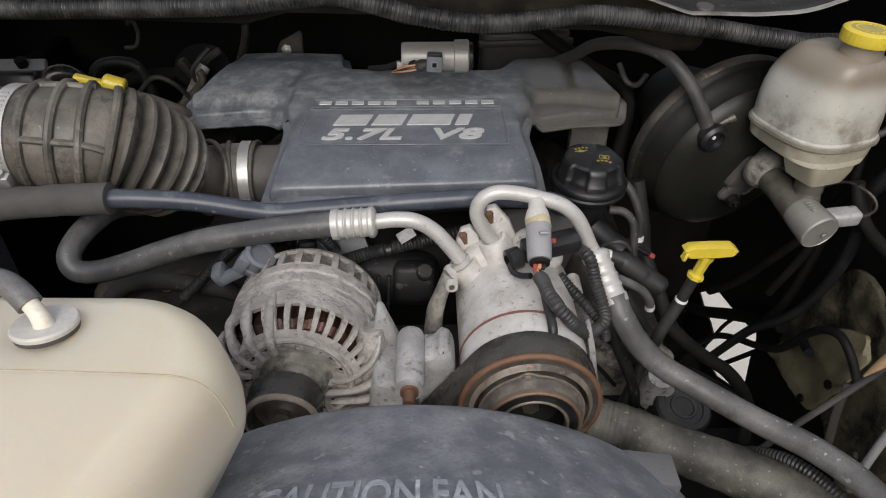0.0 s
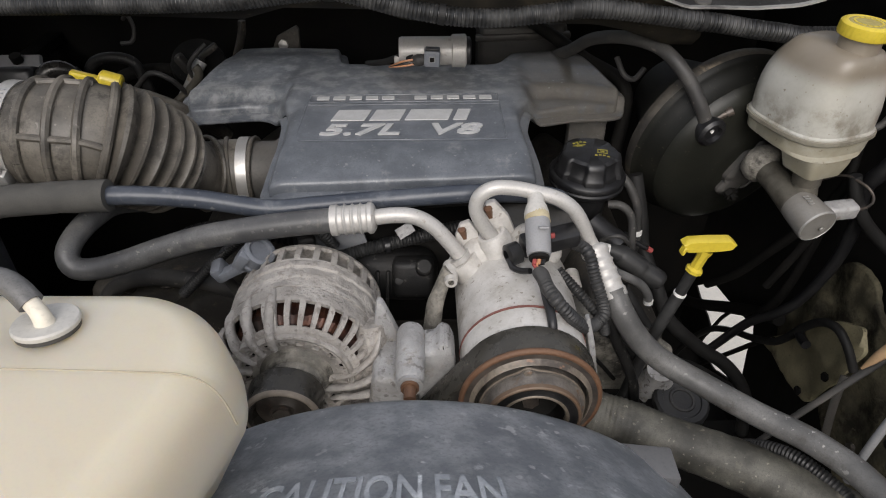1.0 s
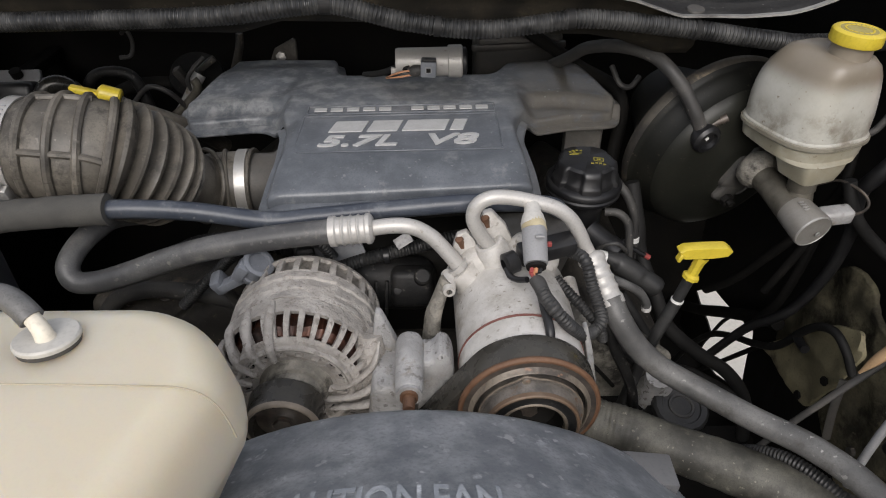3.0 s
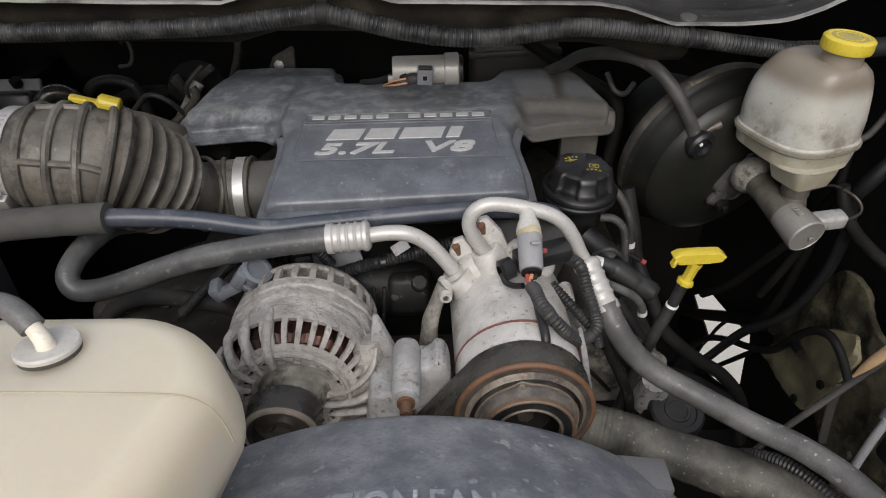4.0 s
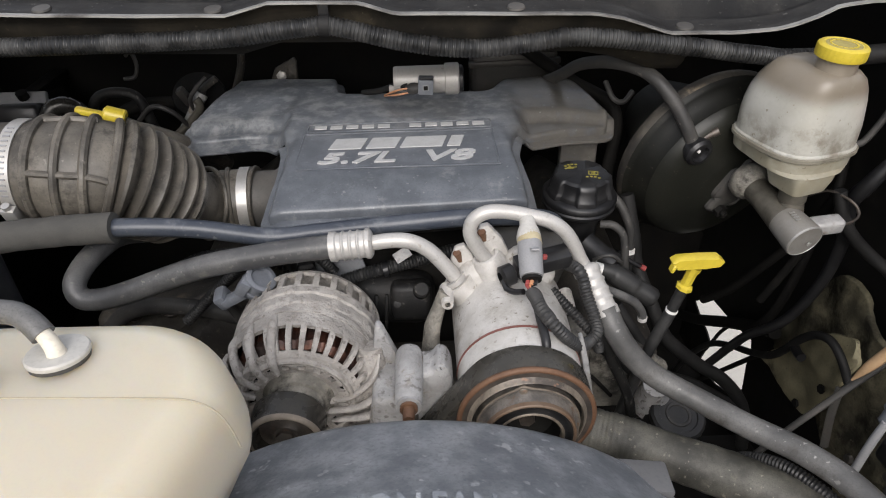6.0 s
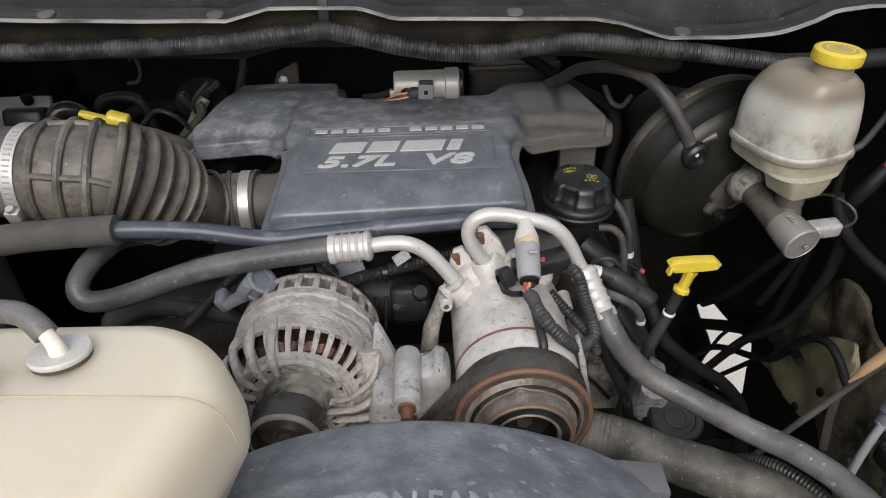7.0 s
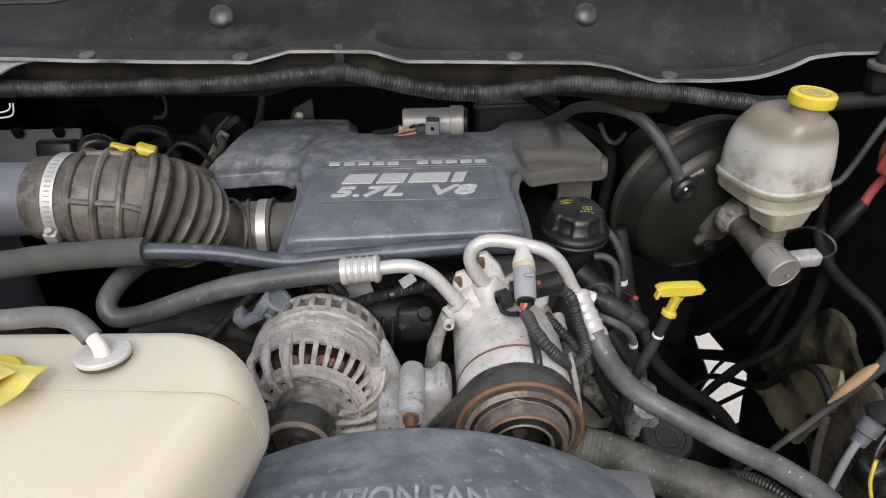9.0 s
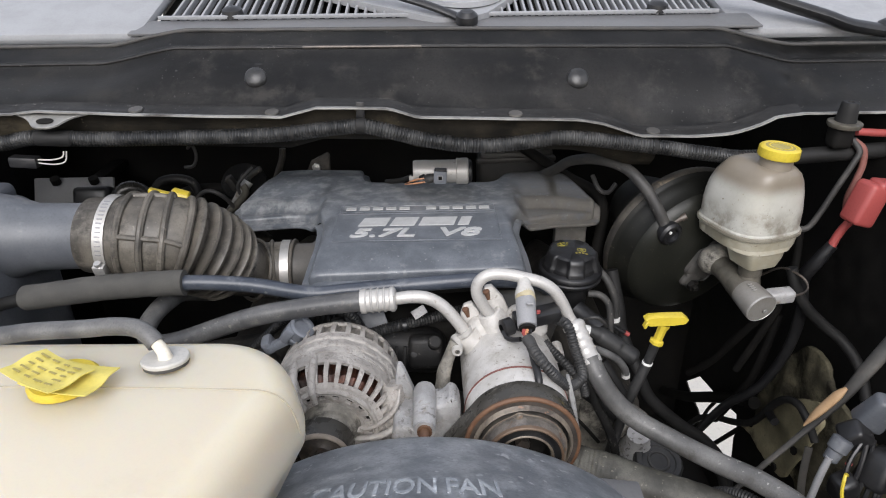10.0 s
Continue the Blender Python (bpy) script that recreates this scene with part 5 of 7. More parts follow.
def dipstick():
    top = thing("dipstick", (0.24, 0.59, 1.0), "engine oil dipstick with a yellow T-handle in a black tube", "dipstick")
    bm = bmesh.new()
    side = [(-0.0295, 0.0030), (-0.0240, 0.0070), (0.0, 0.0082), (0.0230, 0.0080), (0.0300, 0.0020), (0.0265, -0.0040), (0.0100, -0.0062), (-0.0235, -0.0068), (-0.0275, -0.0020)]
    rows = [[bm.verts.new((0.2885 + 0.94 * x * k, 0.588 + y, 1.2145 + 0.9 * z * k)) for x, z in side] for y, k in ((-0.0070, 0.93), (-0.0056, 1.0), (0.0056, 1.0), (0.0070, 0.93))]
    for a0, b0 in zip(rows, rows[1:]):
        for k in range(len(side)):
            bm.faces.new((a0[k], a0[(k + 1) % len(side)], b0[(k + 1) % len(side)], b0[k]))
    bm.faces.new(rows[0][::-1])
    bm.faces.new(rows[-1])
    block((0.004, 0.009, 0.010), pose(0.2625, 0.584, 1.2105, 0, 20, 0), 0.001, 1, bm)
    part("handle", bm, YELLOW, top, "yellow plastic T-handle")
    part("stem", lathe([(0, 0.0080), (-0.004, 0.0075), (-0.008, 0.0062), (-0.024, 0.0060), (-0.026, 0.0092), (-0.030, 0.0092), (-0.031, 0.006)], (0.288, 0.588, 1.208), (0.24, 0.0, 0.97), 8), YELLOW, top, "yellow plastic stem")
    part("tube", sweep([(0.281, 0.588, 1.180, 0.0062), (0.2785, 0.590, 1.165, 0.0062), (0.2745, 0.591, 1.146, 0.0062), (0.2735, 0.591, 1.142, 0.0070), (0.2567, 0.588, 1.090, 0.0070), (0.2464, 0.587, 1.042, 0.0070), (0.236, 0.586, 0.987, 0.0070), (0.225, 0.585, 0.93, 0.0070)], n=14), CONDUIT, top)
    part("mark", lathe([(0, 0.0060), (0, 0.0071), (0.0032, 0.0071), (0.0032, 0.0060)], (0.2742, 0.591, 1.144), (0.2, 0, 0.97), 20), WHITE, top, "white paint mark")
    return top


dipstick()


# ---- brake booster and master cylinder ----
BC = Vector((0.418, 0.850, 1.181))
BD = Vector((0.052, -0.160, -0.033)).normalized()


def brake_booster():
    top = thing("brake_booster", tuple(BC), "large round black brake booster on the firewall", "brake booster")
    part("shell", lathe([(-0.17, 0.0), (-0.17, 0.05), (-0.12, 0.070), (-0.075, 0.105), (-0.058, 0.122), (-0.052, 0.130), (-0.048, 0.1315), (-0.038, 0.1320), (-0.034, 0.127), (-0.030, 0.1245), (-0.022, 0.1235), (-0.018, 0.1195), (0.000, 0.1160), (0.000, 0.0)], BC, BD, 72), BOOSTER, top)
    part("face", lathe([(0.0002, 0.1158), (0.006, 0.113), (0.014, 0.104), (0.019, 0.090), (0.022, 0.066), (0.030, 0.050), (0.033, 0.040), (0.033, 0.0)], BC, BD, 72), FACE, top, "dusty olive-black front face")
    part("crimp_band", lathe([(-0.052, 0.1315), (-0.047, 0.1340), (-0.041, 0.1340), (-0.036, 0.1318)], BC, BD, 72), ENGINE, top, "grimy brown crimped edge")
    q = BC + BD * 0.036
    m = Matrix.Translation(q) @ pose(0, 0, 0, 12, 0, 17) @ pose(0, 0, 0, 0, -62, 0)
    bm = block((0.092, 0.012, 0.036), m, 0.008, 3)
    block((0.054, 0.014, 0.054), m, 0.012, 3, bm)
    part("flange", bm, HOUSING, top, "grimy aluminium mounting flange")
    for k in (-0.036, 0.036):
        part("stud_nut", lathe([(0.0, 0.0), (0.0, 0.009), (0.008, 0.009), (0.008, 0.0045), (0.014, 0.0045), (0.014, 0.0)], m @ Vector((k, -0.008, 0)), BD, 6), DARK, top)
    return top


brake_booster()


VACUUM = [(0.185, 1.07, 1.235), (0.212, 1.00, 1.276), (0.234, 0.96, 1.306), (0.265, 0.90, 1.327), (0.295, 0.85, 1.329), (0.320, 0.82, 1.307), (0.340, 0.806, 1.275), (0.352, 0.804, 1.252)]


def check_valve():
    top = thing("vacuum_hose", (0.37, 0.82, 1.23), "grey-black rubber vacuum hose with a check valve", "hose")
    part("hose", sweep(VACUUM, 0.0088, 20), RUBBER, top)
    part("valve", lathe([(-0.030, 0.012), (-0.006, 0.018), (0.0, 0.0195), (0.006, 0.0195), (0.010, 0.016), (0.010, 0.012), (0.004, 0.010), (0.004, 0.0)], (0.360, 0.802, 1.239), BD, 32), BLACK, top)
    part("nipple", lathe([(0, 0.0045), (0.018, 0.0045), (0.018, 0.006), (0.026, 0.006), (0.026, 0.0)], (0.362, 0.806, 1.252), (0.75, -0.05, 0.45), 16), RUSTY, top)
    part("pin", lathe([(0, 0.0025), (0.004, 0.0025), (0.005, 0.0)], (0.3595, 0.7985, 1.241), BD, 10), WHITE, top)
    return top


check_valve()


def loft(sections, n=48, power=2.6):
    """Rounded-box sections stacked up: (z, centre x, centre y, half width, half depth)."""
    bm = bmesh.new()
    rows = []
    for z, cx, cy, rx, ry in sections:
        ring = []
        for k in range(n):
            w = 2 * math.pi * k / n
            c, s = math.cos(w), math.sin(w)
            ring.append(bm.verts.new((cx + rx * math.copysign(abs(c) ** (2 / power), c), cy + ry * math.copysign(abs(s) ** (2 / power), s), z)))
        rows.append(ring)
    for a0, b0 in zip(rows, rows[1:]):
        for k in range(n):
            bm.faces.new((a0[k], a0[(k + 1) % n], b0[(k + 1) % n], b0[k]))
    bm.faces.new(rows[0][::-1])
    bm.faces.new(rows[-1])
    return bm


def master_cylinder():
    top = thing("master_cylinder", (0.45, 0.76, 1.15), "aluminium brake master cylinder with a stained white reservoir", "master cylinder")
    end = Vector((0.4624, 0.6795, 1.1719))
    back = Vector((0.433, 0.800, 1.198))
    d = (end - back).normalized()
    ln = (end - back).length
    part("barrel", lathe([(0, 0.022), (0.010, 0.0225), (0.014, 0.0175), (ln * 0.35, 0.0175), (ln * 0.5, 0.0190), (ln - 0.045, 0.0205), (ln - 0.006, 0.0232), (ln - 0.001, 0.0232), (ln, 0.0225), (ln, 0.0)], back, d, 40), DULL, top, "dull oily aluminium barrel")
    part("end_plug", lathe([(ln + 0.0001, 0.0), (ln + 0.0001, 0.0224), (ln + 0.0007, 0.0220), (ln + 0.0007, 0.0)], back, d, 36), MACHINED, top, "tarnished turned end plug")
    part("shoulder", lathe([(-0.004, 0.020), (0.002, 0.0255), (0.010, 0.0265), (0.018, 0.0245), (0.024, 0.0190), (0.026, 0.0170)], back, d, 36), CASTING, top, "brown-stained rounded shoulder")
    # a brighter steel ring draws the highlight along the plug's rim
    part("end_rim", lathe([(ln - 0.0012, 0.0236), (ln + 0.0008, 0.0232), (ln + 0.0014, 0.0222), (ln + 0.0006, 0.0214)], back, d, 40), STEEL, top, "turned rim, brightened for its highlight")
    side = d.cross(Vector((0, 0, 1))).normalized()
    up = side.cross(d).normalized()
    for k in range(4):
        out = (up * 0.94 + side * 0.28).normalized()
        m = Matrix((side, d, out)).transposed().to_4x4()
        m.translation = back + d * (ln - 0.030 + 0.0042 * k) + out * 0.0232
        part("cast_mark", block((0.0075, 0.0020, 0.0008), m, 0), STEEL, top, "raised unreadable casting mark")
    part("pin", lathe([(ln + 0.002, 0.003), (ln + 0.004, 0.003), (ln + 0.004, 0.0)], back + Vector((0.004, 0, -0.002)), d, 10), STEEL, top)
    part("riser", lathe([(0, 0.020), (0.030, 0.0155), (0.034, 0.0150), (0.036, 0.0165), (0.056, 0.0165)], (0.460, 0.724, 1.170), (-0.02, 0.05, 1), 28), DULL, top)
    part("side_port", block((0.042, 0.021, 0.020), pose(0.497, 0.702, 1.180, 8, -2, 6), 0.005, 3), BRACKET, top)
    part("end_band", lathe([(ln - 0.044, 0.0202), (ln - 0.038, 0.0212), (ln - 0.006, 0.0238), (ln - 0.0010, 0.0238), (ln - 0.0002, 0.0228)], back, d, 40), MACHINED, top, "cleaner machined end of the barrel")
    part("brake_pipe", sweep([(0.516, 0.704, 1.178), (0.530, 0.706, 1.179), (0.543, 0.712, 1.183), (0.546, 0.722, 1.190), (0.538, 0.735, 1.197), (0.525, 0.76, 1.195), (0.515, 0.80, 1.16)], 0.0018, 8), RUSTY, top)
    turn = Matrix.Translation((0.4625, 0.768, 0)) @ pose(0, 0, 0, 0, 0, 18) @ Matrix.Diagonal((0.965, 0.985, 1, 1))
    bm = loft([(1.2465, -0.008, -0.020, 0.030, 0.030), (1.2475, -0.008, -0.020, 0.048, 0.048),
               (1.251, 0.0, 0.0, 0.0575, 0.0625), (1.264, 0.0, 0.0, 0.0590, 0.0640), (1.266, 0.0, 0.0, 0.0610, 0.0660), (1.274, 0.0, 0.0, 0.0610, 0.0660), (1.276, 0.0, 0.0, 0.0590, 0.0640), (1.300, 0.0, 0.0, 0.0590, 0.0640),
               (1.315, 0.0, 0.0, 0.0575, 0.0625), (1.330, 0.0, -0.001, 0.0550, 0.0600), (1.345, -0.001, -0.004, 0.0500, 0.0560), (1.357, -0.003, -0.008, 0.0430, 0.0510), (1.365, -0.004, -0.009, 0.0345, 0.0450),
               (1.369, -0.005, -0.009, 0.0240, 0.0340), (1.370, -0.005, -0.009, 0.010, 0.012)], 72, 3.1)
    bm.transform(turn)
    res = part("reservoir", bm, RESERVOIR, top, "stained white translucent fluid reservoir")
    bm = loft([(1.2195, -0.012, -0.036, 0.0225, 0.020), (1.2215, -0.012, -0.036, 0.0265, 0.0245), (1.236, -0.012, -0.036, 0.0310, 0.0285), (1.2485, -0.011, -0.033, 0.0350, 0.0310)], 56, 6.0)
    bm.transform(turn)
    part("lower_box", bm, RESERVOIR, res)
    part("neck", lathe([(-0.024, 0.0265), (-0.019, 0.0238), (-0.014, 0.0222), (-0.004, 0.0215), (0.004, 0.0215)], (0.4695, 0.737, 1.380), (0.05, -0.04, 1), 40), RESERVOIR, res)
    bm = loft([(1.2665, 0, 0, 0.0615, 0.0665), (1.2675, 0, 0, 0.0628, 0.0678), (1.2715, 0, 0, 0.0628, 0.0678), (1.2725, 0, 0, 0.0615, 0.0665)], 72, 3.1)
    bm.transform(turn)
    part("seam", bm, DIRTYSEAM, res)
    cap = part("cap", lathe([(0.0, 0.0205), (0.0, 0.0262), (0.002, 0.0270), (0.0125, 0.0266), (0.0142, 0.0250), (0.0148, 0.0215), (0.0140, 0.0205), (0.0140, 0.0)], (0.4695, 0.737, 1.3815), (0.05, -0.04, 1), 96,
                            shape=lambda w, h: 1 + (0.010 * math.cos(32 * w) if h < 0.013 else 0)), YELLOW, res, "yellow ribbed screw cap")
    part("print_ring", lathe([(0.0146, 0.0), (0.0152, 0.0), (0.0152, 0.0190), (0.0142, 0.0200)], (0.4695, 0.737, 1.3805), (0.05, -0.04, 1), 40), GRIMEYELLOW, cap, "grime on the top of the cap")
    for k in range(16):
        w = radians(22.5 * k)
        part("print_bar", block((0.0042, 0.0022, 0.0006), Matrix.Translation((0.4695, 0.737, 1.3805)) @ Vector((0, 0, 1)).rotation_difference(Vector((0.05, -0.04, 1))).to_matrix().to_4x4() @ pose(0.0140 * math.cos(w), 0.0140 * math.sin(w), 0.0154, 0, 0, math.degrees(w) + 90), 0), YELLOW, cap, "raised unreadable print")
    return top


master_cylinder()


# ---- cowl, loom and windscreen ----
LIP_Z = [(-0.9, 1.438), (-0.60, 1.440), (-0.56, 1.444), (-0.43, 1.437), (-0.22, 1.430), (-0.17, 1.443), (-0.066, 1.440), (-0.026, 1.427), (0.105, 1.423), (0.205, 1.420), (0.241, 1.413), (0.297, 1.3945), (0.372, 1.393), (0.425, 1.3955), (0.445, 1.400),
         (0.470, 1.409), (0.492, 1.420), (0.53, 1.424), (0.9, 1.424)]
TOP_Z = [(-0.9, 1.497), (-0.50, 1.498), (-0.40, 1.519), (0.0, 1.517), (0.45, 1.511), (0.55, 1.486), (0.9, 1.486)]


def cowl_panel():
    top = thing("cowl", (0, 0.87, 1.42), "dusty black pressed cowl with a bare front edge", "cowl")
    bm, edge = bmesh.new(), bmesh.new()
    rows, lips = [], []
    for x in np.linspace(-0.86, 0.86, 173):
        zl, zt = curve_z(LIP_Z, x), curve_z(TOP_Z, x)
        zl += 0.0007 * noise.noise(Vector((x * 14, 3, 0)))
        za, zb = zl + 0.011, zt - 0.028
        sec = [(0.800, zl - 0.002), (0.803, zl), (0.822, zl + 0.003), (0.829, zl + 0.008), (0.833, za), (0.846, za + (zb - za) * 0.30), (0.862, za + (zb - za) * 0.62), (0.885, zb), (0.905, zt - 0.016),
               (0.911, zt - 0.006), (0.918, zt - 0.004), (0.921, zt - 0.001), (0.935, zt + 0.002), (0.943, zt + 0.009), (0.950, zt + 0.010), (0.956, zt + 0.005), (0.972, zt + 0.006), (1.00, zt + 0.006)]
        rows.append([bm.verts.new((x, y, z)) for y, z in sec])
        lips.append([edge.verts.new((x, y, z)) for y, z in ((0.7965, zl - 0.0012), (0.7965, zl + 0.0010), (0.803, zl + 0.0014), (0.803, zl - 0.0012))])
    for a0, b0 in zip(rows, rows[1:]):
        for k in range(len(a0) - 1):
            bm.faces.new((a0[k], a0[k + 1], b0[k + 1], b0[k]))
    bmesh.ops.solidify(bm, geom=list(bm.faces), thickness=0.0016)
    for a0, b0 in zip(lips, lips[1:]):
        for k in range(4):
            edge.faces.new((a0[k], a0[(k + 1) % 4], b0[(k + 1) % 4], b0[k]))
    part("panel", bm, COWL, top)
    part("edge", edge, LIP, top, "pale bare metal flange edge")
    bm = bmesh.new()
    rows = []
    for x in np.linspace(-0.86, 0.53, 140):
        zl = curve_z(LIP_Z, x) + 0.0007 * noise.noise(Vector((x * 14, 3, 0)))
        rows.append([bm.verts.new((x, y, z)) for y, z in ((0.8005, zl - 0.001), (0.803, zl + 0.0012), (0.812, zl + 0.0030), (0.824, zl + 0.0052), (0.8275, zl + 0.0078), (0.8275, zl + 0.003))])
    for a0, b0 in zip(rows, rows[1:]):
        for k in range(5):
            bm.faces.new((a0[k], a0[k + 1], b0[k + 1], b0[k]))
    part("flange", bm, FLANGE, top, "dusty grey front flange")
    bm = bmesh.new()
    rows = []
    for x in np.linspace(-0.86, 0.33, 120):
        zl = curve_z(LIP_Z, x)
        rows.append([bm.verts.new((x, y, zl - k)) for y, k in ((0.812, 0.0005), (0.816, 0.004), (0.820, 0.020), (0.826, 0.042), (0.845, 0.058), (0.90, 0.066))])
    for a0, b0 in zip(rows, rows[1:]):
        for k in range(5):
            bm.faces.new((a0[k], a0[k + 1], b0[k + 1], b0[k]))
    part("gutter", bm, GUTTER, top, "grimy brown metal under the flange")
    part("ridge", sweep([(x, 0.909, curve_z(TOP_Z, x) - 0.009) for x in np.linspace(-0.86, 0.86, 60)], 0.0022, 8, step=0.008), FLANGE, top, "worn pressed ridge")
    part("worn_ridge", sweep([(x, 0.9085, curve_z(TOP_Z, x) - 0.0085) for x in np.linspace(-0.20, -0.02, 10)], 0.0024, 8, step=0.008), RUSTY, top, "rusty stretch of the ridge")
    for x, z in ((-0.265, 1.476), (0.212, 1.468)):
        part("plug", lathe([(-0.012, 0.017), (-0.004, 0.0165), (0.0, 0.015), (0.003, 0.0105), (0.004, 0.0)], (x, 0.858, z), (0, -0.84, 0.54), 28), LOOM, top, "round black rubber plug")
        part("plug_ring", lathe([(-0.0085, 0.030), (-0.0062, 0.0265), (-0.0058, 0.0240), (-0.0072, 0.0205), (-0.010, 0.019)], (x, 0.8650, z - 0.0046), (0, -0.84, 0.54), 36), COWL, top)
    for x in (-0.428, -0.235, 0.115, 0.318):
        part("clip", lathe([(0, 0.0105), (0.0022, 0.0098), (0.0030, 0.0)], (x, 0.813, curve_z(LIP_Z, x) + 0.0034), (0, -0.16, 1), 20), HOUSING, top, "round grey push clip")
    part("seal", sweep([(x, 0.949, curve_z(TOP_Z, x) + 0.012) for x in np.linspace(-0.86, 0.86, 30)], 0.0035, 10, step=0.01), RUBBER, top, "rubber bonnet seal")
    # bracket with an oval hole at the far end of the flange
    tongue = fillet([(-0.056, 0.016, 0.004), (-0.030, 0.004, 0.012), (-0.016, -0.018, 0.012), (0.014, -0.018, 0.012), (0.030, 0.004, 0.012), (0.060, 0.016, 0.004)])
    bm = moulded(tongue, lambda x, y: 0.0, 0.002, 0.004, 0.001)
    bm.transform(pose(-0.545, 0.793, 1.434, 24, 0, 0))
    part("bracket", bm, LIP, top, "bare metal bracket tongue")
    bm = lathe([(0, 0.0), (0, 0.008), (0.0012, 0.008), (0.0012, 0.0)], (0, 0, 0), (0, 0, 1), 24)
    bm.transform(pose(-0.546, 0.788, 1.4324, 24, 0, 0) @ Matrix.Diagonal((1.5, 0.75, 1, 1)))
    part("bracket_hole", bm, DARK, top)
    return top


cowl_panel()


def cowl_grille():
    top = thing("cowl_grille", (0, 1.05, 1.53), "grey plastic cowl grille with slanted slats below the windscreen", "grille")
    tilt = 16.0
    base = pose(0, 1.010, 1.539, tilt, 0, 0)
    part("apron", block((1.00, 0.066, 0.004), pose(0.02, 0.9865, 1.5305, 10, 0, 0), 0.001), APRON, top, "mid-grey plastic apron")
    for x, z in ((-0.70, 1.502), (0.72, 1.492)):
        part("apron_end", block((0.46, 0.085, 0.004), pose(x, 0.985, z, 8, 0, 0), 0.001), APRON, top, "mid-grey plastic apron")
    part("front_strip", block((0.92, 0.005, 0.006), base @ pose(0.01, 0.004, 0.003), 0.001), GREY, top)
    part("tray", block((0.98, 0.30, 0.004), base @ pose(0.01, 0.16, -0.035), 0.001), DARK, top)
    part("side_panel", block((0.60, 0.40, 0.02), base @ pose(-0.765, 0.15, -0.008), 0.008), GREY, top)
    part("side_panel", block((0.50, 0.40, 0.02), base @ pose(0.735, 0.15, -0.014), 0.008), GREY, top)
    wedge = bmesh.new()
    shape = [(-0.035, -0.002), (0.000, -0.022), (0.058, -0.022), (0.088, -0.002), (0.150, 0.085), (0.30, 0.31), (-0.46, 0.31), (-0.19, 0.085)]
    rows = [[wedge.verts.new(base @ Vector((x, y, z))) for x, y in shape] for z in (-0.004, 0.008)]
    wedge.faces.new(rows[0][::-1])
    wedge.faces.new(rows[1])
    for k in range(len(shape)):
        wedge.faces.new((rows[0][k], rows[0][(k + 1) % len(shape)], rows[1][(k + 1) % len(shape)], rows[1][k]))
    part("centre_panel", wedge, GREY, top)
    part("dome", lathe([(0, 0.075), (0.008, 0.073), (0.015, 0.055), (0.020, 0)], base @ Vector((0.05, 0.085, 0.008)), (0, -0.25, 1), 40), GREY, top)
    slat = None
    xs = [-0.430 + 0.0158 * k for k in range(26)] + [0.088 + 0.0128 * k for k in range(30)]
    for x in xs:
        m = base @ pose(x, 0.16, -0.004)
        if slat is None:
            slat = part("slat", block((0.0042, 0.31, 0.012), Matrix(), 0.001, 1), GREY, top)
            slat.matrix_world = m
        else:
            o = new("slat", slat.data)
            o.parent = top
            o.matrix_parent_inverse = top.matrix_world.inverted()
            o.matrix_world = m
    for x in (-0.332, 0.372):
        part("screw_cover", lathe([(0, 0.018), (0.010, 0.016), (0.014, 0.009), (0.015, 0)], base @ Vector((x, 0.018, 0.0)), (0, -0.2, 1), 24), BLACK, top)
    return top


cowl_grille()


def windscreen():
    bm = block((1.75, 0.9, 0.006), pose(0, 1.62, 1.81, 33, 0, 0), 0.001, 1)
    ob = tagged(finish("window_1", bm, glass), "sloping windscreen glass above the cowl", "window", kind="structure")
    ob.visible_shadow = False
    # an added near-black sheet gives the glass a shaded cabin behind it
    slab("backdrop_cabin", (1.7, 0.05, 1.0), (0, 2.1, 1.3), DARK, "dark sheet standing in for the shaded cabin behind the windscreen")


windscreen()


def wiper(name, pts, r, label):
    top = thing(name, pts[0], label, "wiper", "wiper arms")
    part("arm", sweep(pts, r, 12, flat=0.6), BLACK, top)
    part("pivot", lathe([(0, 0.018), (0.012, 0.017), (0.018, 0.010), (0.018, 0)], pts[0], (0, -0.3, 1), 24), BLACK, top)
    return top


wiper("wiper_arm", [(0.052, 0.972, 1.535), (0.030, 0.985, 1.545), (-0.008, 1.00, 1.558), (-0.06, 1.02, 1.572), (-0.11, 1.04, 1.585), (-0.26, 1.10, 1.62)], 0.010, "black wiper arm resting on the grille")
wiper("wiper_arm", [(0.72, 0.955, 1.515), (0.655, 0.95, 1.526), (0.62, 0.96, 1.538), (0.56, 0.98, 1.556), (0.50, 1.00, 1.575), (0.40, 1.04, 1.61)], 0.017, "black wiper arm at the windscreen corner")


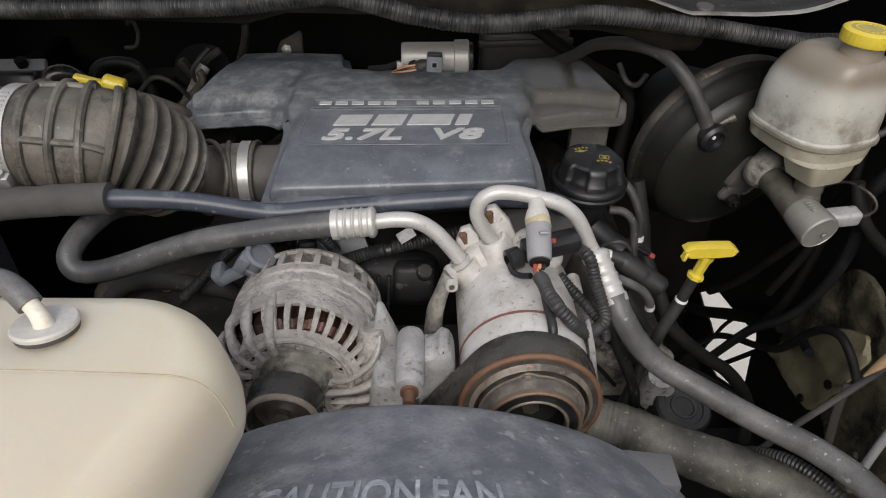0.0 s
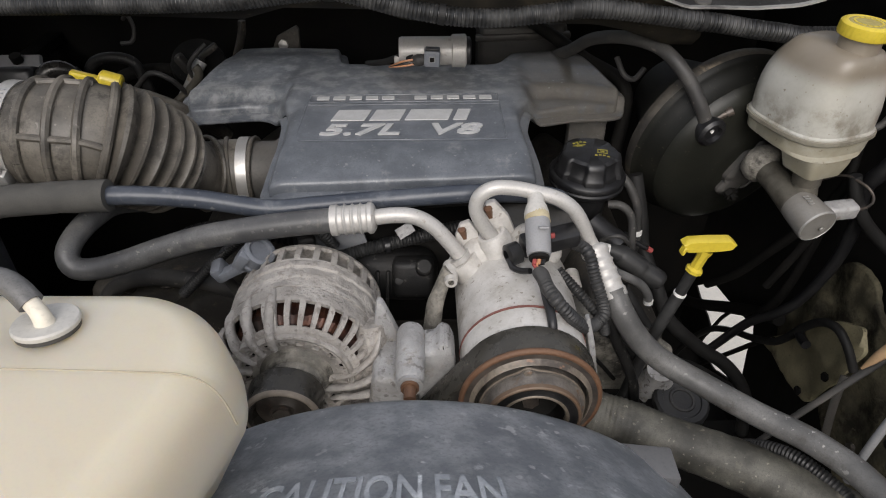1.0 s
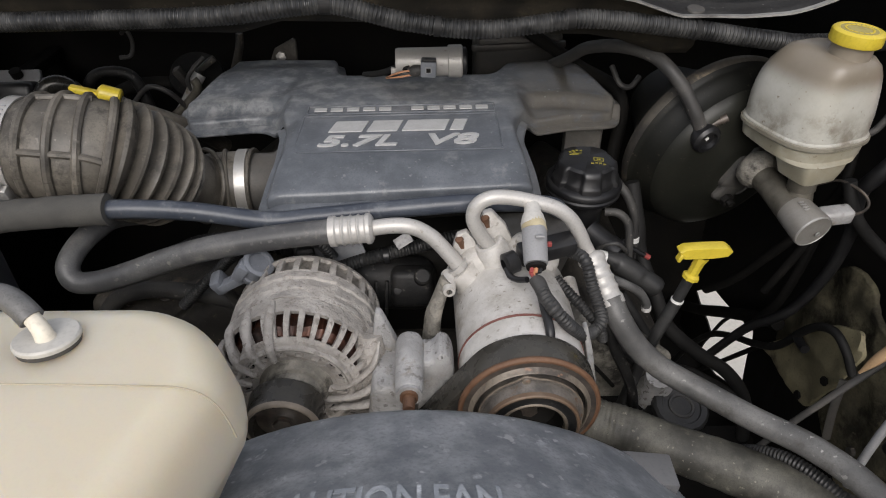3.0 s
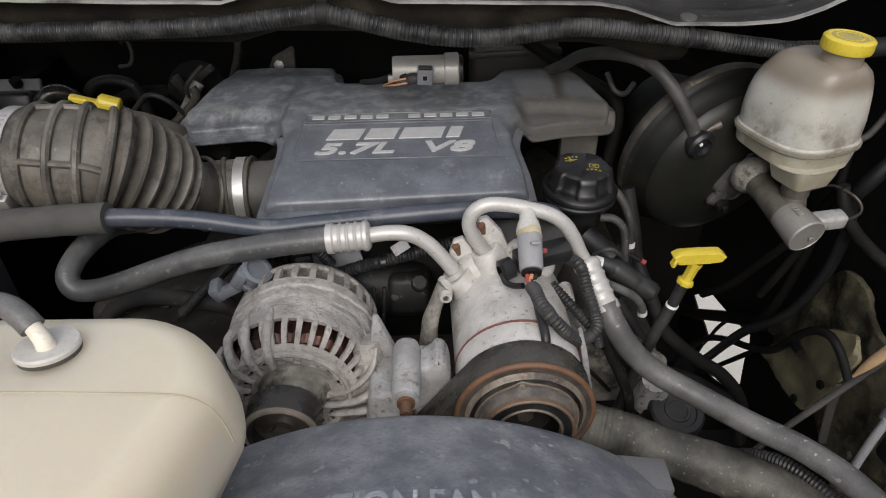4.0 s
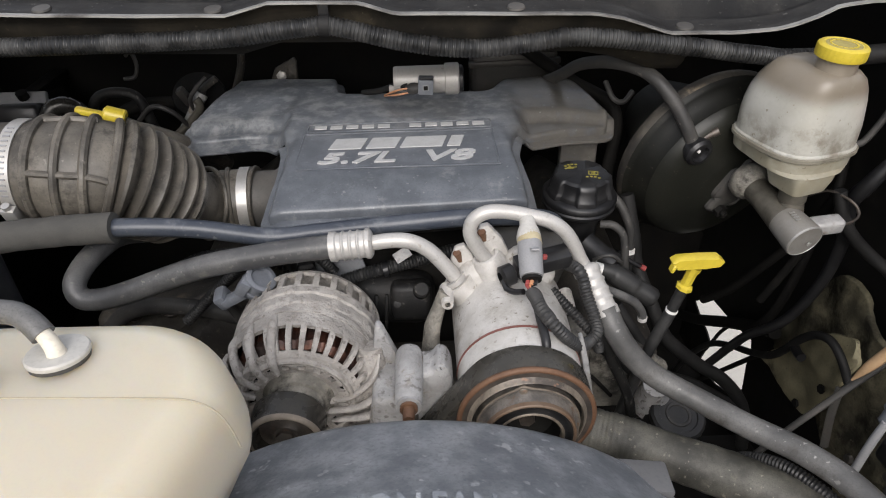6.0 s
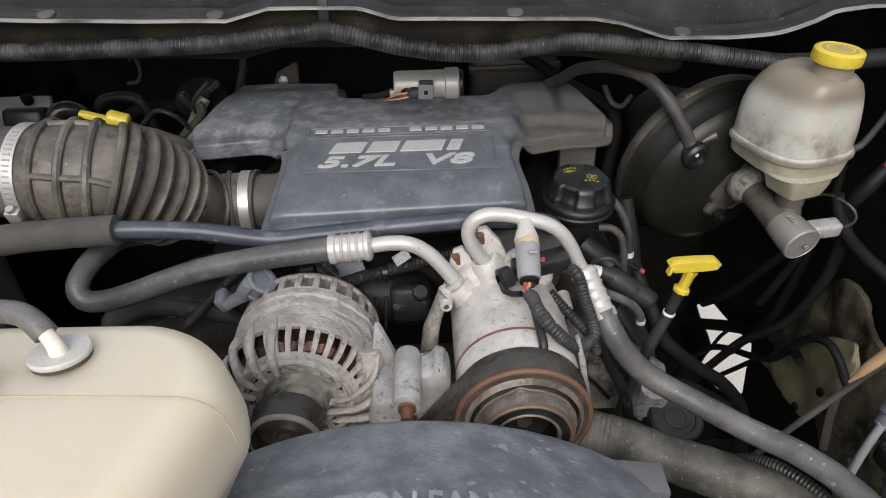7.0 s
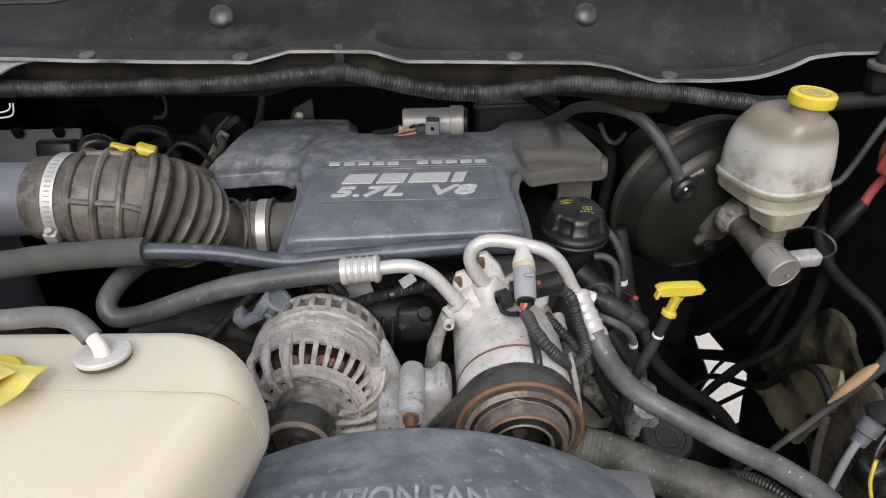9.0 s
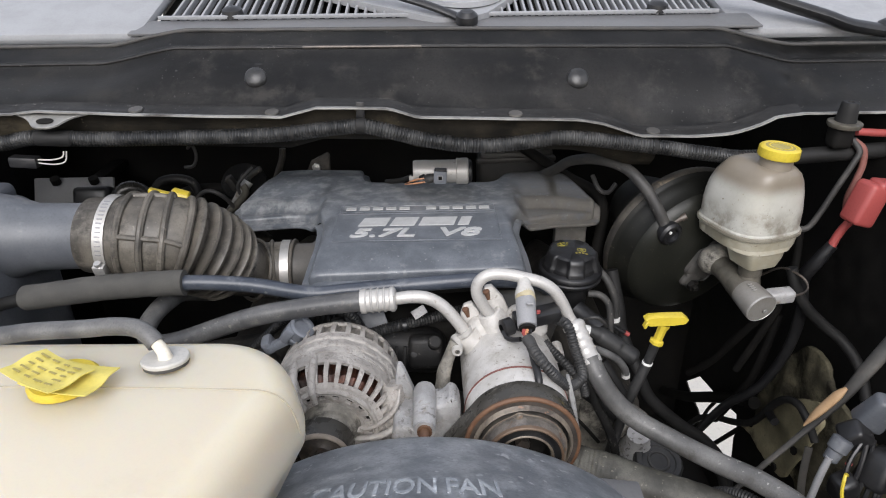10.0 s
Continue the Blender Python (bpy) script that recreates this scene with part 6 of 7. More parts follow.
def main_loom():
    pts = [(-0.85, 0.80, 1.392), (-0.70, 0.80, 1.396), (-0.627, 0.80, 1.398), (-0.575, 0.80, 1.406), (-0.500, 0.80, 1.403), (-0.433, 0.80, 1.4025), (-0.367, 0.80, 1.403), (-0.30, 0.80, 1.4035), (-0.233, 0.80, 1.405), (-0.199, 0.80, 1.4075), (-0.165, 0.80, 1.4115),
           (-0.132, 0.80, 1.4145), (-0.108, 0.80, 1.416), (-0.085, 0.80, 1.412), (-0.059, 0.80, 1.405), (-0.033, 0.80, 1.398), (0.001, 0.80, 1.391), (0.034, 0.80, 1.386), (0.068, 0.80, 1.384), (0.102, 0.80, 1.3855), (0.143, 0.80, 1.390),
           (0.170, 0.80, 1.3935), (0.204, 0.80, 1.393), (0.238, 0.80, 1.3895), (0.273, 0.80, 1.3845), (0.308, 0.80, 1.380), (0.343, 0.80, 1.375), (0.379, 0.80, 1.369), (0.415, 0.80, 1.364), (0.451, 0.80, 1.360), (0.565, 0.80, 1.362), (0.70, 0.80, 1.37)]
    top = thing("wiring_loom", pts[0], "dusty grey corrugated wiring loom hung along the cowl", "wiring loom")
    part("conduit", sweep(pts, 0.0112, 20, step=0.0007, wave=corrugated(0.0046, 0.0016)), LOOM, top)
    line = np.array(pts)
    # the wide wrap at 0.60 blackens the loom's end where it runs into shade
    for x, w in ((-0.545, 0.05), (-0.205, 0.005), (-0.108, 0.012), (0.017, 0.007), (0.170, 0.008), (0.318, 0.006), (0.60, 0.20)):
        y, z = 0.80, float(np.interp(x, line[:, 0], line[:, 2]))
        dz = float(np.interp(x + 0.005, line[:, 0], line[:, 2])) - float(np.interp(x - 0.005, line[:, 0], line[:, 2]))
        part("tape", lathe([(-w / 2, 0.0105), (-w / 2, 0.0117), (w / 2, 0.0117), (w / 2, 0.0105)], (x, y, z), (0.01, 0, dz), 24), RUBBERDARK, top, "black tape wrap")
    part("hanger", block((0.012, 0.004, 0.03), pose(-0.108, 0.806, 1.434), 0.001), BLACK, top)
    return top


main_loom()


def actuator():
    top = thing("solenoid_can", (0.015, 0.95, 1.28), "silver cylindrical solenoid with a black plug behind the cover", "solenoid")
    at = (0.006, 0.965, 1.289)
    part("can", lathe([(-0.0465, 0.0), (-0.0465, 0.0185), (-0.043, 0.0200), (0.030, 0.0200)], at, (1, 0, 0), 40), ALU, top)
    part("end_ring", lathe([(0.028, 0.0205), (0.029, 0.0228), (0.047, 0.0232), (0.049, 0.0215), (0.049, 0.0)], at, (1, 0, 0), 40), ALU, top, "bright aluminium end ring")
    part("end_cap", lathe([(0.049, 0.0195), (0.054, 0.0195), (0.056, 0.016), (0.056, 0)], at, (1, 0, 0), 40), BLACK, top)
    part("lug", block((0.008, 0.012, 0.014), pose(-0.0435, 0.955, 1.279), 0.002), ALU, top)
    plug = part("plug", block((0.022, 0.020, 0.022), pose(0.006, 0.937, 1.290, 0, 3, 0), 0.002), PLUGGREY, top, "blue-grey plug with a square eye")
    part("plug_eye", block((0.009, 0.002, 0.009), pose(0.006, 0.9268, 1.290), 0.001), GREYPL, plug)
    part("plug_hole", block((0.006, 0.002, 0.006), pose(0.006, 0.9260, 1.290), 0.0005), DARK, plug)
    part("latch", block((0.020, 0.010, 0.004), pose(0.007, 0.934, 1.3025, 0, 3, 0), 0.001), BLACK, plug)
    part("boot", sweep([(-0.004, 0.937, 1.287, 0.007), (-0.014, 0.937, 1.286, 0.0085), (-0.022, 0.940, 1.284, 0.005)], n=12), RUBBER, top)
    part("sleeve", sweep([(-0.020, 0.945, 1.287), (-0.040, 0.955, 1.284), (-0.062, 0.97, 1.272), (-0.09, 0.99, 1.262)], 0.0045, 12), RUBBERDARK, top)
    for k, m_ in ((0, ORANGE), (1, BLACK), (2, ORANGE)):
        part("wire", sweep([(-0.016, 0.934, 1.282 + 0.003 * k), (-0.032, 0.934, 1.279 + 0.0035 * k), (-0.044, 0.940, 1.276 + 0.002 * k), (-0.055, 0.96, 1.268)], 0.0015, 8), m_, top)
    return top


actuator()


# ---- the engine's lower parts ----
def engine_block():
    top = thing("engine_block", (0, 0.85, 0.63), "grimy dark cast engine block below the cover", "engine")
    part("crankcase", block((0.46, 0.55, 0.40), pose(-0.03, 0.92, 0.83), 0.03, 3), ENGINE, top)
    part("valley_cover", block((0.30, 0.36, 0.16), pose(-0.03, 0.86, 1.09), 0.03, 3), DARK, top)
    part("valve_cover", block((0.13, 0.48, 0.10), pose(0.225, 0.88, 1.02, 0, 35, 0), 0.02, 3), ENGINE, top)
    part("valve_cover", block((0.13, 0.48, 0.10), pose(-0.285, 0.92, 1.02, 0, -35, 0), 0.02, 3), ENGINE, top)
    part("timing_cover", block((0.30, 0.09, 0.40), pose(0.02, 0.605, 0.87), 0.02, 3), ENGINE, top)
    # the head's end below the suction hose
    part("cylinder_head", block((0.22, 0.08, 0.13), pose(-0.335, 0.745, 1.015, -12, -8, 4), 0.018, 3), ENGINE, top)
    for x in (-0.395, -0.345, -0.295):
        part("head_bolt", lathe([(0, 0.0), (0, 0.008), (0.010, 0.0085), (0.011, 0.012), (0.016, 0.012)], (x, 0.712, 1.085 + 0.12 * (x + 0.345)), (0, 0.5, -0.8), 12), RUSTY, top)
    # castings showing beside the compressor
    part("front_casting", block((0.11, 0.05, 0.18), pose(0.190, 0.660, 0.985, 12, 24, 0), 0.012, 3), CASTING, top, "brown-stained front casting")
    part("pipe_boss", lathe([(0, 0.0), (0, 0.016), (0.02, 0.018), (0.03, 0.024), (0.05, 0.026)], (0.281, 0.600, 1.016), (0.1, 0.3, -1), 24), BRACKET, top, "pale aluminium boss")
    part("casting_plate", prism([(0.196, 1.066), (0.245, 1.078), (0.300, 1.030), (0.305, 0.985), (0.262, 0.990), (0.250, 0.960), (0.205, 0.960)], 0.618, 0.630, 0.004), CASTING, top, "pale stained casting face")
    part("casting_groove", sweep([(0.176, 0.575, 1.075), (0.198, 0.585, 1.045), (0.222, 0.592, 1.010)], 0.0025, 8), DARK, top, "black seam across the casting")
    part("throttle_body", lathe([(-0.07, 0.045), (-0.05, 0.054), (-0.01, 0.056), (0.012, 0.050), (0.022, 0.036), (0.026, 0.0)], (0.112, 0.660, 1.196), (0.15, -0.25, 1), 44), HOUSING, top, "domed dark plastic housing")
    return top


engine_block()


def ignition_coil():
    top = thing("ignition_coil", (-0.04, 0.66, 1.08), "grimy dark plastic ignition coil behind the alternator", "ignition coil")
    bm = block((0.100, 0.055, 0.062), pose(-0.042, 0.657, 1.130, -12, 4, 0), 0.022, 5)
    block((0.048, 0.030, 0.045), pose(-0.020, 0.634, 1.142, -16, 0, 0), 0.008, 3, bm)
    part("body", bm, COIL, top)
    part("shoulder", block((0.050, 0.045, 0.045), pose(-0.085, 0.655, 1.112, 0, 25, 0), 0.014, 4), COIL, top)
    part("socket", lathe([(0, 0.0), (0, 0.010), (0.008, 0.0095), (0.010, 0.0075), (0.010, 0.0)], (-0.008, 0.628, 1.158), (0.1, -0.6, 0.7), 20), COIL, top)
    for x in (-0.062, -0.050, -0.072):
        part("rib", block((0.0045, 0.014, 0.046), pose(x, 0.631, 1.128, -14, 4, 0), 0.0018), COIL, top)
    part("screw", lathe([(0, 0.0045), (0.003, 0.0045), (0.004, 0.0)], (-0.036, 0.622, 1.145), (0, -0.8, 0.5), 10), COIL, top)
    part("bracket", block((0.020, 0.003, 0.013), pose(-0.028, 0.648, 1.196, -40, -24, 20), 0.001), BRACKET, top)
    part("tie", lathe([(0, 0.0085), (0, 0.0098), (0.006, 0.0098), (0.006, 0.0085)], (-0.052, 0.656, 1.170), (0.98, 0.1, 0.1), 16), BLACK, top)
    return top


ignition_coil()
loom_piece("coil_harness", [(-0.155, 0.640, 1.150), (-0.104, 0.650, 1.159), (-0.070, 0.655, 1.167), (-0.042, 0.660, 1.1715), (-0.001, 0.670, 1.175), (0.035, 0.680, 1.178), (0.06, 0.70, 1.16)], 0.0085,
           "black corrugated cable conduit behind the alternator")
loom_piece("front_harness", [(-0.30, 0.66, 1.10), (-0.25, 0.66, 1.15), (-0.21, 0.655, 1.185), (-0.16, 0.65, 1.20), (-0.125, 0.65, 1.195), (-0.11, 0.655, 1.17)], 0.007, "thin black corrugated cable conduit under the hose")


ALIKE = {"fuel_pipe": "pipes across the wing opening", "wing_cable": "cables on the inner wing", "body_cable": "cables down beside the engine", "heater_hose": "hoses behind the engine",
         "drain_hose": "hoses by the wing", "small_lead": "small leads by the filler", "thin_lead": "thin leads behind the duct", "ground_strap": "straps by the casting"}


def wire(name, pts, r, mat_, label, category="cable", extra=None):
    top = thing(name, pts[0][:3], label, category, ALIKE.get(name, ""))
    part("strand", sweep(pts, r, 12), mat_, top)
    for nm, bm, m_, lab in extra or ():
        part(nm, bm, m_, top, lab)
    return top


def steering_reservoir():
    top = thing("steering_reservoir", (0.30, 0.58, 0.93), "dark grey plastic steering fluid reservoir with a round cap", "reservoir")
    part("body", lathe([(-0.09, 0.030), (-0.03, 0.036), (-0.008, 0.036), (0, 0.030)], (0.306, 0.580, 0.976), (0.05, -0.3, 1), 32), BLACK, top)
    cap = part("cap", lathe([(-0.004, 0.030), (0.0, 0.034), (0.010, 0.034), (0.013, 0.031), (0.013, 0.024), (0.011, 0.023), (0.011, 0.0)], (0.306, 0.580, 0.976), (0.05, -0.3, 1), 40,
                            shape=lambda w, h: 1 + 0.012 * math.cos(18 * w)), CONDUIT, top, "dusty dark grey ribbed cap")
    part("cap_ring", lathe([(0.0110, 0.012), (0.0128, 0.013), (0.0128, 0.0155), (0.0110, 0.0165)], (0.306, 0.580, 0.976), (0.05, -0.3, 1), 32), RUBBER, cap)
    return top


steering_reservoir()

# cables and small hoses on the brake side of the engine
wire("injector_plug", [(0.214, 0.700, 1.131, 0.006), (0.226, 0.698, 1.127, 0.008), (0.236, 0.696, 1.123, 0.012), (0.240, 0.695, 1.1205, 0.0138), (0.264, 0.688, 1.106, 0.0138), (0.267, 0.687, 1.104, 0.0125), (0.288, 0.681, 1.091, 0.0132), (0.291, 0.680, 1.089, 0.008)], None, CONDUIT,
     "blue-black plastic injector plug and lead", "plug",
     [("clip", lathe([(0, 0.007), (0, 0.0085), (0.010, 0.0085), (0.010, 0.0)], (0.222, 0.698, 1.127), (-0.9, 0.1, 0.25), 16), WHITE, "white plastic clip")])
wire("sensor_lead", [(0.205, 0.655, 1.132), (0.226, 0.665, 1.118), (0.246, 0.666, 1.107), (0.262, 0.669, 1.094), (0.274, 0.672, 1.076), (0.277, 0.673, 1.064)], 0.0056, HOSE, "thin grey rubber lead with a white clip", "cable",
     [("clip", lathe([(0, 0.0052), (0, 0.0062), (0.006, 0.0062), (0.006, 0.0)], (0.2768, 0.673, 1.067), (0.1, 0.05, -1), 16), WHITE, "white plastic clip")])
wire("vent_hose", [(0.262, 0.82, 1.165), (0.275, 0.81, 1.150), (0.288, 0.802, 1.120), (0.292, 0.80, 1.085), (0.30, 0.80, 1.04)], 0.0062, RUBBER, "thin black rubber vent hose", "hose",
     [("clip", lathe([(0, 0.0064), (0, 0.0076), (0.008, 0.0076), (0.008, 0.0064)], (0.2915, 0.800, 1.088), (0.1, 0, -1), 16), WHITE, "white plastic clip")])
wire("body_cable", [(0.285, 0.83, 1.16), (0.298, 0.81, 1.10), (0.306, 0.80, 1.056), (0.325, 0.765, 1.010), (0.345, 0.752, 0.965), (0.370, 0.75, 0.936), (0.412, 0.75, 0.898), (0.454, 0.75, 0.866), (0.492, 0.75, 0.819), (0.512, 0.75, 0.771), (0.525, 0.75, 0.70)], 0.0105, RUBBERDARK,
     "black rubber covered cable down the inner wing")
wire("body_cable", [(0.27, 0.72, 1.00), (0.31, 0.735, 0.945), (0.345, 0.745, 0.895), (0.373, 0.75, 0.872), (0.411, 0.75, 0.855), (0.464, 0.75, 0.818), (0.498, 0.75, 0.790), (0.52, 0.75, 0.73)], 0.0100, RUBBERDARK, "black rubber covered cable down the inner wing")
wire("small_lead", [(0.205, 0.68, 1.155), (0.212, 0.672, 1.166), (0.224, 0.67, 1.168), (0.236, 0.675, 1.156), (0.245, 0.69, 1.14)], 0.0026, RUBBER, "thin grey wire loop")
wire("small_lead", [(0.265, 0.775, 1.10), (0.285, 0.772, 1.085), (0.302, 0.77, 1.075)], 0.0035, BLACK, "short black wire with a red tip", "cable",
     [("tip", lathe([(0, 0.004), (0.008, 0.004), (0.010, 0.0)], (0.300, 0.77, 1.077), (0.8, -0.1, -0.5), 12), RED, "red plastic tip")])
wire("engine_harness", [(0.178, 0.556, 1.170), (0.183, 0.550, 1.155), (0.192, 0.550, 1.138), (0.200, 0.550, 1.113), (0.213, 0.550, 1.086), (0.223, 0.550, 1.063), (0.231, 0.552, 1.039), (0.24, 0.56, 1.00)], 0.0062, COIL, "black taped cable beside the front casting")

# black pipes crossing the opening to the daylight
wire("fuel_pipe", [(0.62, 1.40, 0.47), (0.62, 1.339, 0.510), (0.62, 1.195, 0.603), (0.62, 1.065, 0.704), (0.62, 0.956, 0.785), (0.62, 0.90, 0.82)], 0.0125, DARK, "black pipe across the wing opening", "pipe")
wire("fuel_pipe", [(0.640, 1.150, 0.545), (0.640, 1.127, 0.594), (0.640, 1.109, 0.634), (0.640, 1.082, 0.678), (0.642, 1.06, 0.71)], 0.0042, DARK, "black pipe across the wing opening", "pipe")
wire("fuel_pipe", [(0.642, 1.16, 0.43), (0.640, 1.101, 0.509), (0.640, 1.030, 0.608), (0.640, 0.958, 0.708), (0.642, 0.91, 0.77)], 0.0052, DARK, "black pipe across the wing opening", "pipe")


def wheelhouse_plate():
    """A dirty, bent sheet standing in front of the inner wing."""
    outline = fillet([(0.912, 0.755, 0.004), (0.879, 0.768, 0.01), (0.750, 0.770, 0.012), (0.722, 0.837, 0.02), (0.700, 0.890, 0.02), (0.690, 0.945, 0.01), (0.712, 0.972, 0.01), (0.760, 0.945, 0.02), (0.800, 0.900, 0.02),
                      (0.850, 0.836, 0.02)])

    def height(y, z):
        return 0.008 * noise.noise(Vector((y * 14, z * 14, 2))) + 0.004 * noise.noise(Vector((y * 45, z * 45, 5)))

    bm = moulded(outline, height, 0.006, 0.010, 0.003)
    for v in bm.verts:
        y, z, h = v.co
        v.co = Vector((0.606 - h, y, z))
    top = thing("wing_plate", (0.606, 0.77, 0.83), "dirty yellowish primer plate on the inner wing", "panel")
    part("sheet", bm, FENDER, top)
    for y, z in ((0.765, 0.785), (0.865, 0.800), (0.725, 0.860)):
        part("bolt", lathe([(0, 0.0075), (0.004, 0.0075), (0.005, 0.0)], (0.603, y, z), (-1, 0, 0.1), 6), DARK, top)
    part("clip", sweep([(0.592, 0.812, 0.868), (0.588, 0.801, 0.884), (0.584, 0.783, 0.886), (0.582, 0.765, 0.889)], 0.0075, 10), BLACK, top)
    return top


wheelhouse_plate()


def splash_panel():
    """A bent sheet behind the plate and the rod; its dim colour holds the shade there."""
    outline = fillet([(0.745, 0.755, 0.01), (0.800, 0.772, 0.01), (0.950, 0.772, 0.01), (0.910, 0.845, 0.02), (0.875, 0.925, 0.03), (0.845, 0.985, 0.03), (0.805, 1.022, 0.02), (0.762, 1.024, 0.02),
                      (0.715, 0.985, 0.02), (0.600, 0.975, 0.04), (0.520, 0.940, 0.04), (0.480, 0.880, 0.02), (0.480, 0.740, 0.02), (0.640, 0.690, 0.02)])
    bm = moulded(outline, lambda y, z: 0.010 * noise.noise(Vector((y * 22, z * 9, 7))) + 0.004 * noise.noise(Vector((y * 60, z * 40, 3))), 0.005, 0.009, 0.003)
    for v in bm.verts:
        y, z, h = v.co
        v.co = Vector((0.634 - h, y, z))
    top = thing("splash_panel", (0.634, 0.62, 0.70), "olive-brown splash panel on the inner wing, darkened for its shade", "panel")
    part("sheet", bm, DIMSHEET, top)
    part("strap", sweep([(0.600, 0.690, 0.900), (0.596, 0.680, 0.850), (0.600, 0.672, 0.79)], 0.006, 10, flat=0.4), HOUSING, top)
    for y, z in ((0.60, 0.91), (0.57, 0.85), (0.64, 0.80)):
        part("stud", lathe([(0, 0.008), (0.006, 0.007), (0.007, 0.0)], (0.620, y, z), (-1, 0, 0.1), 8), ENGINE, top)
    return top


splash_panel()
wire("wing_cable", [(0.60, 1.19, 0.44), (0.595, 1.152, 0.509), (0.595, 1.112, 0.577), (0.595, 1.052, 0.656), (0.592, 0.978, 0.719), (0.590, 0.910, 0.766), (0.588, 0.850, 0.814), (0.586, 0.816, 0.858), (0.584, 0.787, 0.907), (0.584, 0.757, 0.944), (0.586, 0.726, 0.960), (0.590, 0.699, 0.950), (0.60, 0.68, 0.92)], 0.0066, RUBBERDARK, "black cable clipped over the wing plate")
wire("wing_cable", [(0.575, 0.80, 1.17), (0.56, 0.83, 1.08), (0.54, 0.88, 0.98), (0.53, 0.93, 0.90), (0.52, 0.99, 0.83)], 0.008, DARK, "black cable down the inner wing")


def stay_rod():
    top = thing("stay_rod", (0.42, 0.53, 1.0), "grey rod with a peeled orange patch", "rod")
    part("rod", sweep([(0.385, 0.53, 0.960, 0.0040), (0.420, 0.53, 1.011, 0.0042), (0.458, 0.530, 1.062, 0.0045), (0.484, 0.530, 1.098, 0.0055), (0.508, 0.530, 1.136, 0.0080), (0.536, 0.530, 1.195, 0.0105), (0.60, 0.53, 1.32, 0.012)], n=14, flat=0.7), HOUSING, top)
    part("peeled_patch", sweep([(0.4640, 0.5275, 1.089, 0.0015), (0.474, 0.5260, 1.108, 0.0060), (0.484, 0.5250, 1.124, 0.0072), (0.494, 0.5240, 1.140, 0.0068), (0.502, 0.5240, 1.150, 0.0025)], n=12, flat=0.7), WOOD, top, "orange peeled patch")
    return top


stay_rod()


def wing_connectors():
    top = thing("fuse_connector", (0.48, 0.46, 1.05), "cluster of dusty grey wiring connectors by the wing", "connector")
    part("shell", block((0.036, 0.028, 0.050), pose(0.512, 0.478, 1.150, 12, 18, -12), 0.007, 3, None, 0.82), AIRBOX, top, "dusty blue-grey connector shell")
    part("shell", lathe([(0, 0.006), (0.002, 0.0085), (0.014, 0.0090), (0.016, 0.0115), (0.030, 0.0120), (0.032, 0.009), (0.032, 0.0)], (0.455, 0.456, 1.098), (0.45, 0.2, 0.8), 18), AIRBOX, top, "dusty blue-grey connector shell")
    part("shell", block((0.034, 0.030, 0.030), pose(0.490, 0.472, 1.122, 20, 35, 0), 0.006, 3, None, 0.85), BLACK, top)
    part("shell", block((0.05, 0.04, 0.05), pose(0.52, 0.455, 1.085, 0, 20, 30), 0.010, 3, None, 0.85), BLACK, top)
    part("shell", block((0.03, 0.03, 0.04), pose(0.478, 0.45, 1.062, 10, -20, 10), 0.007, 3, None, 0.85), BLACK, top)
    for k in range(4):
        part("wire", sweep([(0.50 + 0.008 * k, 0.465, 1.13 - 0.01 * k), (0.488 + 0.010 * k, 0.448, 1.09 - 0.008 * k), (0.476 + 0.012 * k, 0.44, 1.05), (0.47 + 0.014 * k, 0.43, 1.00)], 0.0030, 8), BLACK, top)
    part("latch", block((0.007, 0.005, 0.007), pose(0.475, 0.450, 1.098, 0, 30, 0), 0.002), RED, top, "small red latch")
    part("sleeve", sweep([(0.452, 0.453, 1.106, 0.0040), (0.447, 0.452, 1.080, 0.0043), (0.444, 0.452, 1.045, 0.0043), (0.44, 0.45, 1.00, 0.0043)], n=14), GREYPL, top, "pale grey cable sleeve")
    part("wire", sweep([(0.470, 0.44, 1.090), (0.455, 0.425, 1.105), (0.452, 0.418, 1.085), (0.458, 0.412, 1.06)], 0.002, 8), YELLOW, top, "yellow wire")
    part("wire", sweep([(0.49, 0.46, 1.12), (0.475, 0.45, 1.10), (0.47, 0.44, 1.07), (0.48, 0.43, 1.02)], 0.003, 8), BLACK, top)
    part("wire", sweep([(0.52, 0.47, 1.14), (0.53, 0.45, 1.10), (0.515, 0.44, 1.05)], 0.003, 8), BLACK, top)
    return top


wing_connectors()
loom_piece("wing_conduit", [(0.32, 0.50, 0.99), (0.338, 0.475, 1.030), (0.355, 0.450, 1.052), (0.372, 0.425, 1.058), (0.395, 0.39, 1.052), (0.41, 0.35, 1.03)], 0.0078, "black corrugated cable conduit under the hose")


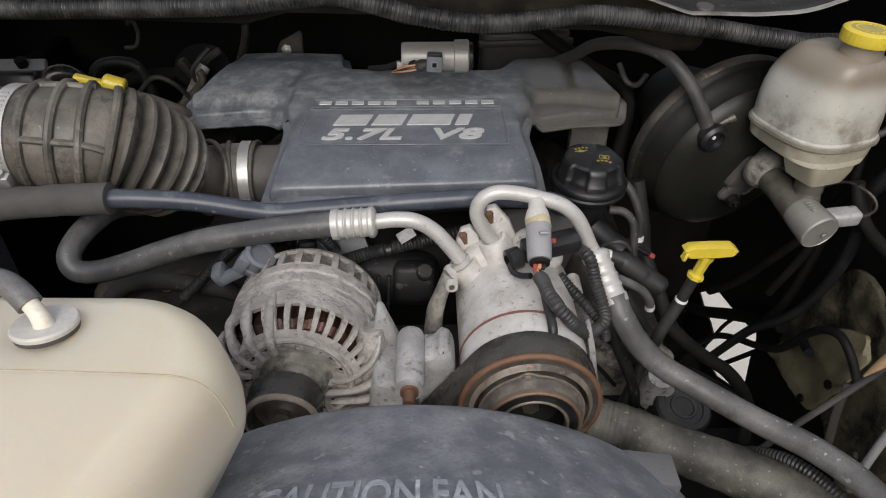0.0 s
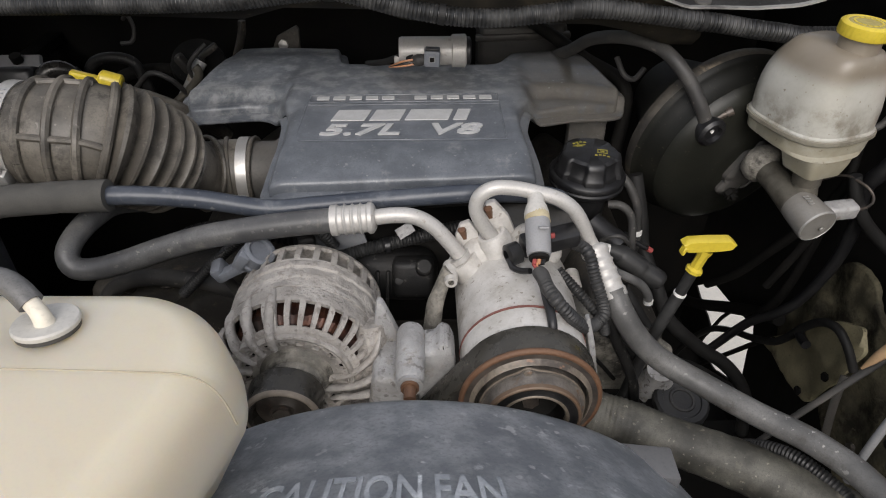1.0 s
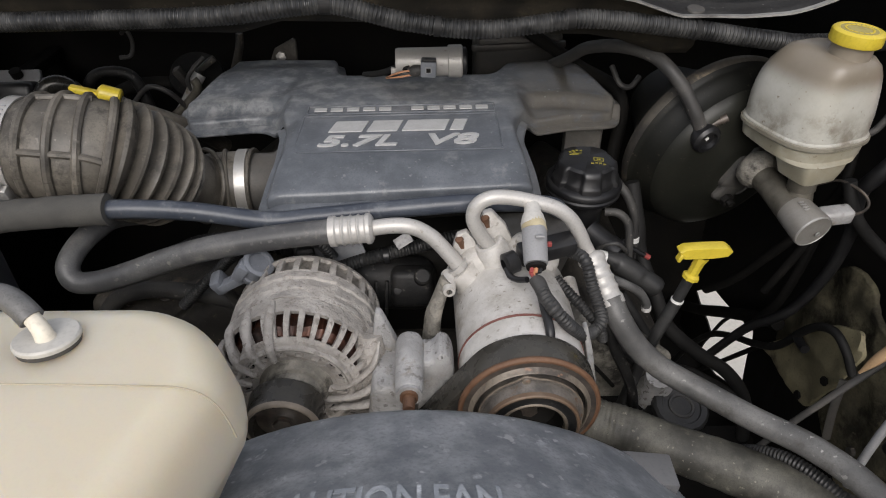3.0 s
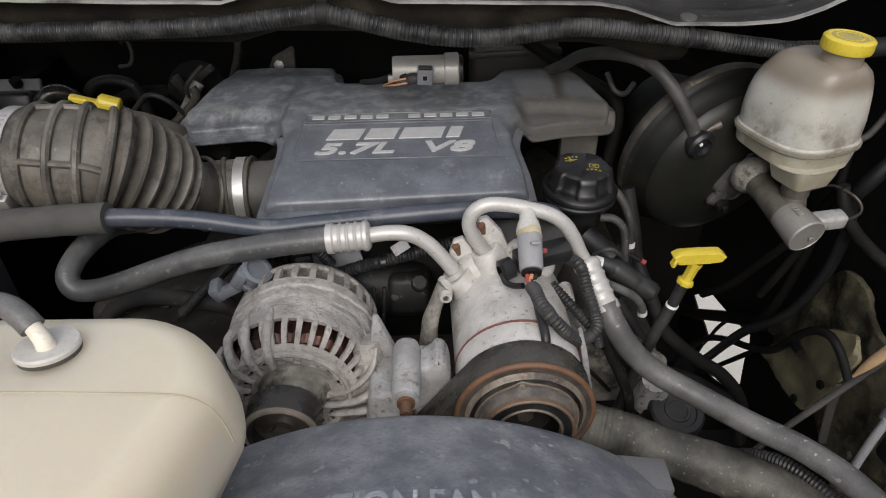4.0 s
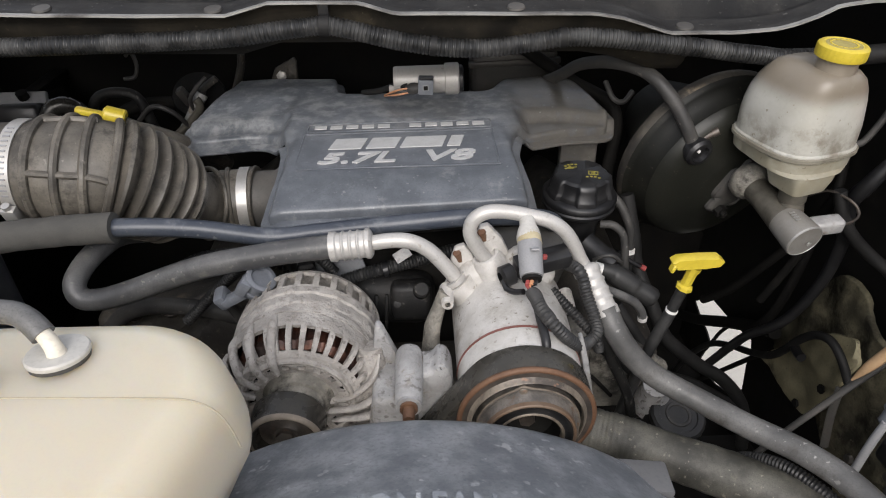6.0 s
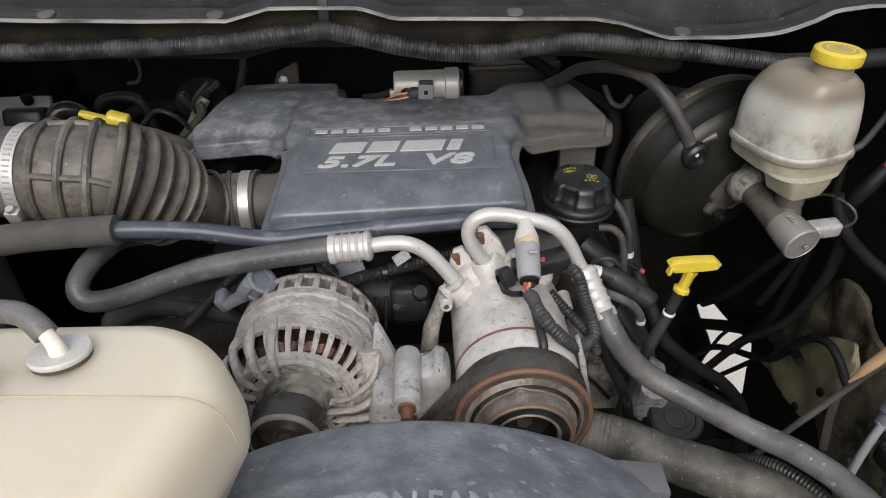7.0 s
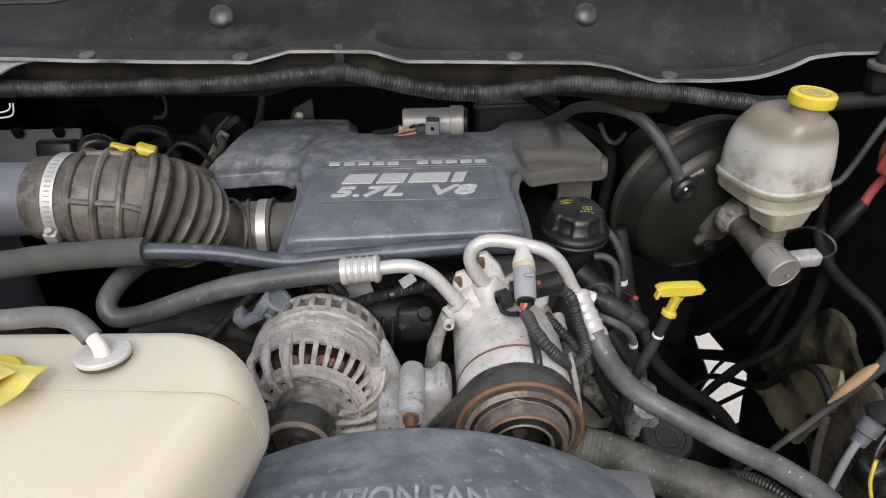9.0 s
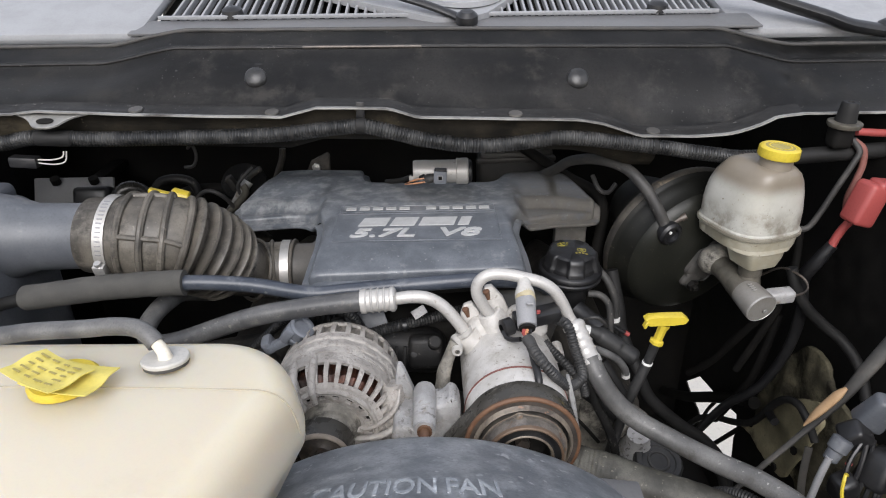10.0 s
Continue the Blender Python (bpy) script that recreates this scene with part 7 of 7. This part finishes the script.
def battery_lead():
    top = thing("battery_lead", (0.58, 0.76, 1.1), "red battery lead with a red terminal cover", "cable")
    part("terminal_cover", block((0.034, 0.036, 0.062), pose(0.598, 0.72, 1.316, 0, 16, 8), 0.007, 3), RED, top, "red plastic terminal cover")
    part("cover_wing", block((0.06, 0.032, 0.020), pose(0.632, 0.72, 1.338, 0, 6, 0), 0.006, 3), RED, top)
    part("cover_neck", sweep([(0.601, 0.735, 1.288, 0.0055), (0.594, 0.742, 1.272, 0.0060), (0.588, 0.745, 1.254, 0.0062), (0.583, 0.745, 1.236, 0.0062)], n=14), RED, top)
    part("sheath", sweep([(0.5845, 0.745, 1.240, 0.0085), (0.570, 0.750, 1.207, 0.0105), (0.566, 0.765, 1.170, 0.0105), (0.583, 0.775, 1.109, 0.0095), (0.585, 0.785, 1.031, 0.0085), (0.571, 0.80, 0.956, 0.008), (0.557, 0.82, 0.908, 0.008), (0.545, 0.87, 0.84, 0.008), (0.53, 0.93, 0.72, 0.008)], n=14), BLACK, top)
    part("cable", sweep([(0.640, 0.72, 1.33), (0.67, 0.72, 1.345), (0.72, 0.73, 1.34)], 0.009, 12), BLACK, top)
    return top


battery_lead()
wire("thin_pipe", [(0.602, 0.79, 1.388), (0.612, 0.782, 1.372), (0.607, 0.78, 1.356), (0.591, 0.78, 1.315), (0.576, 0.78, 1.276), (0.564, 0.78, 1.254), (0.552, 0.78, 1.251), (0.541, 0.785, 1.256)], 0.0045, RUBBER, "thin black rubber pipe")
wire("red_pipe", [(0.605, 0.79, 1.386), (0.619, 0.785, 1.374), (0.622, 0.782, 1.352), (0.617, 0.78, 1.326), (0.612, 0.78, 1.300), (0.616, 0.78, 1.274)], 0.0050, REDSEAM, "brown-red sleeved cable by the wing")
wire("red_pipe", [(0.612, 0.80, 1.396), (0.64, 0.80, 1.394), (0.72, 0.80, 1.389)], 0.0058, RED, "bright red cable along the cowl")
wire("drain_hose", [(0.535, 0.75, 1.20), (0.546, 0.742, 1.166), (0.568, 0.74, 1.135), (0.600, 0.735, 1.105), (0.628, 0.72, 1.082), (0.645, 0.69, 1.050), (0.65, 0.65, 0.99)], 0.0085, RUBBERDARK, "black rubber hose bent round the wing", "hose")
wire("drain_hose", [(0.60, 0.86, 1.22), (0.595, 0.84, 1.16), (0.575, 0.82, 1.10), (0.555, 0.83, 1.02), (0.54, 0.85, 0.94)], 0.007, DARK, "black rubber hose bent round the wing", "hose")


def bump_stop():
    top = thing("bump_stop", (0.58, 0.78, 1.40), "black rubber bonnet bump stop on a bare bracket", "bump stop")
    part("stop", lathe([(-0.002, 0.0145), (0.003, 0.0140), (0.015, 0.0128), (0.026, 0.0115), (0.028, 0.0105), (0.028, 0.005), (0.025, 0.004), (0.025, 0)], (0.582, 0.785, 1.416), (0.02, -0.05, 1), 28), RUBBERDARK, top)
    part("washer", lathe([(-0.007, 0.017), (-0.008, 0.0215), (-0.004, 0.0235), (-0.001, 0.0230), (0.0, 0.019), (0.0, 0.0)], (0.582, 0.785, 1.416), (0.02, -0.05, 1), 28), DULL, top, "bare metal bracket cup")
    part("bracket", block((0.030, 0.030, 0.034), pose(0.584, 0.792, 1.392), 0.008, 3), DARK, top)
    return top


bump_stop()


# ---- the far side behind the duct ----
def transmission_dipstick():
    top = thing("fluid_dipstick", (-0.40, 0.87, 1.25), "yellow plastic dipstick handle behind the intake duct", "dipstick")
    part("loop", block((0.036, 0.012, 0.009), pose(-0.440, 0.862, 1.296, 0, 18, 4), 0.003), YELLOW, top)
    part("knob", lathe([(0, 0.0), (0, 0.008), (0.003, 0.0115), (0.026, 0.0115), (0.028, 0.009), (0.028, 0.0)], (-0.424, 0.865, 1.293), (0.9, 0.05, -0.32), 24), YELLOW, top)
    part("tube", sweep([(-0.405, 0.868, 1.276), (-0.392, 0.875, 1.264), (-0.377, 0.882, 1.256), (-0.356, 0.900, 1.236), (-0.335, 0.94, 1.200), (-0.31, 0.97, 1.16)], 0.0115, 16), DUCT, top, "dusty brown rubber tube")
    return top


transmission_dipstick()


def relay_bracket():
    top = thing("relay_bracket", (-0.67, 1.09, 1.2), "grey painted sheet bracket behind the air box", "bracket")
    part("sheet", block((0.155, 0.010, 0.062), pose(-0.711, 1.10, 1.209, -25, 0, 0), 0.003), GREYPL, top)
    part("arm", block((0.03, 0.25, 0.02), pose(-0.72, 1.22, 1.195), 0.003), DARK, top)
    part("relay", block((0.068, 0.04, 0.040), pose(-0.650, 1.055, 1.218, -20, 0, 0), 0.010, 3), BLACK, top)
    for x in (-0.742, -0.668):
        part("stud", lathe([(-0.006, 0.009), (0.006, 0.009), (0.008, 0.0)], (x, 1.100, 1.236), (0, -0.4, 1), 12), DARK, top)
    return top


relay_bracket()
wire("rubber_elbow", [(-0.578, 0.98, 1.195), (-0.577, 0.99, 1.230), (-0.563, 1.00, 1.252), (-0.540, 1.01, 1.246), (-0.528, 1.02, 1.21)], 0.0135, GLOSS, "glossy black rubber elbow hose", "hose",
     [("tab", block((0.012, 0.006, 0.035), pose(-0.535, 0.96, 1.232, -20, -12, 0), 0.002), GREYPL, "pale grey plastic tab")])
wire("vapour_hose", [(-0.535, 1.05, 1.19), (-0.534, 1.05, 1.225), (-0.518, 1.05, 1.247), (-0.490, 1.05, 1.254), (-0.461, 1.05, 1.247), (-0.450, 1.05, 1.222), (-0.444, 1.05, 1.19)], 0.0085, COIL, "black rubber vapour hose", "hose")
wire("hook_wire", [(-0.452, 1.04, 1.315), (-0.440, 1.03, 1.325), (-0.435, 1.03, 1.305), (-0.443, 1.03, 1.285), (-0.46, 1.03, 1.282)], 0.003, RUBBER, "thin hooked grey wire")
wire("steel_pipe", [(-0.366, 1.05, 1.238), (-0.361, 1.05, 1.228), (-0.369, 1.05, 1.213), (-0.392, 1.05, 1.191), (-0.410, 1.05, 1.176), (-0.43, 1.06, 1.15)], 0.0070, DULL, "pale steel tube behind the duct", "pipe")


def egr_valve():
    top = thing("vacuum_valve", (-0.38, 1.10, 1.18), "grimy dark round valve beside the engine cover", "valve")
    part("drum", lathe([(0, 0.0), (0, 0.03), (0.006, 0.042), (0.020, 0.045), (0.030, 0.042), (0.034, 0.0)], (-0.381, 1.12, 1.205), (0.1, -0.5, 0.6), 32), COIL, top)
    bm = block((0.020, 0.040, 0.014), pose(-0.372, 1.085, 1.232, 20, 35, 15), 0.004, 2)
    block((0.014, 0.018, 0.050), pose(-0.392, 1.088, 1.222, 10, -25, 0), 0.004, 2, bm)
    block((0.034, 0.012, 0.010), pose(-0.350, 1.080, 1.252, 0, -30, 20), 0.003, 2, bm)
    part("link", bm, ENGINE, top)
    part("outlet", sweep([(-0.408, 1.050, 1.170, 0.0080), (-0.399, 1.060, 1.183, 0.0085), (-0.381, 1.060, 1.207, 0.0090), (-0.368, 1.062, 1.228, 0.0100), (-0.360, 1.068, 1.240, 0.0105)], n=14), BRACKET, top, "pale metal outlet pipe")
    return top


egr_valve()


def lifting_bracket():
    top = thing("lifting_bracket", (-0.23, 1.10, 1.24), "dusty bent steel bracket behind the engine cover", "bracket")
    part("strap", prism([(-0.256, 1.225), (-0.250, 1.250), (-0.242, 1.268), (-0.226, 1.276), (-0.209, 1.285), (-0.205, 1.280), (-0.208, 1.225)], 1.098, 1.104, 0.0015), ENGINE, top)
    part("bolt", lathe([(0, 0.0), (0, 0.0085), (0.006, 0.0085), (0.007, 0.005), (0.010, 0.0)], (-0.232, 1.098, 1.256), (0, -1, 0.1), 6), STEEL, top, "bright steel bolt")
    part("pillar", sweep([(-0.330, 1.112, 1.200, 0.0110), (-0.314, 1.110, 1.234, 0.0105), (-0.300, 1.110, 1.270, 0.0100), (-0.297, 1.112, 1.290, 0.0090)], n=12, flat=0.6), ENGINE, top)
    return top


lifting_bracket()


def heater_box():
    top = thing("heater_box", (0.16, 1.16, 1.20), "dusty brown-black plastic heater box on the firewall", "heater box")
    part("body", block((0.150, 0.06, 0.10), pose(0.160, 1.165, 1.222, 0, 0, 2), 0.010, 3), HOUSING, top)
    part("flange", block((0.160, 0.012, 0.012), pose(0.160, 1.137, 1.252, 0, -1, 2), 0.003), HOUSING, top)
    return top


heater_box()
wire("heater_hose", [(0.15, 1.10, 1.30), (0.24, 1.05, 1.25), (0.30, 0.99, 1.22), (0.29, 0.95, 1.14), (0.28, 0.94, 1.05)], 0.010, DARK, "black rubber heater hose behind the cover", "hose")
wire("loop_wire", [(0.275, 0.97, 1.275), (0.284, 0.95, 1.256), (0.300, 0.95, 1.250), (0.315, 0.96, 1.262)], 0.004, RUBBER, "thin grey wire loop")


def side_hose():
    top = thing("lower_hose", (-0.36, 0.72, 1.1), "black corrugated hose below the intake duct", "hose")
    part("hose", sweep([(-0.33, 0.74, 1.12), (-0.28, 0.72, 1.15), (-0.22, 0.70, 1.165), (-0.16, 0.69, 1.16), (-0.10, 0.70, 1.14)], 0.012, 16, step=0.0015, wave=corrugated(0.007, 0.003)), BLACK, top)
    return top


side_hose()
wire("bypass_hose", [(-0.45, 0.72, 1.02), (-0.405, 0.705, 1.075), (-0.355, 0.690, 1.102), (-0.30, 0.680, 1.105), (-0.25, 0.685, 1.085), (-0.21, 0.70, 1.04)], 0.011, RUBBER, "dusty black rubber bypass hose below the suction hose", "hose")


def loom_clip():
    top = thing("loom_connector", (-0.60, 0.80, 1.37), "brown-black wiring connector with pale wires under the loom", "connector")
    part("shell", block((0.040, 0.018, 0.016), pose(-0.597, 0.800, 1.371, 0, 4, 0), 0.003), BLACK, top)
    part("wire", sweep([(-0.578, 0.798, 1.374), (-0.555, 0.797, 1.374), (-0.540, 0.797, 1.378), (-0.537, 0.798, 1.386)], 0.0011, 8), DISC, top, "pale thin wire")
    part("wire", sweep([(-0.578, 0.798, 1.369), (-0.555, 0.797, 1.367), (-0.538, 0.797, 1.371), (-0.533, 0.798, 1.386)], 0.0011, 8), DISC, top, "pale thin wire")
    return top


loom_clip()

wire("heater_hose", [(-0.56, 1.12, 1.16), (-0.50, 1.10, 1.205), (-0.44, 1.10, 1.215), (-0.40, 1.12, 1.20), (-0.36, 1.16, 1.17)], 0.011, DARK, "black rubber heater hose behind the duct", "hose")
wire("thin_lead", [(-0.47, 1.05, 1.20), (-0.43, 1.03, 1.235), (-0.40, 1.03, 1.225), (-0.385, 1.05, 1.19)], 0.004, RUBBER, "thin black lead behind the duct")
wire("thin_lead", [(-0.345, 1.06, 1.27), (-0.362, 1.05, 1.255), (-0.375, 1.05, 1.235), (-0.37, 1.06, 1.20)], 0.0035, RUBBER, "thin black lead behind the duct")


def sensor_bracket():
    top = thing("sensor_bracket", (-0.10, 0.67, 1.15), "dark blue-grey sheet bracket above the alternator", "bracket")
    part("sheet", block((0.060, 0.003, 0.030), pose(-0.105, 0.662, 1.174, -35, -18, 8), 0.001), AIRBOX, top)
    part("foot", block((0.016, 0.02, 0.11), pose(-0.105, 0.675, 1.12), 0.003), COIL, top)
    part("clip", block((0.020, 0.018, 0.034), pose(-0.140, 0.655, 1.166, -18, -6, 10), 0.004), COIL, top)
    part("tie", block((0.022, 0.006, 0.008), pose(-0.140, 0.644, 1.178, -18, -6, 10), 0.002), COIL, top)
    return top


sensor_bracket()


wire("ground_strap", [(0.196, 0.60, 1.09), (0.222, 0.592, 1.072), (0.244, 0.600, 1.045), (0.258, 0.62, 1.01), (0.262, 0.64, 0.96)], 0.0062, RUBBERDARK, "black rubber covered strap by the casting")
wire("ground_strap", [(0.235, 0.66, 1.10), (0.262, 0.645, 1.06), (0.285, 0.64, 1.02), (0.30, 0.645, 0.97)], 0.0075, RUBBERDARK, "black rubber covered strap by the casting")
wire("wing_cable", [(0.60, 0.86, 1.05), (0.585, 0.85, 0.98), (0.575, 0.86, 0.90), (0.57, 0.90, 0.82), (0.575, 0.95, 0.74)], 0.008, DARK, "black cable down the inner wing")
